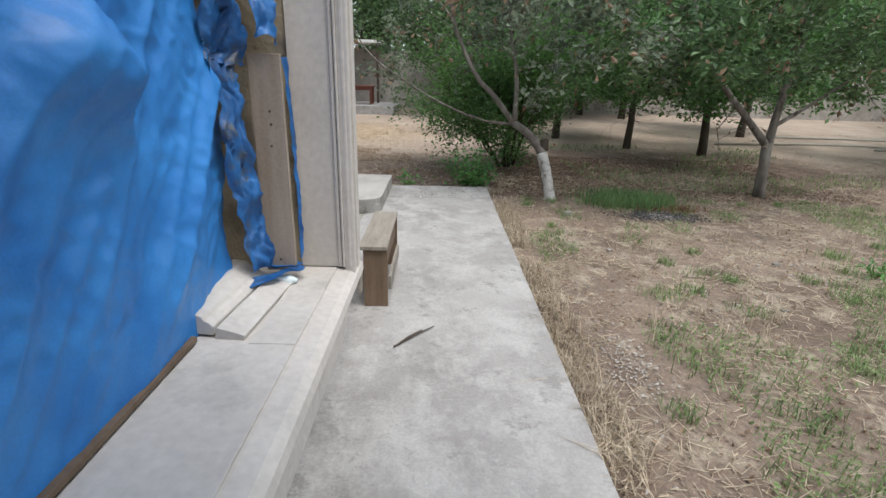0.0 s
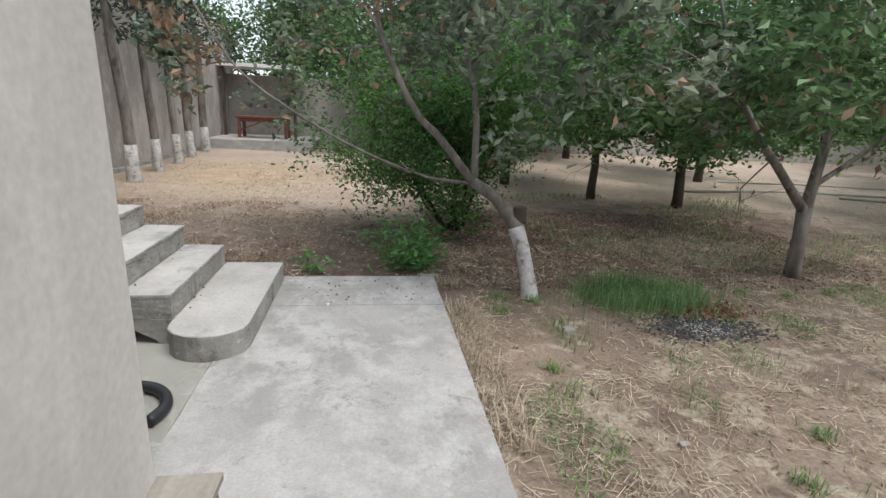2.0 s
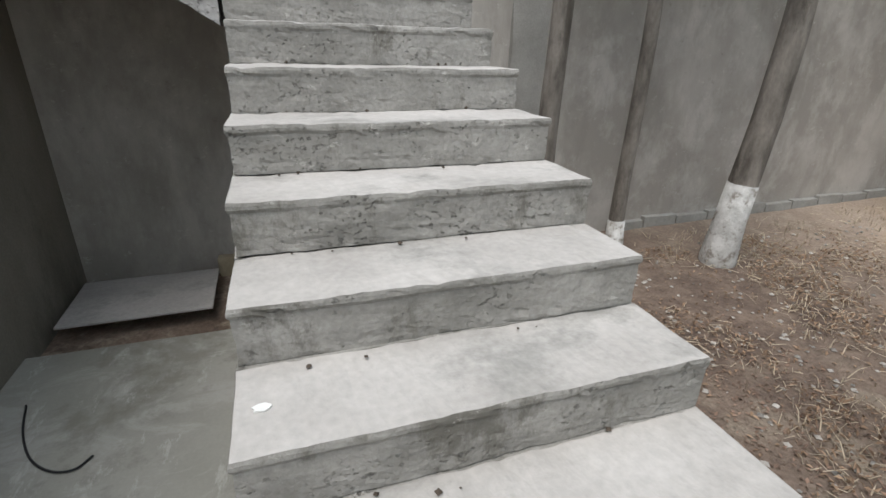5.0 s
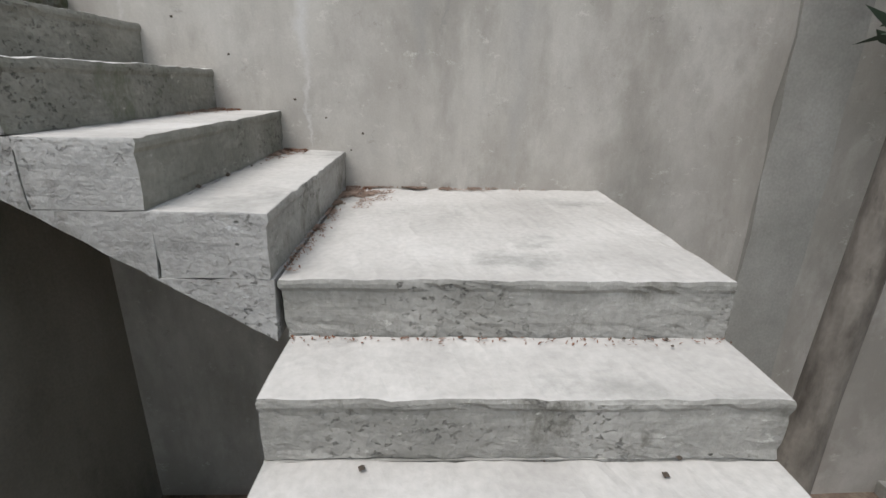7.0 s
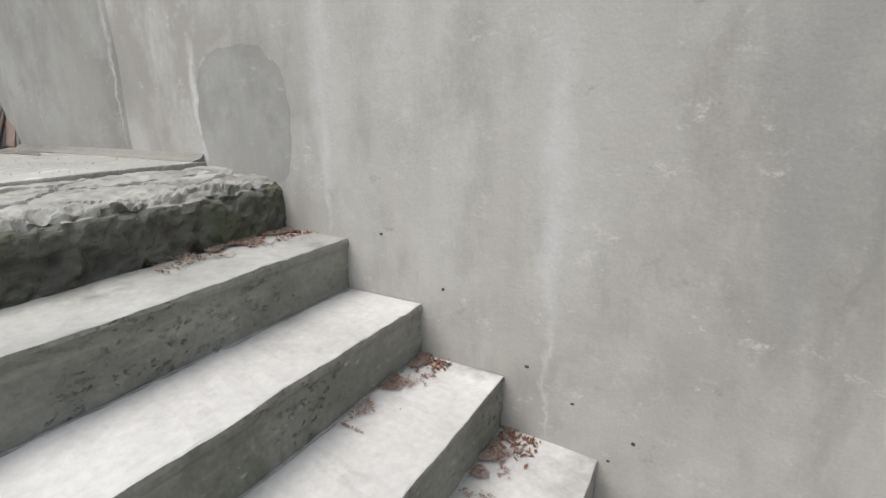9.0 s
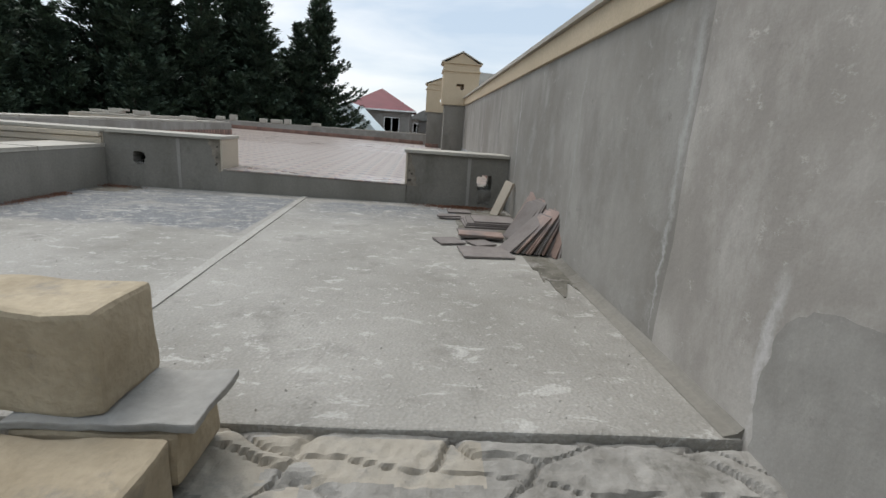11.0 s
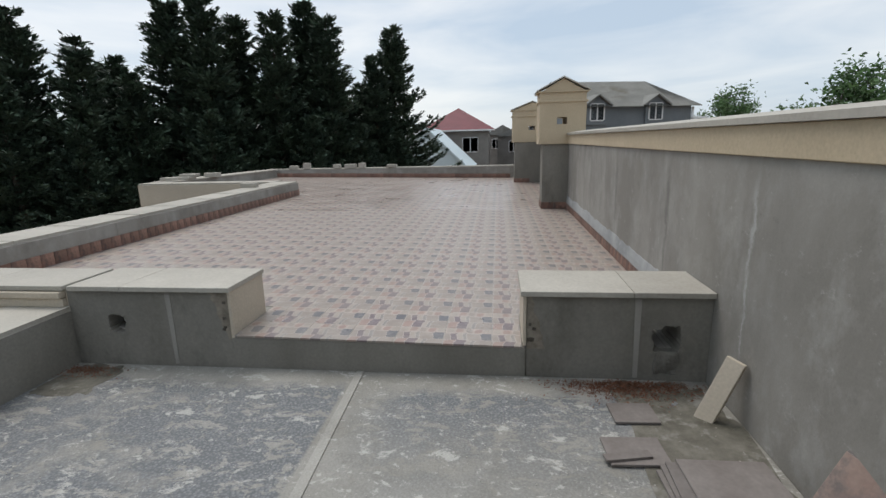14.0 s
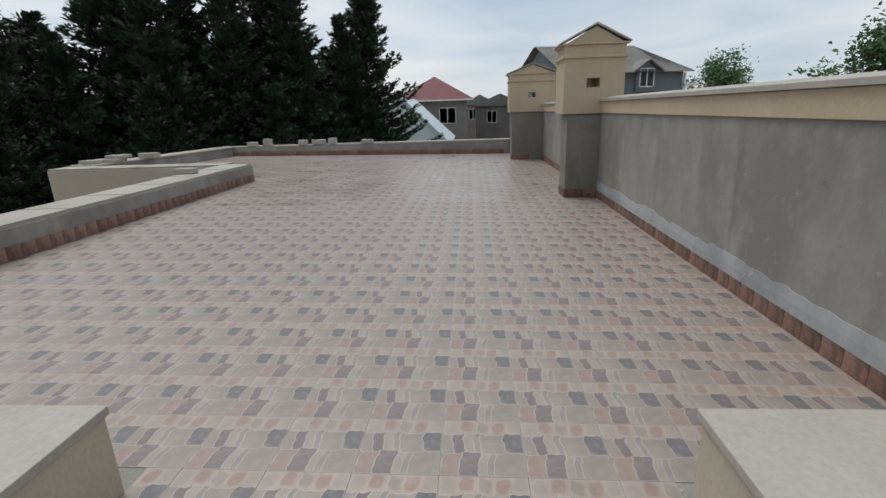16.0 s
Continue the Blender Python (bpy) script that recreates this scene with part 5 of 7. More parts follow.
cover("dry_weeds", "brown withered weeds heaped along the stairs", "weeds", leaf_cloud(g, scatter(g, 9000, -4.6, -0.6, 7.75, 11.5, patchy(1.1, 0.0, 53), 0.02) + np.array([0, 0, 0.01]), 0.04, 0.015, 0.0, 0.9), LEAF_DRY)
cover("dry_straw", "tangled dry straw beside the stairs", "straw", straws(g, scatter(g, 7000, -4.6, -0.6, 7.75, 12.0, patchy(1.1, -0.05, 53), 0.015), 0.075, 0.0045), STRAW)
edge_c = scatter(g, 3600, 0.69, 0.92, 0.8, 7.7, lambda x, y: noise.noise(Vector((y * 1.3, 0, 2))) > -0.25)
cover("dry_grass_edge", "tufts of bleached dry grass along the path edge", "grass", blades(g, edge_c, 0.12, 0.006, 1.1), STRAW)
cover("dull_weeds", "patches of dull green weeds in dry ground", "weeds", blades(g, scatter(g, 26000, 0.95, 7.5, 0.6, 7.6, patchy(0.85, 0.24, 14)), 0.07, 0.0065, 1.0), WEED)
c = scatter(g, 26000, 0.95, 7.5, 0.6, 7.6, patchy(0.85, 0.22, 14), 0.035)
cover("weed_leaves", "small grey green weed leaves close to the soil", "weeds", leaf_cloud(g, c + g.normal(0, 0.018, c.shape), 0.03, 0.016, 0.0, 0.8), WEED)
cover("dull_weeds", "thin green weeds under the far trees", "weeds", blades(g, scatter(g, 9000, 2.5, 14, 8.0, 13, patchy(0.5, 0.1, 21)), 0.09, 0.012, 1.0), WEED)
cover("dry_weeds", "dry red brown weeds and stalks by the wall", "weeds", blades(g, scatter(g, 5000, -4.9, -1.0, 8.6, 17, patchy(0.8, 0.0, 31)), 0.07, 0.007, 1.3), STRAW)
cover("leaf_mulch", "dark reddish brown leaf mulch under the fruit trees", "leaf litter", leaf_cloud(g, scatter(g, 15000, 0.8, 6.5, 7.5, 11.2, patchy(0.6, -0.35, 83), 0.008), 0.04, 0.022, 0.0, 2.0), MULCH)
cover("leaf_mulch", "dark reddish brown leaf mulch by the stairs", "leaf litter", leaf_cloud(g, scatter(g, 5000, -3.5, 0.8, 7.7, 9.4, patchy(0.8, -0.2, 85), 0.008), 0.026, 0.014, 0.0, 2.0), MULCH)
cover("leaf_litter", "small brown dead leaves among the dry straw", "leaf litter", leaf_cloud(g, scatter(g, 5200, 0.72, 7.0, 0.8, 8.0, patchy(0.8, -0.1, 71), 0.01), 0.034, 0.017, 0.0, 2.0), LEAF_DRY)
cover("leaf_litter", "fallen brown leaves on the soil under the trees", "leaf litter", leaf_cloud(g, scatter(g, 6500, -4.5, 8.0, 7.7, 12, patchy(0.5, -0.3, 44), 0.012), 0.032, 0.017, 0.0, 2.0), LEAF_DRY)
c = g.normal(0, 1, (2300, 2)) * (0.30, 0.22) + (2.62, 7.25)
cover("grass_clump", "lush clump of fresh green grass under the tree", "grass", blades(g, np.array([(x, y, ground_z(x, y)) for x, y in c]), 0.2, 0.007, 0.6), GRASS)


def pebbles(name, label, pts, size, mat, squash=0.6):
    v, f = [], []
    for p in pts:
        s = size * g.uniform(0.4, 1.6)
        q = Matrix.Rotation(g.uniform(0, 6.28), 3, "Z")
        for d in ((1, 0, 0), (0.1, 1, 0), (-0.9, 0.1, 0), (0, -0.8, 0.1), (0.1, 0.1, squash), (0, 0, -0.5)):
            v.append(tuple(Vector(p) + q @ Vector(d) * s))
        k = len(v) - 6
        f += [(k + a, k + (a + 1) % 4, k + 4) for a in range(4)] + [(k + (a + 1) % 4, k + a, k + 5) for a in range(4)]
    return tagged(from_arrays(name, v, f, mat), label, "stones", kind="stuff")


pebbles("pebbles", "small pale pebbles and crumbs in the soil", scatter(g, 2600, 0.7, 6.0, 0.8, 9.0, patchy(0.8, 0.05, 61), 0.004), 0.011, PEBBLE)
pebbles("pebbles", "stones and clods on trodden soil", scatter(g, 1500, -4.6, 2.0, 7.7, 13.5, None, 0.005), 0.016, PEBBLE)
pebbles("gravel_patch", "spill of pale gravel in the weeds", np.array([(1.12 + g.normal(0, 0.11), 3.2 + g.normal(0, 0.22), -0.068) for _ in range(380)]), 0.007, PEBBLE)
pebbles("fallen_berries", "small dark fallen berries on the path end and steps", np.array([(g.uniform(-0.6, 0.6), g.uniform(6.95, 7.66), 0.006) for _ in range(60)]
        + [(g.uniform(FX[k + 1], FX[k + 1] + 0.06), g.uniform(SS + 0.1, SN - 0.1), H1 * k + 0.006) for k in range(1, 11) for _ in range(4)]
        + [(g.uniform(WX + 0.1, -4.1), g.uniform(6.0, 6.1), LZ + H2 + 0.006) for _ in range(6)] + [(g.uniform(-3.0, -1.2), g.uniform(5.3, 6.2), 0.004) for _ in range(20)]), 0.0075, BARK_DARK, 0.8)
pebbles("ash_heap", "black burnt ash and charcoal on the ground", np.array([(2.85 + g.normal(0, 0.27), 6.6 + g.normal(0, 0.13), -0.072) for _ in range(1500)]), 0.012, ASH, 0.35)
pebbles("ash_flakes", "pale grey ash flakes over the burnt patch", np.array([(2.85 + g.normal(0, 0.2), 6.58 + g.normal(0, 0.09), -0.067) for _ in range(260)]), 0.008, PEBBLE, 0.3)
cover("red_leaf_litter", "rusty red fallen leaves beside the ash", "leaf litter", leaf_cloud(g, np.array([(3.1 + g.normal(0, 0.22), 6.95 + g.normal(0, 0.12), -0.055) for _ in range(300)]), 0.05, 0.03, 0, 2), RUST_DIRT)
for x, y, s in ((1.62, 6.55, 0.05), (1.7, 5.2, 0.025), (2.6, 3.9, 0.03), (0.62, 7.82, 0.06), (0.72, 7.86, 0.045), (3.2, 4.9, 0.028)):
    tagged(part("stone", worn_box(x - s, x + s, y - s * 0.7, y + s * 0.7, -0.1, -0.08 + s, s * 0.35, 9, s * 0.6, s * 0.3), PEBBLE), "pale broken stone lying on the soil", "stone", "loose stones")


# ---- facade: sill, tarp, jamb, bench ----
ledge = tagged(part("window_ledge", prism([(-1.34, 0.5), (-0.60, 0.5), (-0.535, 0.492), (-0.50, 0.47), (-0.492, 0.43), (-0.52, 0.39), (-0.575, 0.35), (-0.60, 0.31), (-0.61, 0.0), (-0.61, -0.1), (-1.34, -0.1)], "y", -0.44, 3.36), FACADE),
               "smooth cream stone ledge with a moulded front", "ledge", kind="structure")
part("top_slab", prism([(-1.0, 0.502), (-0.612, 0.502), (-0.612, 0.512), (-1.0, 0.512)], "y", -0.44, 2.33, 0.002), LEDGE_STONE, ledge, "flat grey beige stone top")
part("top_slab", prism([(-0.80, 0.502), (-0.612, 0.502), (-0.612, 0.512), (-0.80, 0.512)], "y", 2.334, 3.16, 0.002), LEDGE_STONE, ledge, "flat grey beige stone top")
jamb = tagged(part("door_jamb", box(-0.805, -0.56, 3.17, 3.378, 0.513, 2.56), FACADE), "beige stone jamb with fluted corner moulding", "jamb", kind="structure")
for i, (x, w, d) in enumerate(((-0.60, 0.018, 0.012), (-0.575, 0.012, 0.022), (-0.548, 0.020, 0.014))):
    part("flute", box(x, x + w, 3.17 - d, 3.2, 0.513, 2.56, 0.005), FACADE, jamb)
for i, (y, w, d) in enumerate(((3.16, 0.06, 0.05), (3.225, 0.02, 0.03), (3.25, 0.07, 0.055), (3.325, 0.02, 0.03), (3.35, 0.028, 0.012))):
    part("flute", box(-0.563, -0.56 + d, y, y + w, 0.40, 2.56, 0.006), FACADE, jamb)
tagged(part("wall_jamb_back", worn_box(-1.34, -0.807, 3.19, 3.376, 0.3, 2.56, 0.015, 6, 0.08, 0.01), LIMESTONE), "rough brown block edge of the opening", "wall", kind="structure")
part("apron", box(-0.775, -0.66, 3.38, 3.46, 0.0, 2.56, 0.004), FACADE, house_e)


def make_tarp():
    """A slack plastic sheet, hung before the opening with long diagonal folds and a torn hole."""
    ny, nz = 300, 200
    verts, faces = [], []
    def sheet(u, v):
        y, z = -0.42 + 3.26 * u, 0.46 + 2.05 * v
        edge_y = 2.85 + 0.05 * math.sin(v * 7) - 0.18 * max(0, v - 0.3) + 0.03 * noise.noise(Vector((v * 9, 0, 3)))
        y = min(y, edge_y)
        free = min(1.0, v * 5) * 0.9 + 0.1
        bow = 0.35 * (y - 1.2) ** 2
        p, q = 0.72 * y + 0.69 * z - bow, -0.69 * y + 0.72 * z + 0.25 * math.sin(y * 1.3)
        w = 0.25 * noise.noise(Vector((y * 1.3, z * 1.3, 7)))
        sag = noise.noise(Vector((p * 0.55, q * 1.6 + w, 3))) * 0.085
        fold = (0.5 - abs(noise.noise(Vector((p * 0.7, q * 3.4 + w, 11))))) * 0.085 + (0.5 - abs(noise.noise(Vector((p * 1.3, q * 8.0 + w, 5))))) * 0.026
        hang = (0.5 - abs(noise.noise(Vector((y * 5.0 + w, z * 0.8, 21))))) * 0.006 * (1 - v)
        crinkle = (0.5 - abs(noise.noise(Vector((y * 11, z * 11, 2))))) * 0.017 + (0.5 - abs(noise.noise(Vector((y * 23 + 3 * w, z * 19, 6))))) * 0.004
        x = sag + fold + hang + crinkle - 0.04
        # a slack pouch that hangs forward and tucks back sharply on its far side
        a, b = y - 2.10 + 0.35 * (z - 1.53), z - 1.54
        lobe = math.exp(-(b / 0.17) ** 2 - (min(a, 0.0) / 0.26) ** 2)
        x += 0.15 * lobe * (1.0 if a < 0 else max(0.0, 1 - a / 0.05)) - 0.05 * math.exp(-(b / 0.15) ** 2 - ((a - 0.09) / 0.05) ** 2)
        x = -1.03 + x * free
        return (x, y, z)
    for j in range(nz + 1):
        for i in range(ny + 1):
            verts.append(sheet(i / ny, j / nz))
    for j in range(nz):
        for i in range(ny):
            k = j * (ny + 1) + i
            c = verts[k]
            tear = ((c[1] - 2.145) / 0.018) ** 2 + ((c[2] - 1.47 - 0.5 * (c[1] - 2.145)) / 0.05) ** 2 + 0.5 * noise.noise(Vector((c[1] * 40, c[2] * 40, 0))) < 1
            if not tear:
                faces.append((k, k + 1, k + ny + 2, k + ny + 1))
    t = thing("blue_tarp", "slack blue plastic tarp hung over the opening, torn", "tarp")
    ob = from_arrays("sheet", verts, faces, TARP, t, "creased blue plastic sheet")
    ob.data.polygons.foreach_set("use_smooth", [True] * len(faces))
    rng = np.random.default_rng(3)
    def bundle(pts, r, flat):
        """A crumpled ribbon of sheet hung along points."""
        line = smooth_line(pts, 14)
        m, vs, fs = 16, [], []
        for a, p in enumerate(line):
            for c in range(m + 1):
                u = (c / m - 0.5) * 2
                q = Vector((p[0], p[1], p[2])) + Vector((0.35, 1.0, 0.0)).normalized() * u * r * 1.15 if abs(line[-1][2] - line[0][2]) > 0.2 else Vector(p) + Vector((-0.6, 0.7, 0.0)) * u * r * 1.2
                k = q * (7.0 / max(r, 0.03) * 0.05)
                fold_x = (0.5 - abs(noise.noise(Vector((q.y * 30 + 5 * noise.noise(q * 5), q.z * 4, r * 90))))) * 0.05 + (0.5 - abs(noise.noise(q * 24))) * 0.025
                vs.append(tuple(q + Vector((0.8, -0.6, 0.35)) * fold_x * (r / 0.05) ** 0.6 + noise.noise_vector(q * 9) * r * 0.5))
        for a in range(len(line) - 1):
            for c in range(m):
                k = a * (m + 1) + c
                fs.append((k, k + 1, k + m + 2, k + m + 1))
        # Strips use the darkened tarp blue that carries their fold shade.
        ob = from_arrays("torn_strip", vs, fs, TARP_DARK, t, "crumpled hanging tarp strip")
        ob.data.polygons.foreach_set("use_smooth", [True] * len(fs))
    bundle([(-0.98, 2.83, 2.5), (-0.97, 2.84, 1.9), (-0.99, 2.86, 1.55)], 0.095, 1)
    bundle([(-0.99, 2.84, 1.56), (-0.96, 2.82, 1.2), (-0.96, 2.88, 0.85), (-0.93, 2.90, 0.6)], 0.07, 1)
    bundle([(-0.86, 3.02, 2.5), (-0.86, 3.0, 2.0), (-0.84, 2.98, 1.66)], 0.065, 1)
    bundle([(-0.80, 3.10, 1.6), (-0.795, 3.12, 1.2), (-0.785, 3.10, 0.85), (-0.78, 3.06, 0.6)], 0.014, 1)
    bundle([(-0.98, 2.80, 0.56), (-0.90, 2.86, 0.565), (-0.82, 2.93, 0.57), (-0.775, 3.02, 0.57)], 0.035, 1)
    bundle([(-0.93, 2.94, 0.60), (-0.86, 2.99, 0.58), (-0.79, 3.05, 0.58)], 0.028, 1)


make_tarp()
board = part("board", worn_box(-0.935, -0.785, 2.985, 3.01, 0.56, 1.61, 0.002, 9, 0.1, 0.003), BOARD)
board_thing = thing("nailed_board", "pale wooden board nailed upright over the tarp edge", "board")
board.parent = board_thing
for x, z in ((-0.85, 1.36), (-0.848, 1.30), (-0.855, 1.20), (-0.86, 0.62)):
    bm = bmesh.new()
    bmesh.ops.create_cone(bm, cap_ends=True, segments=8, radius1=0.006, radius2=0.006, depth=0.006, matrix=pose(x, 2.984, z, 90))
    part("nail", bm, BARK_DARK, board_thing)

mould = [(0, 0), (0.15, 0), (0.15, 0.03), (0.135, 0.045), (0.12, 0.05), (0.11, 0.065), (0.08, 0.075), (0.06, 0.092), (0.0, 0.095)]
mould = [(u * 1.15, v * 1.25) for u, v in mould]
b1 = part("moulded_stone", prism(mould, "y", 0.0, 0.55, 0.003), LEDGE_STONE)
b1.matrix_world = pose(-1.13, 2.40, 0.512, 0, 0, -4)
tagged(b1, "offcut of moulded pale stone coping on the ledge", "stone offcut", "stone offcuts")
b2 = part("stone_offcut", worn_box(0, 0.12, 0, 0.6, 0, 0.055, 0.003, 9, 0.1, 0.004), LEDGE_STONE)
b2.matrix_world = pose(-0.955, 2.38, 0.50, 0, 14, -4)
tagged(b2, "flat pale stone offcut lying on the ledge", "stone offcut", "stone offcuts")
bm = bmesh.new()
tube(bm, [(-0.93, 2.93, 0.53), (-0.86, 2.92, 0.532), (-0.80, 2.92, 0.532), (-0.775, 2.92, 0.532), (-0.765, 2.92, 0.532)], [0.028, 0.03, 0.028, 0.014, 0.012], 10)
tagged(part("plastic_bottle", bm, PALE_SHEET, smooth=True), "crumpled clear plastic bottle on the ledge", "bottle")

# Added dark strip: its brown stands in for shade in the tarp-ledge gap.
tagged(part("batten", worn_box(-1.06, -1.003, -0.4, 2.34, 0.513, 0.535, 0.002, 8, 0.12, 0.003), BENCH_LEG), "dark strip standing in for the shade under the tarp", "batten")

bench = thing("bench", "low weathered wooden bench on the concrete path", "bench")
part("seat", worn_box(-0.575, -0.385, 3.68, 4.58, 0.425, 0.452, 0.002, 9, 0.1, 0.003), BENCH_WOOD, bench, "greyed plank seat")
part("leg", worn_box(-0.55, -0.385, 3.70, 3.725, 0.0, 0.424, 0.002, 9, 0.1, 0.003), BENCH_LEG, bench)
part("leg", worn_box(-0.55, -0.385, 4.50, 4.525, 0.0, 0.424, 0.002, 9, 0.1, 0.003), BENCH_LEG, bench)
part("side_board", worn_box(-0.42, -0.40, 3.73, 4.495, 0.27, 0.423, 0.002, 9, 0.1, 0.003), BENCH_LEG, bench)
part("rail", worn_box(-0.384, -0.362, 3.73, 4.40, 0.12, 0.22, 0.002, 9, 0.1, 0.003, 3.0), BENCH_WOOD, bench, "pale lower rail")
part("rail", worn_box(-0.576, -0.555, 3.62, 4.50, 0.14, 0.26, 0.002, 9, 0.1, 0.003, 5.0), BENCH_WOOD, bench, "pale lower rail")
for p, q, r in (((-0.295, 3.152), (-0.059, 3.41), 0.0065), ((-0.269, 3.18), (-0.133, 3.361), 0.0085)):
    bm = bmesh.new()
    tube(bm, [(*p, 0.012), (p[0] * 0.5 + q[0] * 0.5, p[1] * 0.5 + q[1] * 0.5 + 0.006, 0.016), (*q, 0.012)], [r, r * 0.9, r * 0.5], 6)
    tagged(part("stick", bm, BARK_DARK), "thin dry stick lying on the path", "stick", "loose sticks")

bm = bmesh.new()
hose_line = smooth_line([(-2.74, 5.80, 0.032), (-2.3, 5.70, 0.032), (-1.8, 5.68, 0.032), (-1.45, 5.76, 0.032), (-1.25, 5.80, 0.032), (-1.10, 5.77, 0.032), (-1.01, 5.69, 0.032), (-0.97, 5.58, 0.032), (-1.0, 5.46, 0.032)])
tube(bm, hose_line, [0.03] * len(hose_line), 12)
hose = part("hose", bm, BLACK_RUBBER, smooth=True)
tagged(hose, "thick black rubber hose lying on the pad", "hose")
bm = bmesh.new()
wire_line = smooth_line([(-3.69, 5.27, 0.005), (-3.49, 5.33, 0.005), (-3.31, 5.42, 0.005), (-3.21, 5.52, 0.005), (-3.19, 5.61, 0.005), (-3.25, 5.66, 0.005)])
tube(bm, wire_line, [0.005] * len(wire_line), 5)
tagged(part("wire", bm, BLACK_RUBBER), "thin curved wire lying on the pad", "wire")
pl = part("plaster_board", worn_box(0, 0.62, 0, 0.86, 0, 0.015, 0.002, 5, 0.1, 0.002), STEP)
pl.matrix_world = pose(-5.0, 5.15, 0.02, 0, 0, 1)
tagged(pl, "loose grey board lying on soil against the wall", "board")
for y in np.arange(6.0, 7.6, 0.21):
    tagged(part("block", worn_box(-5.165, -5.09, y, y + 0.2, -0.08, 0.10 + 0.03 * math.sin(y * 9), 0.006, 9, 0.08, 0.006), LIMESTONE), "rough block at the foot of the wall", "block", "foot blocks")
for i in range(26):
    y = 9.6 + 0.42 * i
    z = ground_z(-5.1, y)
    part("plinth_block", worn_box(-5.168, -5.10, y, y + 0.405, z - 0.1, z + 0.10 + 0.012 * math.sin(i * 2.1), 0.006, 7, 0.14, 0.006), STEP_ROUGH, wall_w)

def splash(x, y, z, r, seed):
    """A dried drop of white paint with an uneven rim."""
    rim = []
    for k in range(20):
        a = k / 20 * 2 * math.pi
        q = r * (1 + 0.35 * noise.noise(Vector((math.cos(a) * 2, math.sin(a) * 2, seed))))
        rim.append((x + q * 0.7 * math.cos(a), y + q * math.sin(a)))
    tagged(part("paint_splash", prism(rim, "z", z - 0.006, z + 0.0065), WHITE), "dried splash of white paint on grey concrete", "paint splash", "paint splashes")


for i, (x, y, z, r) in enumerate(((-2.29, 6.43, 0.85, 0.020), (-2.01, 6.43, 0.68, 0.012), (-0.27, 7.0, 0.0, 0.013))):
    splash(x, y, z, r, i * 3.1)

# plaster coats and the walled-up opening on the boundary wall
def coat(y0, y1, z0, z1, mat, seed, wave=0.05, proud=0.004):
    """A skin of plaster with an uneven rim."""
    n = 26
    rim = []
    for k in range(n):
        rim.append((y0 + (y1 - y0) * k / n, z0 + wave * noise.noise(Vector((k * 0.5, seed, 0)))))
    for k in range(n):
        rim.append((y1 + wave * noise.noise(Vector((k * 0.5, seed, 3))), z0 + (z1 - z0) * k / n))
    for k in range(n):
        rim.append((y1 - (y1 - y0) * k / n, z1 + wave * noise.noise(Vector((k * 0.5, seed, 6)))))
    for k in range(n):
        rim.append((y0 + wave * noise.noise(Vector((k * 0.5, seed, 9))), z1 - (z1 - z0) * k / n))
    part("plaster_coat", prism(rim, "x", WX - 0.01, WX + proud), mat, wall_w)


coat(8.70, 22.9, -0.2, 4.02, PLASTER_LIGHT, 5.0, 0.05, 0.0032)
coat(4.22, 8.38, -0.1, 4.02, PLASTER_LIGHT, 7.0, 0.025)
coat(8.40, 8.72, -0.1, 4.0, PATCH_LIGHT, 2.0, 0.03)
arch = []
for k in range(64):
    a = k / 64 * 2 * math.pi
    c, s_ = math.cos(a), math.sin(a)
    q = 1.0 + 0.10 * noise.noise(Vector((c * 2.2, s_ * 2.2, 5))) + 0.05 * noise.noise(Vector((c * 6, s_ * 6, 2)))
    arch.append((4.99 + 0.25 * q * math.copysign(abs(c) ** 0.7, c), max(2.74, 2.98 + 0.25 * q * math.copysign(abs(s_) ** 0.8, s_))))
part("walled_up_hole", prism(arch, "x", WX - 0.01, WX + 0.0046), PATCH_DAMP, wall_w, "darker plaster over an arched hole")


for y, z in ((5.46, 3.43), (6.42, 2.13), (6.36, 2.05), (6.11, 2.28), (5.83, 2.47), (6.25, 2.20), (5.60, 2.62)):
    part("wall_pit", worn_box(WX - 0.006, WX + 0.0062, y - 0.005, y + 0.006, z - 0.004, z + 0.005, 0.003, 60, 0.006, 0.002), BARK_DARK, wall_w)


def dust(x0, x1, y0, y1, z, seed):
    """A drift of rusty dust: many tiny flakes, thickest in the corner."""
    r = np.random.default_rng(int(seed * 10))
    n = int(2600 * (x1 - max(x0, WX)) * (y1 - y0) / 0.06)
    u, v = np.abs(r.normal(0, 0.40, n)).clip(0, 1), np.abs(r.normal(0, 0.32, n)).clip(0, 1)
    x, y = np.maximum(x0, WX) + 0.006 + (x1 - max(x0, WX)) * u, y0 + (y1 - y0) * v
    c = np.stack([x, y, z + 0.004 + 0.004 * r.random(n)], 1)
    c = c[[noise.noise(Vector((a * 14, b * 14, seed))) > 0.0 for a, b in c[:, :2]]]
    cover("rusty_dust", "rusty brown dust drift in the stair corner", "dust", leaf_cloud(r, c, 0.010, 0.007, 0, 3), DUST)


dust(-5.30, -4.75, 6.335, 6.62, LZ, 1.0)
dust(-5.17, -4.05, 6.335, 6.40, LZ, 7.0)
dust(-5.28, -4.80, 6.043, 6.16, LZ + H2, 2.0)
dust(-5.28, -4.75, 5.75, 5.87, LZ + 2 * H2, 3.0)
dust(-5.30, -4.65, 5.165, 5.33, LZ + 4 * H2, 4.0)
dust(-5.20, -5.10, 6.6, 7.3, LZ, 6.0)
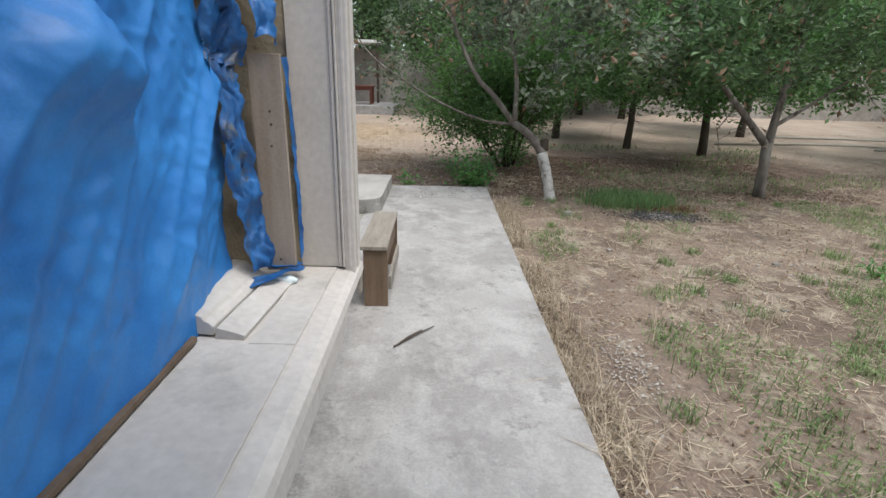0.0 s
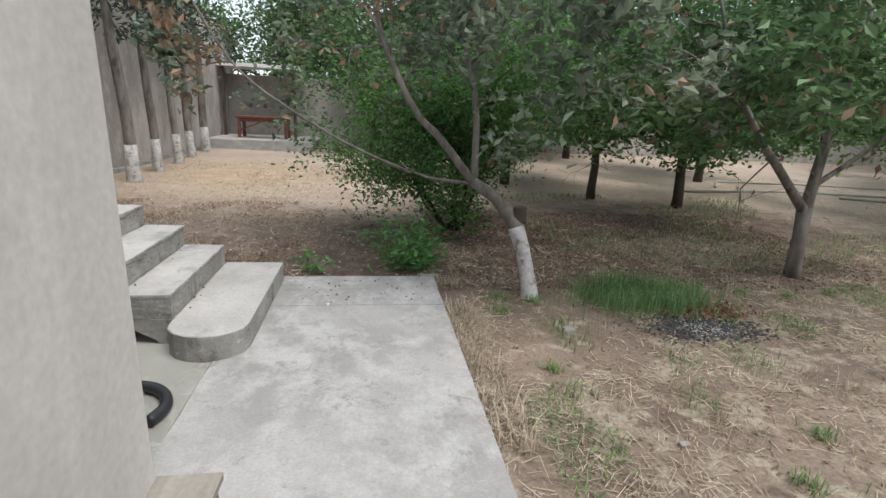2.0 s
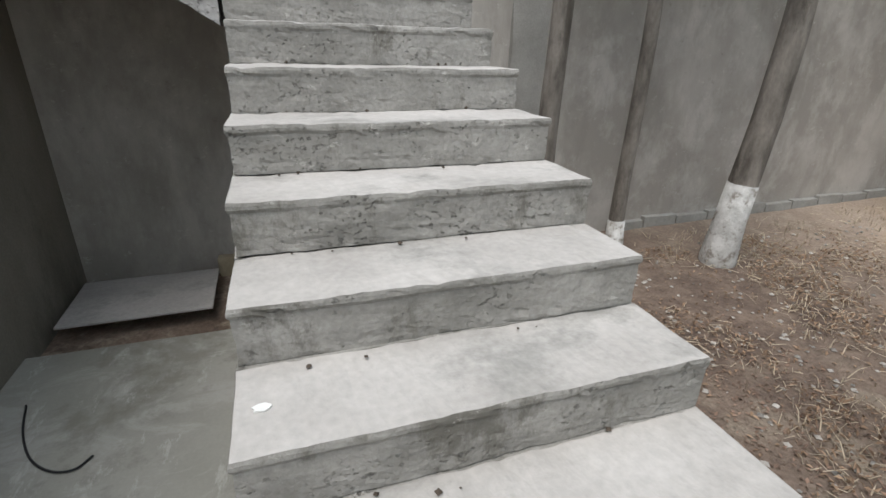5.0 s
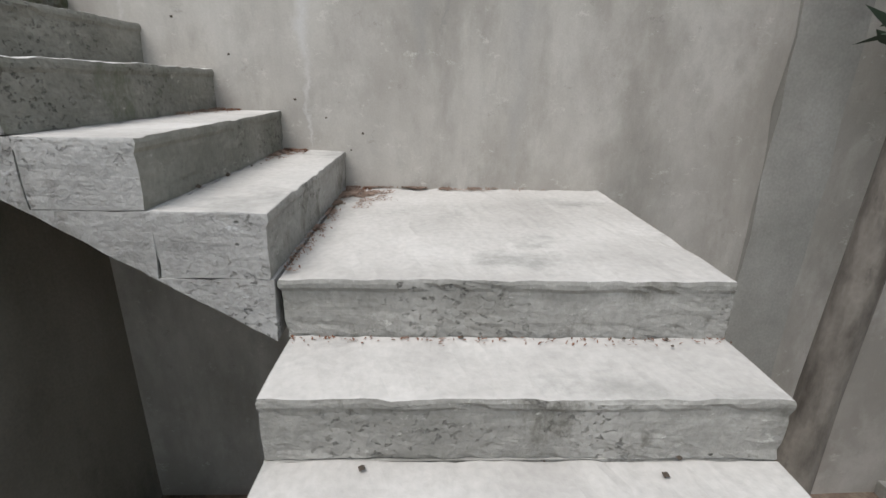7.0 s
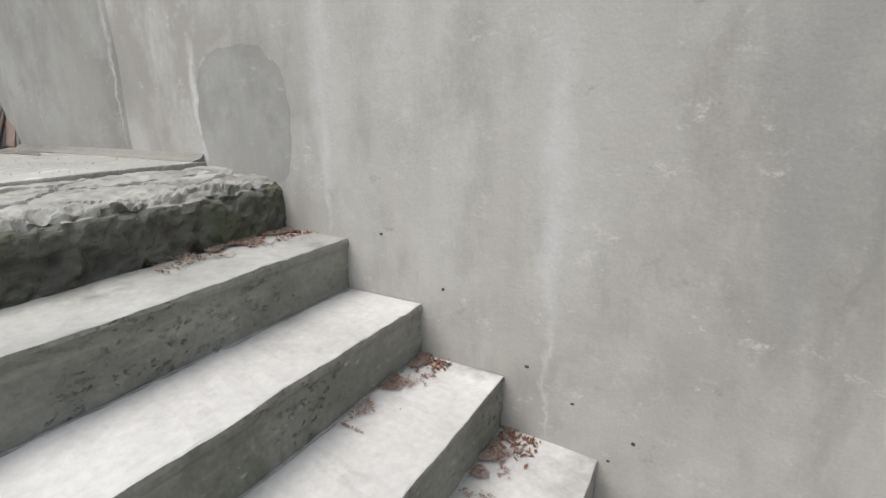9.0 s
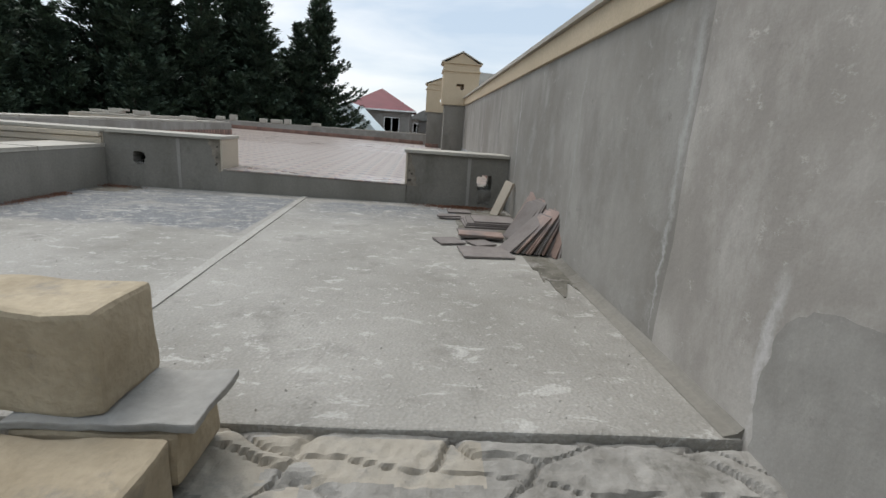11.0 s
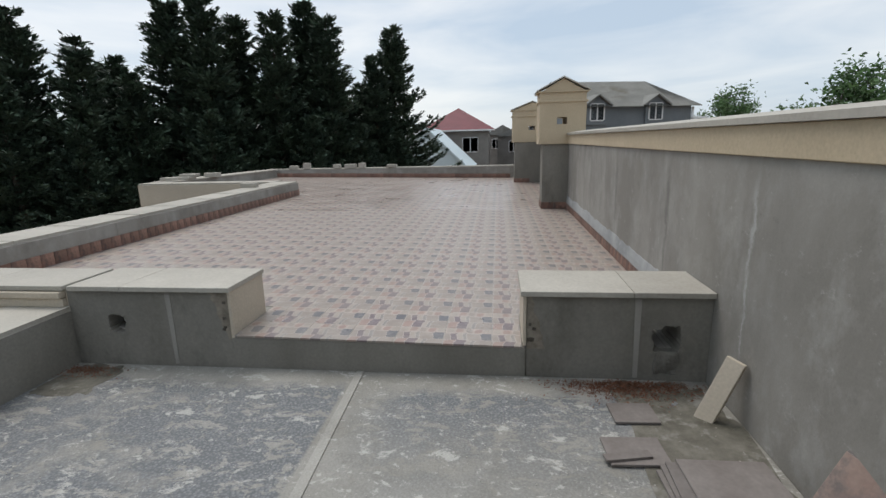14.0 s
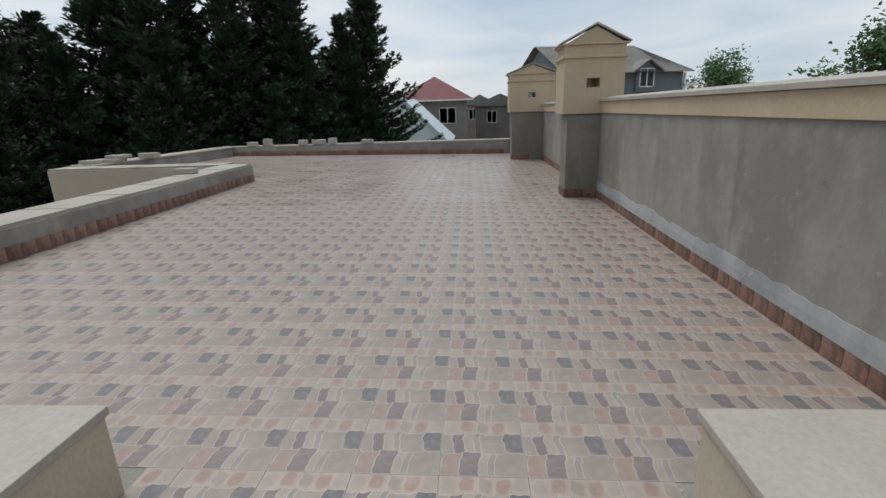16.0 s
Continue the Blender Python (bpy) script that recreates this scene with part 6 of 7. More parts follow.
for y0, y1, z in ((6.05, 6.36, LZ + H2), (5.75, 6.03, LZ + 2 * H2), (5.17, 5.45, LZ + 4 * H2), (6.34, 7.0, LZ)):
    pts = np.array([(WX + 0.02 + abs(g.normal(0, 0.05)) , g.uniform(y0, y0 + 0.12), z + 0.004) for _ in range(90)])
    cover("red_litter", "rusty plant litter in the stair corner", "litter", leaf_cloud(g, pts, 0.02, 0.008, 0, 2), RUST_DIRT)
pts = np.array([(g.uniform(WX + 0.05, -4.05), 6.34 + abs(g.normal(0, 0.02)), LZ + 0.004) for _ in range(160)] + [(FX[11] + abs(g.normal(0.01, 0.015)) + 0.01, g.uniform(SS, SN), LZ - 0.166) for _ in range(150)])
cover("red_litter", "rusty plant litter along the risers", "litter", leaf_cloud(g, pts, 0.013, 0.005, 0, 2), RUST_DIRT)

# ---- far end of the garden: slab, shed and table ----
slab = tagged(part("garden_slab", worn_box(-5.1, -1.75, 19.6, 22.9, 0.0, 0.42, 0.01, 3, 0.4, 0.01), CONCRETE), "raised concrete slab at the garden end", "slab", kind="structure")
shed = thing("shed_roof", "flat pale shed roof on thin posts above the slab", "shed")
part("roof_sheet", box(-5.15, -2.4, 21.7, 22.95, 2.74, 2.86, 0.01), WHITE, shed)
for x in (-5.0, -2.6):
    part("post", box(x - 0.05, x + 0.05, 21.8, 21.9, 0.42, 2.74, 0.008), BARK_DARK, shed)
table = thing("table", "old red brown wooden table on the slab", "table")
part("tabletop", box(-4.35, -2.65, 20.6, 21.4, 1.06, 1.13, 0.008), RED_WOOD, table)
for x in (-4.25, -2.75):
    for y in (20.66, 21.34):
        part("leg", box(x - 0.045, x + 0.045, y - 0.045, y + 0.045, 0.42, 1.06, 0.006), RED_WOOD, table)
part("brace", box(0, 0.9, -0.02, 0.02, 0, 0.05, 0.004, pose(-4.25, 20.64, 0.62, 0, -24, 0)), RED_WOOD, table)
part("apron", box(-4.3, -2.7, 20.64, 20.67, 0.95, 1.06), RED_WOOD, table)
for i, pts in enumerate(([(7.4, 13.7, 0.05), (10.5, 14.2, 0.05), (14, 13.6, 0.05), (16, 12.5, 0.05)], [(9.0, 14.6, 0.05), (9.8, 15.6, 0.06), (12.5, 15.6, 0.06), (15.5, 15.0, 0.05)],
                         [(11.5, 13.4, 0.05), (14.5, 12.2, 0.05), (18, 11.4, 0.05)])):
    bm = bmesh.new()
    tube(bm, [(p[0], p[1], ground_z(p[0], p[1]) + 0.03) for p in pts], [0.035] * len(pts), 6)
    tagged(part("garden_hose", bm, METAL_PIPE, smooth=True), "pale hose lying across the bare earth", "hose", "garden hoses")

# ---- bare roof ----
def grit(x0, x1, y0, y1, seed, mat, up, label):
    rim = []
    for k in range(96):
        a = k / 96 * 2 * math.pi
        c, s_ = math.cos(a), math.sin(a)
        q = 0.95 + 0.30 * noise.noise(Vector((c * 3, s_ * 3, seed))) + 0.09 * noise.noise(Vector((c * 13, s_ * 13, seed)))
        x, y = (x0 + x1) / 2 + (x1 - x0) / 2 * q * math.copysign(abs(c) ** 0.5, c), (y0 + y1) / 2 + (y1 - y0) / 2 * q * math.copysign(abs(s_) ** 0.5, s_)
        rim.append((min(max(x, x0), x1), min(max(y, y0), y1 + 0.5)))
    part("grit_patch", prism(rim, "z", RZ - 0.01, RZ + up), mat, roof, label)


grit(WX + 0.01, -4.62, 1.09, 2.35, 8.0, ROOF_MOSS, 0.0025, "dark damp dirt on the screed")
grit(WX + 0.01, -4.95, 2.2, 3.6, 9.0, ROOF_MOSS, 0.003, "dark damp dirt on the screed")
grit(-1.75, -1.385, 1.09, 1.5, 10.0, ROOF_MOSS, 0.0025, "dark damp dirt on the screed")
part("screed_joint", prism([(-3.19, 1.09), (-3.235, 1.09), (-3.36, 4.7), (-3.31, 4.7)], "z", RZ - 0.01, RZ + 0.006), CEMENT_STRIP, roof, "pale cement joint strip")
part("wall_fillet", prism([(WX + 0.002, RZ - 0.01), (WX + 0.06, RZ - 0.01), (WX + 0.055, RZ + 0.003), (WX + 0.02, RZ + 0.012), (WX + 0.002, RZ + 0.03)], "y", 2.9, 4.73), PLASTER_DARK, roof, "cement fillet at the wall foot")
for x, y, rx, ry, n in ((-4.72, 1.13, 0.17, 0.08, 900), (-1.42, 1.7, 0.03, 0.5, 420), (-1.5, 1.15, 0.12, 0.06, 220)):
    pts = np.array([(x + g.normal(0, rx), y + abs(g.normal(0, ry)), RZ + 0.006) for _ in range(n)])
    pts = pts[(pts[:, 1] > 1.085) & (pts[:, 0] > WX + 0.02) & (pts[:, 0] < -1.385)]
    cover("red_litter", "rusty plant litter on the roof by the wall", "litter", leaf_cloud(g, np.repeat(pts, 3, 0) + g.normal(0, 0.02, (3 * len(pts), 3)) * (1, 0.6, 0.25), 0.017, 0.006, 0, 1), RUST_DIRT)
pebbles("roof_crumbs", "loose mortar crumbs on the bare roof", np.array([(g.uniform(-5.1, -1.5), g.uniform(1.15, 4.7), RZ + 0.003) for _ in range(1500)]), 0.003, PEBBLE)
def broken_corner(parent, xe, way, z0, z1, wide, seed, top_heavy):
    """Plaster gone from a wall end: a ragged tan stone bed, wider at its head or foot."""
    rim = [(xe, z0), (xe, z1)]
    for i in range(14):
        u = i / 13
        w = wide * (1.05 - 0.85 * (u if top_heavy else 1 - u)) * (1 + 0.45 * noise.noise(Vector((u * 5, seed, 0))) + 0.2 * noise.noise(Vector((u * 17, seed, 0))))
        rim.append((xe - way * w, z1 - (z1 - z0) * u))
    part("broken_corner", prism(rim, "y", 1.05, 1.0785), CHIPPED, parent, "chipped plaster baring tan stone")
    r = random.Random(int(seed * 7))
    for i in range(4):
        z, a = r.uniform(z0 + 0.04, z1 - 0.03), r.uniform(0.008, 0.02)
        x = xe - way * r.uniform(0.012, wide * 0.6)
        part("rubble_stone", worn_box(x - a, x + a, 1.062, 1.080 + a * 0.5, z - a * 0.8, z + a * 0.8, a * 0.5, 30, a * 0.8, a * 0.3, i), RUBBLE_BED, parent)


broken_corner(part_w, -4.187, 1, 2.99, 3.304, 0.10, 1.0, False)
broken_corner(part_e, -2.419, -1, 3.0, 3.304, 0.11, 4.0, True)


def ragged_hole(parent, x0, x1, z0, z1, y0, y1, seed):
    """A broken lining that narrows a square hole to an uneven one."""
    n, bm = 40, bmesh.new()
    rings = []
    for y in (y1 + 0.004, y1 - 0.03, y0):
        outer, inner = [], []
        for k in range(n):
            a = k / n * 2 * math.pi
            c, s_ = math.cos(a), math.sin(a)
            m = max(abs(c), abs(s_))
            q = 0.98 + 0.22 * noise.noise(Vector((c * 1.7, s_ * 1.7, seed + y))) + 0.16 * noise.noise(Vector((c * 6, s_ * 6, seed)))
            hx, hz, xc, zc = (x1 - x0) / 2, (z1 - z0) / 2, (x0 + x1) / 2, (z0 + z1) / 2
            outer.append(bm.verts.new((xc + 1.12 * hx * c / m, y, zc + 1.12 * hz * s_ / m)))
            inner.append(bm.verts.new((xc + hx * q * c / m ** 0.6, y + (0.008 * noise.noise(Vector((c * 5, s_ * 5, 1)))), zc + hz * q * s_ / m ** 0.6)))
        rings.append((outer, inner))
    o, i_ = rings[0]
    for k in range(n):
        bm.faces.new((o[k], o[(k + 1) % n], i_[(k + 1) % n], i_[k]))
    for r, t in zip(rings, rings[1:]):
        for k in range(n):
            bm.faces.new((r[1][k], r[1][(k + 1) % n], t[1][(k + 1) % n], t[1][k]))
    bmesh.ops.recalc_face_normals(bm, faces=bm.faces[:])
    part("broken_rim", bm, PLASTER_DARK, parent, "broken mortar round the drain hole")


ragged_hole(part_w, -5.02, -4.865, 2.985, 3.14, 0.72, 1.075, 1.0)
ragged_hole(part_e, -1.73, -1.61, 3.03, 3.15, 0.86, 1.075, 5.0)
part("broken_rim", worn_box(-5.01, -4.88, 1.04, 1.085, 2.86, 2.985, 0.02, 14, 0.02, 0.008), CHIPPED_GREY, part_w, "crumbled mortar under the drain hole")
for x in (-4.80, -2.05):
    part("repair_strip", prism([(x, 2.83), (x + 0.025, 2.83), (x + 0.035, 3.29), (x, 3.29)], "y", 1.05, 1.079), PLASTER, part_w if x < -4 else part_e)
for z0, z1, d in ((3.26, 3.30, 0.05), (3.20, 3.255, 0.03), (3.10, 3.195, 0.015)):
    tagged(part("cornice", box(-1.35, 0.60, 1.073, 1.073 + d, z0, z1, 0.006), CREAM), "moulded cream stone cornice", "cornice", kind="structure")

# limestone blocks left of the stair head and the broken edge
def lime_block(x0, x1, y0, y1, z0, z1, seed):
    tagged(part("limestone_block", worn_box(x0, x1, y0, y1, z0, z1, 0.012, 8, 0.05, 0.012, seed), LIMESTONE), "rough yellow shelly limestone block on the roof edge", "block", "limestone blocks")


for i, b in enumerate(((-3.86, -3.50, 4.98, 5.16, 2.766, 2.95), (-3.86, -3.55, 4.76, 4.96, 2.822, 2.945), (-3.72, -3.35, 4.74, 4.94, 2.965, 3.17), (-3.49, -3.1, 4.98, 5.16, 2.56, 2.95),
                       (-3.08, -2.7, 4.98, 5.16, 2.56, 2.95), (-2.68, -2.3, 4.98, 5.16, 2.56, 2.95), (-2.28, -1.82, 4.98, 5.16, 2.56, 2.95))):
    lime_block(*b, i * 3.3)
part("mortar_bed", worn_box(-3.90, -3.55, 4.75, 4.965, 2.946, 2.964, 0.008, 12, 0.04, 0.004), STEP_ROUGH, roof, "lumpy mortar bed")
# ---- tile pile ----
def floor_tile(m, face_up, size=0.30, depth=0.30, th=0.011):
    t = part("loose_tile", box(0, size, 0, depth, 0, th, 0.0015), TILE_FACE if face_up else TILE_EDGE)
    t.matrix_world = m
    return tagged(t, "spare stone pattern floor tile, pink side up" if face_up else "spare floor tile, brown back side up", "tile", "spare floor tiles")


for x, y, z, rz, up, sx, sy in ((-4.87, 2.80, 0, 5, 0, 0.31, 0.26), (-4.57, 2.57, 0, 18, 0, 0.17, 0.18), (-4.76, 2.60, 0, 28, 0, 0.15, 0.15), (-4.90, 2.45, 0.012, -2, 0, 0.28, 0.15), (-4.91, 2.46, 0.024, -5, 1, 0.31, 0.155),
                                (-4.90, 2.25, 0, 2, 0, 0.30, 0.19), (-4.99, 1.86, 0, 2, 0, 0.33, 0.31), (-5.02, 1.85, 0.012, 0, 0, 0.34, 0.31), (-5.03, 1.86, 0.024, -2, 0, 0.33, 0.30), (-5.08, 1.84, 0.036, 1, 0, 0.34, 0.29),
                                (-4.73, 1.65, 0, 3, 0, 0.25, 0.19), (-4.66, 1.76, 0.012, 12, 0, 0.2, 0.045), (-4.78, 1.36, 0, 3, 0, 0.21, 0.17)):
    floor_tile(pose(x, y, RZ + 0.006 + z, 0, 0, rz), up, sx, sy)
for i in range(11):
    u = i / 10
    floor_tile(pose(-4.835 - 0.265 * u, 2.795 + 0.03 * u, RZ + 0.013 + 0.004 * (1 - u), 0, 180 + 40 + 32 * u, 20 - 6 * u + 3 * math.sin(i * 2.3)), i in (2, 4, 5, 8), 0.31 + 0.012 * math.sin(i * 1.7), 0.14)
for i in range(9):
    u = i / 8
    floor_tile(pose(-4.915 - 0.19 * u, 2.44 + 0.05 * u, RZ + 0.014, 0, 180 + 54 + 22 * u, 20 - 8 * u + 3 * math.sin(i * 1.9)), i in (5, 7), 0.31, 0.17)
for i in range(2):
    floor_tile(pose(-5.015 - 0.02 * i, 2.14, RZ + 0.014, 0, 180 + 63 + 3 * i, 8), 1 - i, 0.33, 0.24)
for i in range(2):
    floor_tile(pose(-5.115 - 0.016 * i, 2.90 + 0.02 * i, RZ + 0.014, 0, 180 + 74 + 4 * i, 12), i == 0, 0.30, 0.13)
slab_l = part("stone_slab", box(0, 0.085, 0, 0.035, 0, 0.34, 0.004), CREAM)
slab_l.matrix_world = pose(-4.965, 1.44, RZ + 0.004, 0, -21, 0) @ pose(0, 0, 0, 0, 0, 135)
tagged(slab_l, "cream stone slab leaning on the wall", "slab")

# ---- spare coping stones on the far parapets ----
for x, y, z, a, b, c in ((0.50, -5.1, 3.372, 0.30, 0.14, 0.08), (3.4, -7.6, 3.372, 0.5, 0.3, 0.06), (3.35, -7.7, 3.433, 0.4, 0.25, 0.06), (3.6, -7.2, 3.372, 0.3, 0.25, 0.07), (3.15, -8.3, 3.372, 0.35, 0.22, 0.10),
                         (1.9, -11.35, 3.372, 0.2, 0.2, 0.18), (2.3, -11.35, 3.372, 0.25, 0.2, 0.10), (0.9, -11.35, 3.372, 0.22, 0.2, 0.12), (0.4, -11.35, 3.372, 0.35, 0.2, 0.12), (0.1, -11.35, 3.372, 0.2, 0.2, 0.15), (-0.9, -11.35, 3.372, 0.3, 0.2, 0.09)):
    tagged(part("coping_stone", worn_box(x, x + a, y, y + b, z, z + c, 0.008, 7, 0.1, 0.012), CAP), "spare pale coping stone resting on the parapet", "stone", "spare coping stones")


# ---- conifers behind the terrace ----
def sprays(rng, base, way, length, width):
    """Flat needle sprays that start at base and point along way."""
    n = len(base)
    d = way + rng.normal(0, 0.28, (n, 3))
    d /= np.linalg.norm(d, axis=1)[:, None]
    side = np.cross(d, rng.normal(size=(n, 3)) * 0.5 + np.array([0, 0, 1.0]))
    side /= np.linalg.norm(side, axis=1)[:, None] + 1e-9
    le = length * rng.uniform(0.6, 1.3, (n, 1))
    mid = base + d * le * 0.45
    verts = np.stack([base, mid + side * width / 2, base + d * le, mid - side * width / 2], 1).reshape(-1, 3)
    k = np.arange(n)[:, None] * 4
    return verts, np.concatenate([k + [0, 1, 2], k + [0, 2, 3]])


def conifer(seed, height, radius, slim=1.0):
    """A ragged fir: whorls of drooping boughs with upturned ends, set with tufts of sprays."""
    rng = np.random.default_rng(seed)
    t = thing("conifer", "tall dense dark green conifer behind the terrace", "tree", "conifer row")
    bm = bmesh.new()
    tube(bm, [(0, 0, -0.3), (0.03, 0, height * 0.35), (-0.03, 0.04, height * 0.7), (0, 0, height)], [0.17, 0.13, 0.07, 0.015], 8)
    part("trunk", bm, BARK_DARK, t)
    base, way, bmb = [], [], bmesh.new()
    h = height * 0.05
    while h < height - 0.1:
        f = h / height
        for a in rng.uniform(0, 2 * math.pi, 5 if f < 0.93 else 3):
            ln = radius * ((1 - f) ** slim) * rng.uniform(0.55, 1.2) + 0.16
            out = np.array([math.cos(a), math.sin(a), 0.0])
            side = np.array([-out[1], out[0], 0.0])
            lift = rng.uniform(-0.12, 0.12) + 0.55 * f
            if rng.random() < 0.35:
                tube(bmb, [(0, 0, h), tuple(out * ln * 0.7 + np.array([0, 0, h + ln * lift * 0.5]))], [0.03, 0.006], 4)
            for s in np.arange(0.12, 1.01, 0.16 / max(ln, 0.5) ** 0.8):
                p = out * ln * s + np.array([0, 0, h + ln * (lift * s - 0.22 * s + 0.30 * s ** 3)])
                for w in (-1, 0, 1):
                    tuft = (0.16 + 0.30 * ln * (1.05 - s) * 0.55) * rng.uniform(0.5, 1.2)
                    aim = out * 0.8 + side * w * 0.9 + np.array([0, 0, 0.30 + 0.35 * rng.random()])
                    m = int(6 + 9 * tuft)
                    u = rng.uniform(0, 1, (m, 1))
                    base.append(p + aim * tuft * u + rng.normal(0, 0.035, (m, 3)))
                    way.append(np.repeat(aim[None], m, 0))
        h += rng.uniform(0.75, 1.25) * (0.36 - 0.16 * f)
    n = int(height * 420)
    z = rng.uniform(0.05, 0.9, n) * height
    r, a = 0.62 * radius * (1 - z / height) ** slim * rng.uniform(0, 1, n) ** 0.5, rng.uniform(0, 2 * math.pi, n)
    base.append(np.stack([r * np.cos(a), r * np.sin(a), z], 1))
    way.append(np.stack([np.cos(a), np.sin(a), 0.3 + 0 * a], 1))
    tagged(part("branchwork", bmb, BARK_DARK, t), kind="stuff")
    v, f = sprays(rng, np.concatenate(base), np.concatenate(way), 0.22, 0.085)
    from_arrays("crown", v, f, NEEDLE, t)
    return t


PROTO_H = (9.4, 9.0, 9.6, 8.0)
protos = [conifer(90 + i, h, r, q) for i, (h, r, q) in enumerate(zip(PROTO_H, (3.5, 3.1, 2.3, 3.5), (1.12, 1.05, 0.95, 1.05)))]
# plan place, kind and height of each fir, then the lower ones that fill the row
firs = [(11.32, -11.12, 0, 8.5), (9.43, -11.4, 1, 7.6), (8.02, -14.04, 0, 9.3), (6.75, -14.2, 2, 9.7), (6.57, -16.12, 1, 9.2), (4.97, -16.1, 2, 9.3), (4.28, -18.0, 0, 10.0),
        (3.1, -17.2, 2, 9.3), (1.6, -19.2, 2, 8.0), (1.01, -20.61, 0, 9.4), (12.9, -9.8, 1, 6.7), (10.1, -13.6, 3, 7.4), (14.6, -7.6, 0, 7.4), (16.2, -5.6, 3, 7.6), (18.0, -4.0, 0, 8.0),
        (13.0, -12.4, 3, 7.0), (11.6, -14.6, 3, 7.2), (9.0, -16.4, 3, 7.6), (7.6, -17.6, 3, 7.8), (5.8, -19.2, 3, 7.8), (2.6, -20.4, 3, 6.9), (3.4, -15.6, 3, 5.2), (6.2, -13.0, 3, 5.4), (9.0, -10.4, 3, 4.9), (12.2, -8.4, 3, 5.0), (2.0, -17.6, 3, 4.9), (10.6, -9.6, 3, 6.2), (8.6, -12.4, 3, 6.6), (7.4, -15.4, 3, 7.0), (5.4, -17.4, 3, 7.2), (3.6, -19.4, 3, 7.2), (0.6, -18.8, 3, 4.6)]
used = set()
for i, (x, y, k, tall) in enumerate(firs):
    m = pose(x, y, -0.2, 0, 0, 67 * i)
    if k in used:
        c = copy_thing(protos[k], m)
    else:
        used.add(k)
        c = protos[k]
        c.matrix_world = m
    q = (tall + 0.2) / PROTO_H[k]
    c.scale = (q, q, q)


# ---- houses and trees beyond ----
def far_window(w, h, m, parent):
    win = part("window", box(-w / 2, w / 2, -0.06, 0.0, 0, h, 0, m), GLASS, parent)
    for b in ((-w / 2 - 0.06, -w / 2, 0, h), (w / 2, w / 2 + 0.06, 0, h), (-w / 2, w / 2, h, h + 0.06), (-w / 2, w / 2, -0.06, 0), (-0.03, 0.03, 0, h)):
        part("frame", box(b[0], b[1], 0.002, 0.05, b[2], b[3], 0, m), WHITE, win)


red = thing("red_roofed_house", "grey block house with a dark red hipped roof", "house")
part("wall", box(-2.9, 2.7, -5.0, 5.0, -0.2, 5.1), BRICK_GREY, red)
bm = bmesh.new()
vs = [bm.verts.new(p) for p in ((-3.5, 5.6, 5.1), (3.3, 5.6, 5.1), (3.3, -5.6, 5.1), (-3.5, -5.6, 5.1), (0.0, 1.0, 7.2), (0.0, -1.0, 7.2))]
for f in ((0, 1, 4), (1, 2, 5, 4), (2, 3, 5), (3, 0, 4, 5), (3, 2, 1, 0)):
    bm.faces.new([vs[i] for i in f])
bmesh.ops.recalc_face_normals(bm, faces=bm.faces[:])
part("roof", bm, RED_ROOF, red)
part("fascia", box(-3.5, 3.3, 5.5, 5.62, 4.98, 5.10), WHITE, red)
for x in (-1.3, 1.4):
    far_window(1.3, 1.2, pose(x, 5.0, 3.2), red)
red.matrix_world = pose(-0.3, -45, -0.1)
tent = thing("metal_roofed_barn", "long barn with a pale blue sheet metal roof", "barn")
part("wall", box(-3.2, 3.2, -4, 4, -0.2, 2.0), PALE_SHEET, tent)
part("roof", prism([(-3.6, 1.9), (-0.6, 4.75), (3.6, 1.9), (3.5, 1.8), (-0.6, 4.6), (-3.5, 1.8)], "y", -4.2, 4.2), PALE_SHEET, tent)
part("gable", prism([(-3.3, 2.0), (-0.6, 4.58), (3.3, 2.0)], "y", 3.7, 4.0), PALE_SHEET, tent)
tent.matrix_world = pose(1.3, -33, 0.25)
for i, (x, y, w, h, m) in enumerate(((-6.5, -52, 5, 4.4, BRICK_GREY), (-9.5, -44, 4.5, 5.2, BLUE_GREY), (-4.6, -60, 4, 4.6, BRICK_GREY))):
    hs = thing("distant_house", "small plain grey house in the distance", "house", "distant houses")
    part("wall", box(-w / 2, w / 2, -2.5, 2.5, -0.2, h), m, hs)
    part("roof", prism([(-w / 2 - 0.3, h), (0, h + 1.2), (w / 2 + 0.3, h)], "y", -2.8, 2.8), GREY_ROOF, hs)
    far_window(0.9, 1.1, pose(0.8, 2.5, h - 1.6), hs)
    hs.matrix_world = pose(x, y, 0)
grey = thing("grey_house", "blue grey rendered house with corrugated roof and dormers", "house")
part("wall", box(-4.6, 2.3, -3.6, 3.6, -0.7, 5.3), BLUE_GREY, grey)
bm = bmesh.new()
n = 120
for side in (-1, 1):
    rows = []
    for i in range(n + 1):
        x = -5.0 + 7.6 * i / n
        dz = 0.03 * math.cos(i * math.pi)
        rows.append((bm.verts.new((x, side * 4.0, 5.25 + dz)), bm.verts.new((max(x, -3.6), side * 0.02, 7.0 + dz))))
    for a, b in zip(rows, rows[1:]):
        try:
            bm.faces.new((a[0], b[0], b[1], a[1]))
        except ValueError:
            pass
part("roof", bm, GREY_ROOF, grey, "weathered corrugated sheets")
part("gable", prism([(-3.6, 5.3), (0, 6.85), (3.6, 5.3)], "x", 1.95, 2.25), BLUE_GREY, grey)
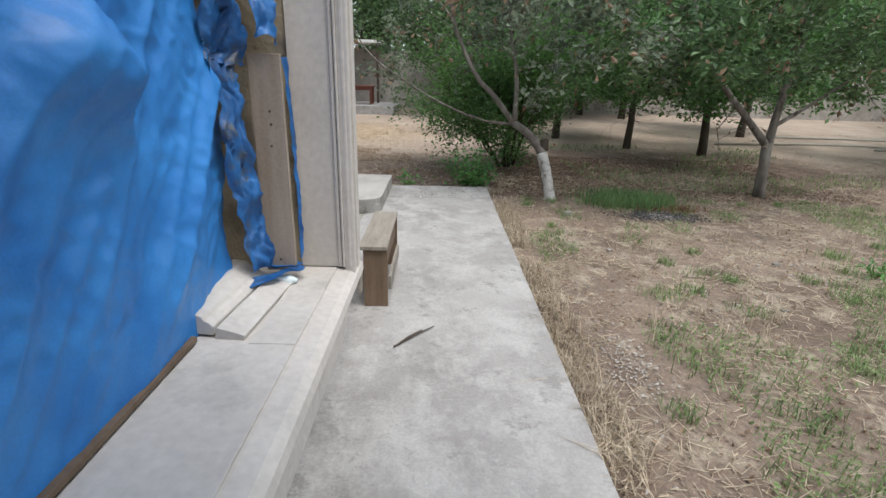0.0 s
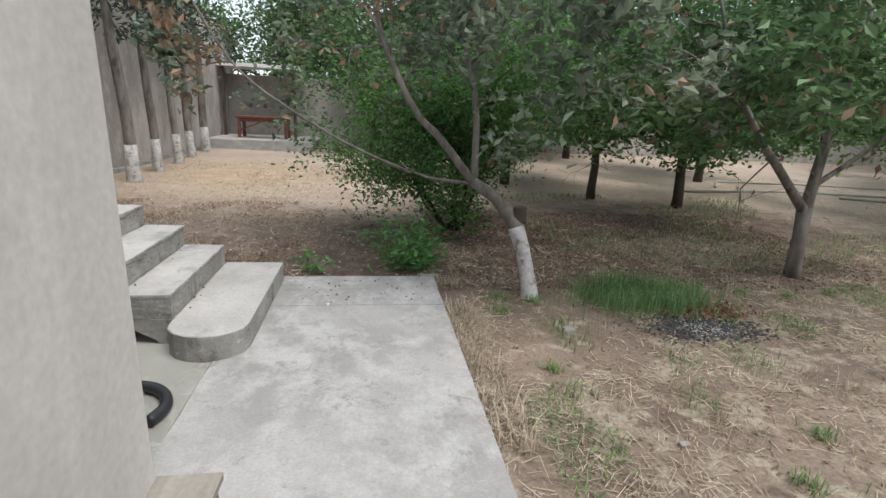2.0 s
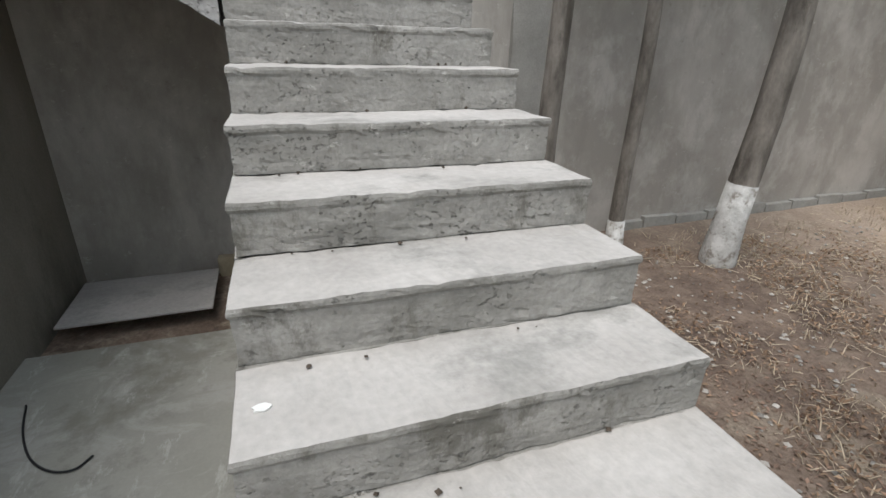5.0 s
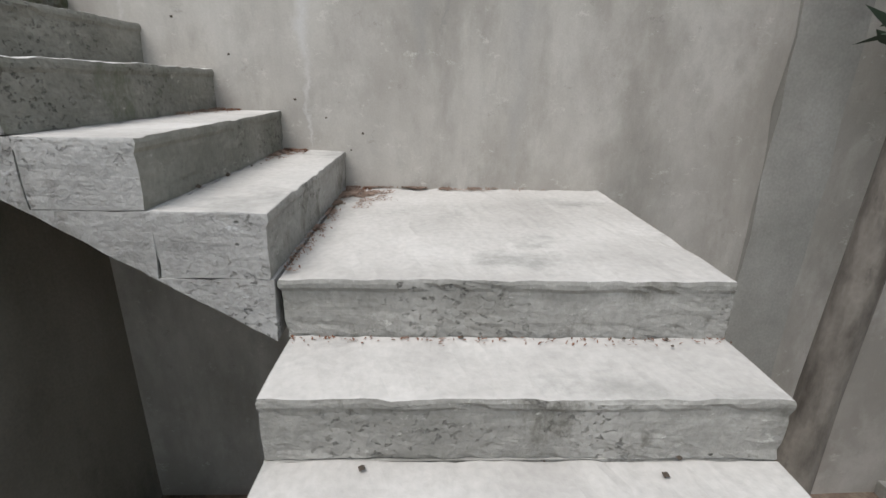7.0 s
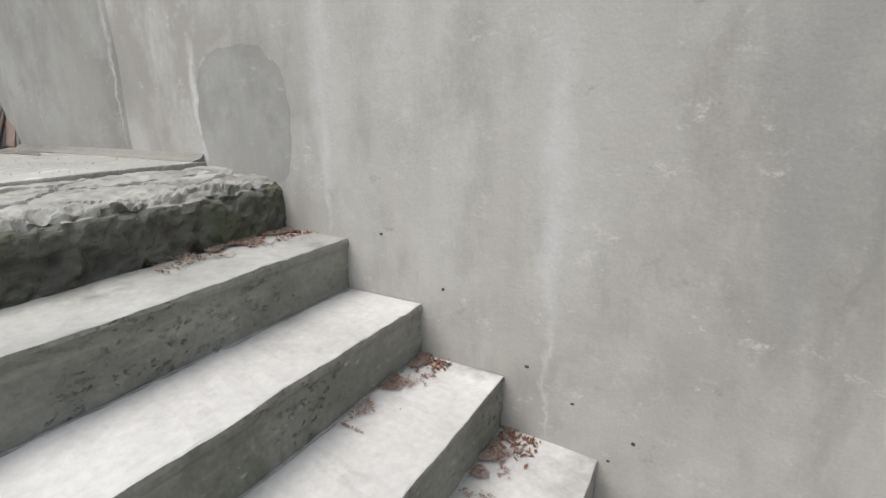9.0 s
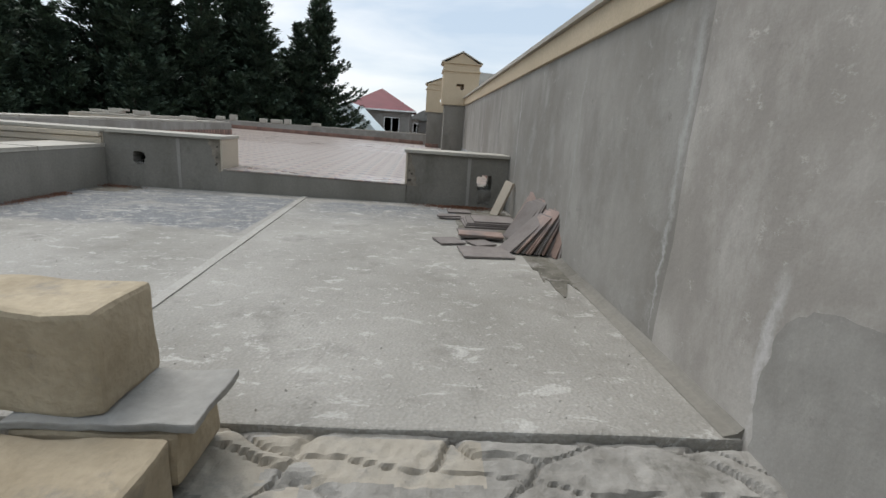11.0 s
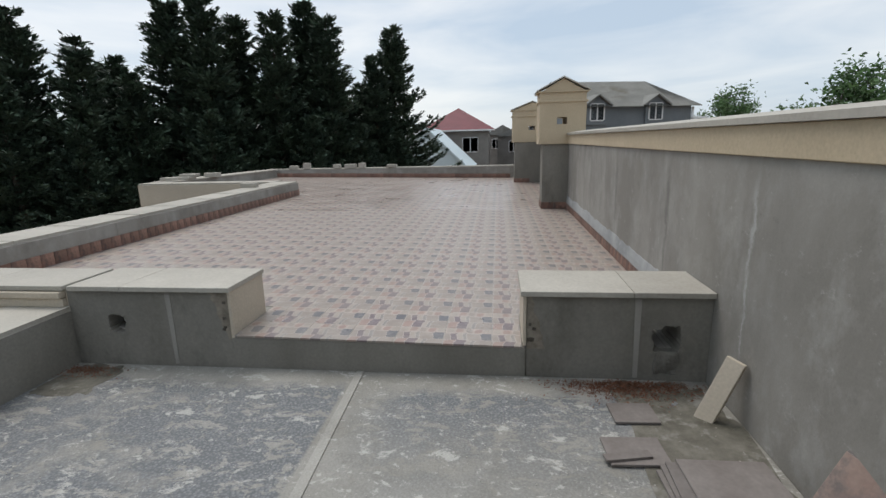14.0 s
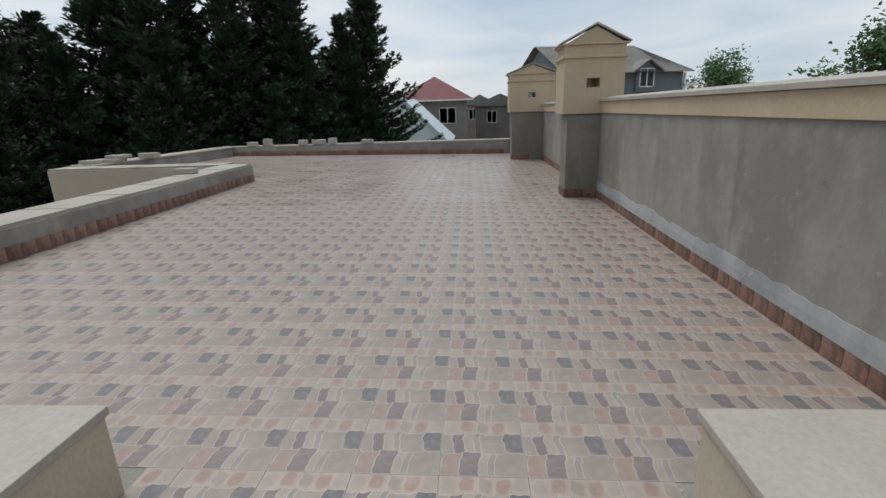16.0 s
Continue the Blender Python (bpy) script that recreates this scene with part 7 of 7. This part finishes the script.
for x in (-2.3, 1.2):
    d = part("dormer", prism([(x - 0.6, 4.3), (x + 0.6, 4.3), (x + 0.6, 5.4), (x, 5.85), (x - 0.6, 5.4)], "y", 2.0, 3.78), BLUE_GREY, grey)
    for s in (-1, 1):
        part("dormer_roof", prism([(x + s * 0.8, 5.28), (x, 5.86), (x, 5.94), (x + s * 0.83, 5.36)], "y", 1.5, 4.05), GREY_ROOF, grey)
    far_window(0.75, 0.85, pose(x, 3.78, 4.55), grey)
part("downpipe", box(-4.72, -4.62, 3.6, 3.7, 3.0, 5.2), WHITE, grey)
part("balcony", box(-5.5, -4.62, 2.0, 3.8, 4.55, 4.65), WHITE, grey)
grey.matrix_world = pose(-9.8, -29.0, 0.5, 0, 0, 14)


def poplar(seed, height, radius, mat, name, label, n=9000):
    rng = np.random.default_rng(seed)
    t = thing(name, label, "tree", "far trees")
    bm = bmesh.new()
    tube(bm, [(0, 0, -0.3), (0.05, 0, height * 0.4), (0, 0.05, height * 0.9)], [0.16, 0.11, 0.02], 8)
    part("trunk", bm, BARK, t)
    bm, spots = bmesh.new(), []
    for k in range(16):
        h = height * rng.uniform(0.3, 0.85)
        a = rng.uniform(0, 6.28)
        twigs(rng, bm, (0, 0, h), (math.cos(a) * 0.7, math.sin(a) * 0.7, 0.9), radius, 0.04, 2, spots)
    tagged(part("branchwork", bm, BARK, t), kind="stuff")
    spots = np.array(spots)
    c = spots[rng.integers(0, len(spots), n)] + rng.normal(0, 0.2, (n, 3))
    v, f = leaf_cloud(rng, c, 0.17, 0.085)
    from_arrays("crown", v, f, mat, t)
    return t


p1 = poplar(7, 4.9, 1.3, LEAF, "broadleaf_tree", "leafy green tree beyond the boundary wall")
p1.matrix_world = pose(-14.5, -12.0, 0)
for x, y, s in ((-16.3, -11.0, 1.08), (-17.8, -9.4, 1.12), (-15.6, -9.8, 0.98), (-18.6, -30.0, 1.12), (-19.6, -13.0, 1.15)):
    c = copy_thing(p1, pose(x, y, 0, 0, 0, x * 40))
    c.scale = (s, s, s)


# ---- terrace tiles and skirting (last: many pieces) ----
TS = 0.285
def tile_material():
    """Printed stone pattern, the same on every tile: a course of round cobbles, then two courses of flat slabs and slates."""
    k = Kit("terrace_tile", 0.34)
    ax = k.axes()
    def turn(a):
        return k.math("FRACT", k.math("MULTIPLY", a, 1 / TS))
    u, v = turn(ax["X"]), turn(ax["Y"])
    def wave(a, f, amp):
        return k.math("MULTIPLY", k.math("SINE", k.math("MULTIPLY", a, f)), amp)
    uw = k.math("ADD", u, k.math("ADD", wave(v, 12.566, 0.018), wave(v, 31.4, 0.008)))
    vw = k.math("ADD", v, k.math("ADD", wave(u, 12.566, 0.020), wave(u, 37.7, 0.009)))
    JOINT = (0.42, 0.362, 0.318)
    def course(src, stones):
        """Stones along one course: (start, colour), each closed by a thin pale joint."""
        r = k.n.new("ShaderNodeValToRGB")
        r.color_ramp.interpolation = "CONSTANT"
        e = r.color_ramp.elements
        e[0].position, e[0].color = 0.0, (*stones[0][1], 1)
        e[1].position, e[1].color = 0.985, (*JOINT, 1)
        for a, col in stones[1:]:
            for p, c in ((a - 0.014, JOINT), (a, col)):
                q = e.new(p)
                q.color = (*c, 1)
        k.l.new(src, r.inputs[0])
        return r.outputs[0]
    slate, plum, buff, rose, sand, ash = (0.125, 0.121, 0.128), (0.168, 0.128, 0.133), (0.30, 0.252, 0.215), (0.315, 0.218, 0.182), (0.345, 0.293, 0.248), (0.255, 0.232, 0.212)
    low = course(uw, ((0.0, sand), (0.20, rose), (0.40, buff), (0.58, rose), (0.80, sand)))
    mid = course(uw, ((0.0, slate), (0.23, buff), (0.52, ash), (0.60, sand), (0.72, plum), (0.86, buff)))
    top = course(k.math("FRACT", k.math("ADD", uw, 0.02)), ((0.0, buff), (0.38, ash), (0.46, sand), (0.56, plum), (0.79, rose)))
    # cobbles: pale rounded rims
    cu = k.math("ABSOLUTE", k.math("SUBTRACT", k.math("FRACT", k.math("MULTIPLY", uw, 5.0)), 0.5))
    cv = k.math("ABSOLUTE", k.math("SUBTRACT", k.math("DIVIDE", vw, 0.26), 0.5))
    ring = k.math("POWER", k.math("ADD", k.math("POWER", k.math("MULTIPLY", cu, 2.0), 3.0), k.math("POWER", k.math("MULTIPLY", cv, 2.0), 3.0)), 0.3333)
    low = k.mix(k.rng(ring, 0.66, 0.86, 0, 0.8), low, (0.40, 0.325, 0.275))
    c = k.mix(k.rng(vw, 0.258, 0.262), low, JOINT)
    c = k.mix(k.rng(vw, 0.272, 0.276), c, mid)
    c = k.mix(k.rng(vw, 0.608, 0.612), c, JOINT)
    c = k.mix(k.rng(vw, 0.622, 0.626), c, top)
    edge = k.math("MAXIMUM", k.math("ABSOLUTE", k.math("SUBTRACT", u, 0.5)), k.math("ABSOLUTE", k.math("SUBTRACT", v, 0.5)))
    c = k.mix(k.rng(edge, 0.487, 0.491), c, (0.39, 0.345, 0.308))
    c = k.mix(k.rng(k.nz(26, 8, 0.7), 0.50, 0.66, 0, 0.35), c, (0.40, 0.355, 0.32))
    c = k.mix(k.rng(k.nz(0.8, 5), 0.45, 0.7, 0, 0.28), c, (0.30, 0.268, 0.24))
    k.put(k.bs.inputs["Roughness"], k.rng(k.nz(1.7, 6), 0.35, 0.65, 0.26, 0.46))
    vary = k.rng(k.nz(11, 6, 0.7), 0.25, 0.75, 0.84, 1.16)
    return k.done(c, vary, k.nz(30, 5), 0.08)


TILE = tile_material()
bm = box(0.0005, TS - 0.0005, 0.0005, TS - 0.0005, -0.011, 0.0, 0.0006)
tile_mesh = mesh_of(bm, "floor_tile", TILE)
ix0, iy1 = math.ceil((WX + 0.01) / TS) - 1, math.floor(1.085 / TS)
rest_v, rest_f = [], []
count = 0
for iy in range(iy1, -40, -1):
    for ix in range(ix0, 14):
        x0, x1, y0, y1 = ix * TS + 0.001, (ix + 1) * TS - 0.001, iy * TS + 0.001, (iy + 1) * TS - 0.001
        whole = x0 > WX and x1 < 0.22 and y1 < 0.70
        if whole and count < 300:
            o = new("floor_tile", tile_mesh)
            o.location = (ix * TS, iy * TS, TZ)
            o.parent = tile_base
            count += 1
            continue
        lim = 0.215 if y1 > -6.28 else 3.5
        x0, x1 = max(x0, WX + 0.004), min(x1, lim)
        y0, y1 = max(y0, -11.14), min(y1, 1.09)
        if y1 > 0.70:
            x0, x1 = max(x0, -4.16), min(x1, -2.445)
        if x1 - x0 < 0.01 or y1 - y0 < 0.01:
            continue
        k = len(rest_v)
        rest_v += [(x0, y0, TZ), (x1, y0, TZ), (x1, y1, TZ), (x0, y1, TZ), (x0, y0, TZ - 0.011), (x1, y0, TZ - 0.011), (x1, y1, TZ - 0.011), (x0, y1, TZ - 0.011)]
        rest_f += [(k, k + 1, k + 2, k + 3), (k, k + 4, k + 5, k + 1), (k + 1, k + 5, k + 6, k + 2), (k + 2, k + 6, k + 7, k + 3), (k + 3, k + 7, k + 4, k)]
tagged(from_arrays("floor_tiles_far", rest_v, rest_f, TILE, tile_base), kind="stuff")
sk = mesh_of(box(0, 0.012, 0.001, 0.139, 0, 0.12, 0.002), "skirting_tile", SKIRT)
wall_runs = [(WX + 0.001, y, 1) for y in np.arange(-4.48, 0.68, 0.14)] + [(WX + 0.001, y, 1) for y in np.arange(-9.48, -4.95, 0.14)] + [(0.206, y, 0) for y in np.arange(-6.27, 0.55, 0.14)]
for x, y, w in wall_runs:
    o = new("skirting_tile", sk)
    o.location = (x, y, TZ + 0.001)
    o.parent = tile_base
sk2 = mesh_of(box(0.001, 0.139, 0, 0.012, 0, 0.12, 0.002), "skirting_tile", SKIRT)
for x in np.arange(-4.4, 3.0, 0.14):
    o = new("skirting_tile", sk2)
    o.location = (x, -11.148, TZ + 0.001)
    o.parent = tile_base
band_v, band_f = [], []
ys = np.arange(-4.48, 0.69, 0.03)
for y in ys:
    rise = 0.215 + 0.035 * noise.noise(Vector((y * 2.1, 0, 4))) + 0.02 * noise.noise(Vector((y * 9, 0, 4)))
    out = 0.014 + 0.004 * noise.noise(Vector((y * 5, 3, 4)))
    band_v += [(WX + 0.016, y, TZ + 0.10), (WX + out, y, TZ + 0.10 + 0.5 * (rise - 0.10)), (WX + 0.006, y, TZ + rise), (WX - 0.004, y, TZ + rise + 0.004)]
for i in range(len(ys) - 1):
    band_f += [(4 * i + j, 4 * i + 4 + j, 4 * i + 5 + j, 4 * i + 1 + j) for j in range(3)]
from_arrays("cement_fillet", band_v, band_f, wall_plaster("cement_fillet", (0.27, 0.278, 0.278), (0.36, 0.366, 0.362), (0.41, 0.413, 0.407), (0.235, 0.24, 0.24)), tile_base, "pale cement fillet")
# the terrace falls gently towards the boundary wall
fall = Matrix.Translation((-3.3, 0, TZ)) @ Matrix.Rotation(math.radians(-0.95), 4, "Y") @ Matrix.Translation((3.3, 0, -TZ))
tile_base.matrix_world = fall
sill.matrix_world = fall
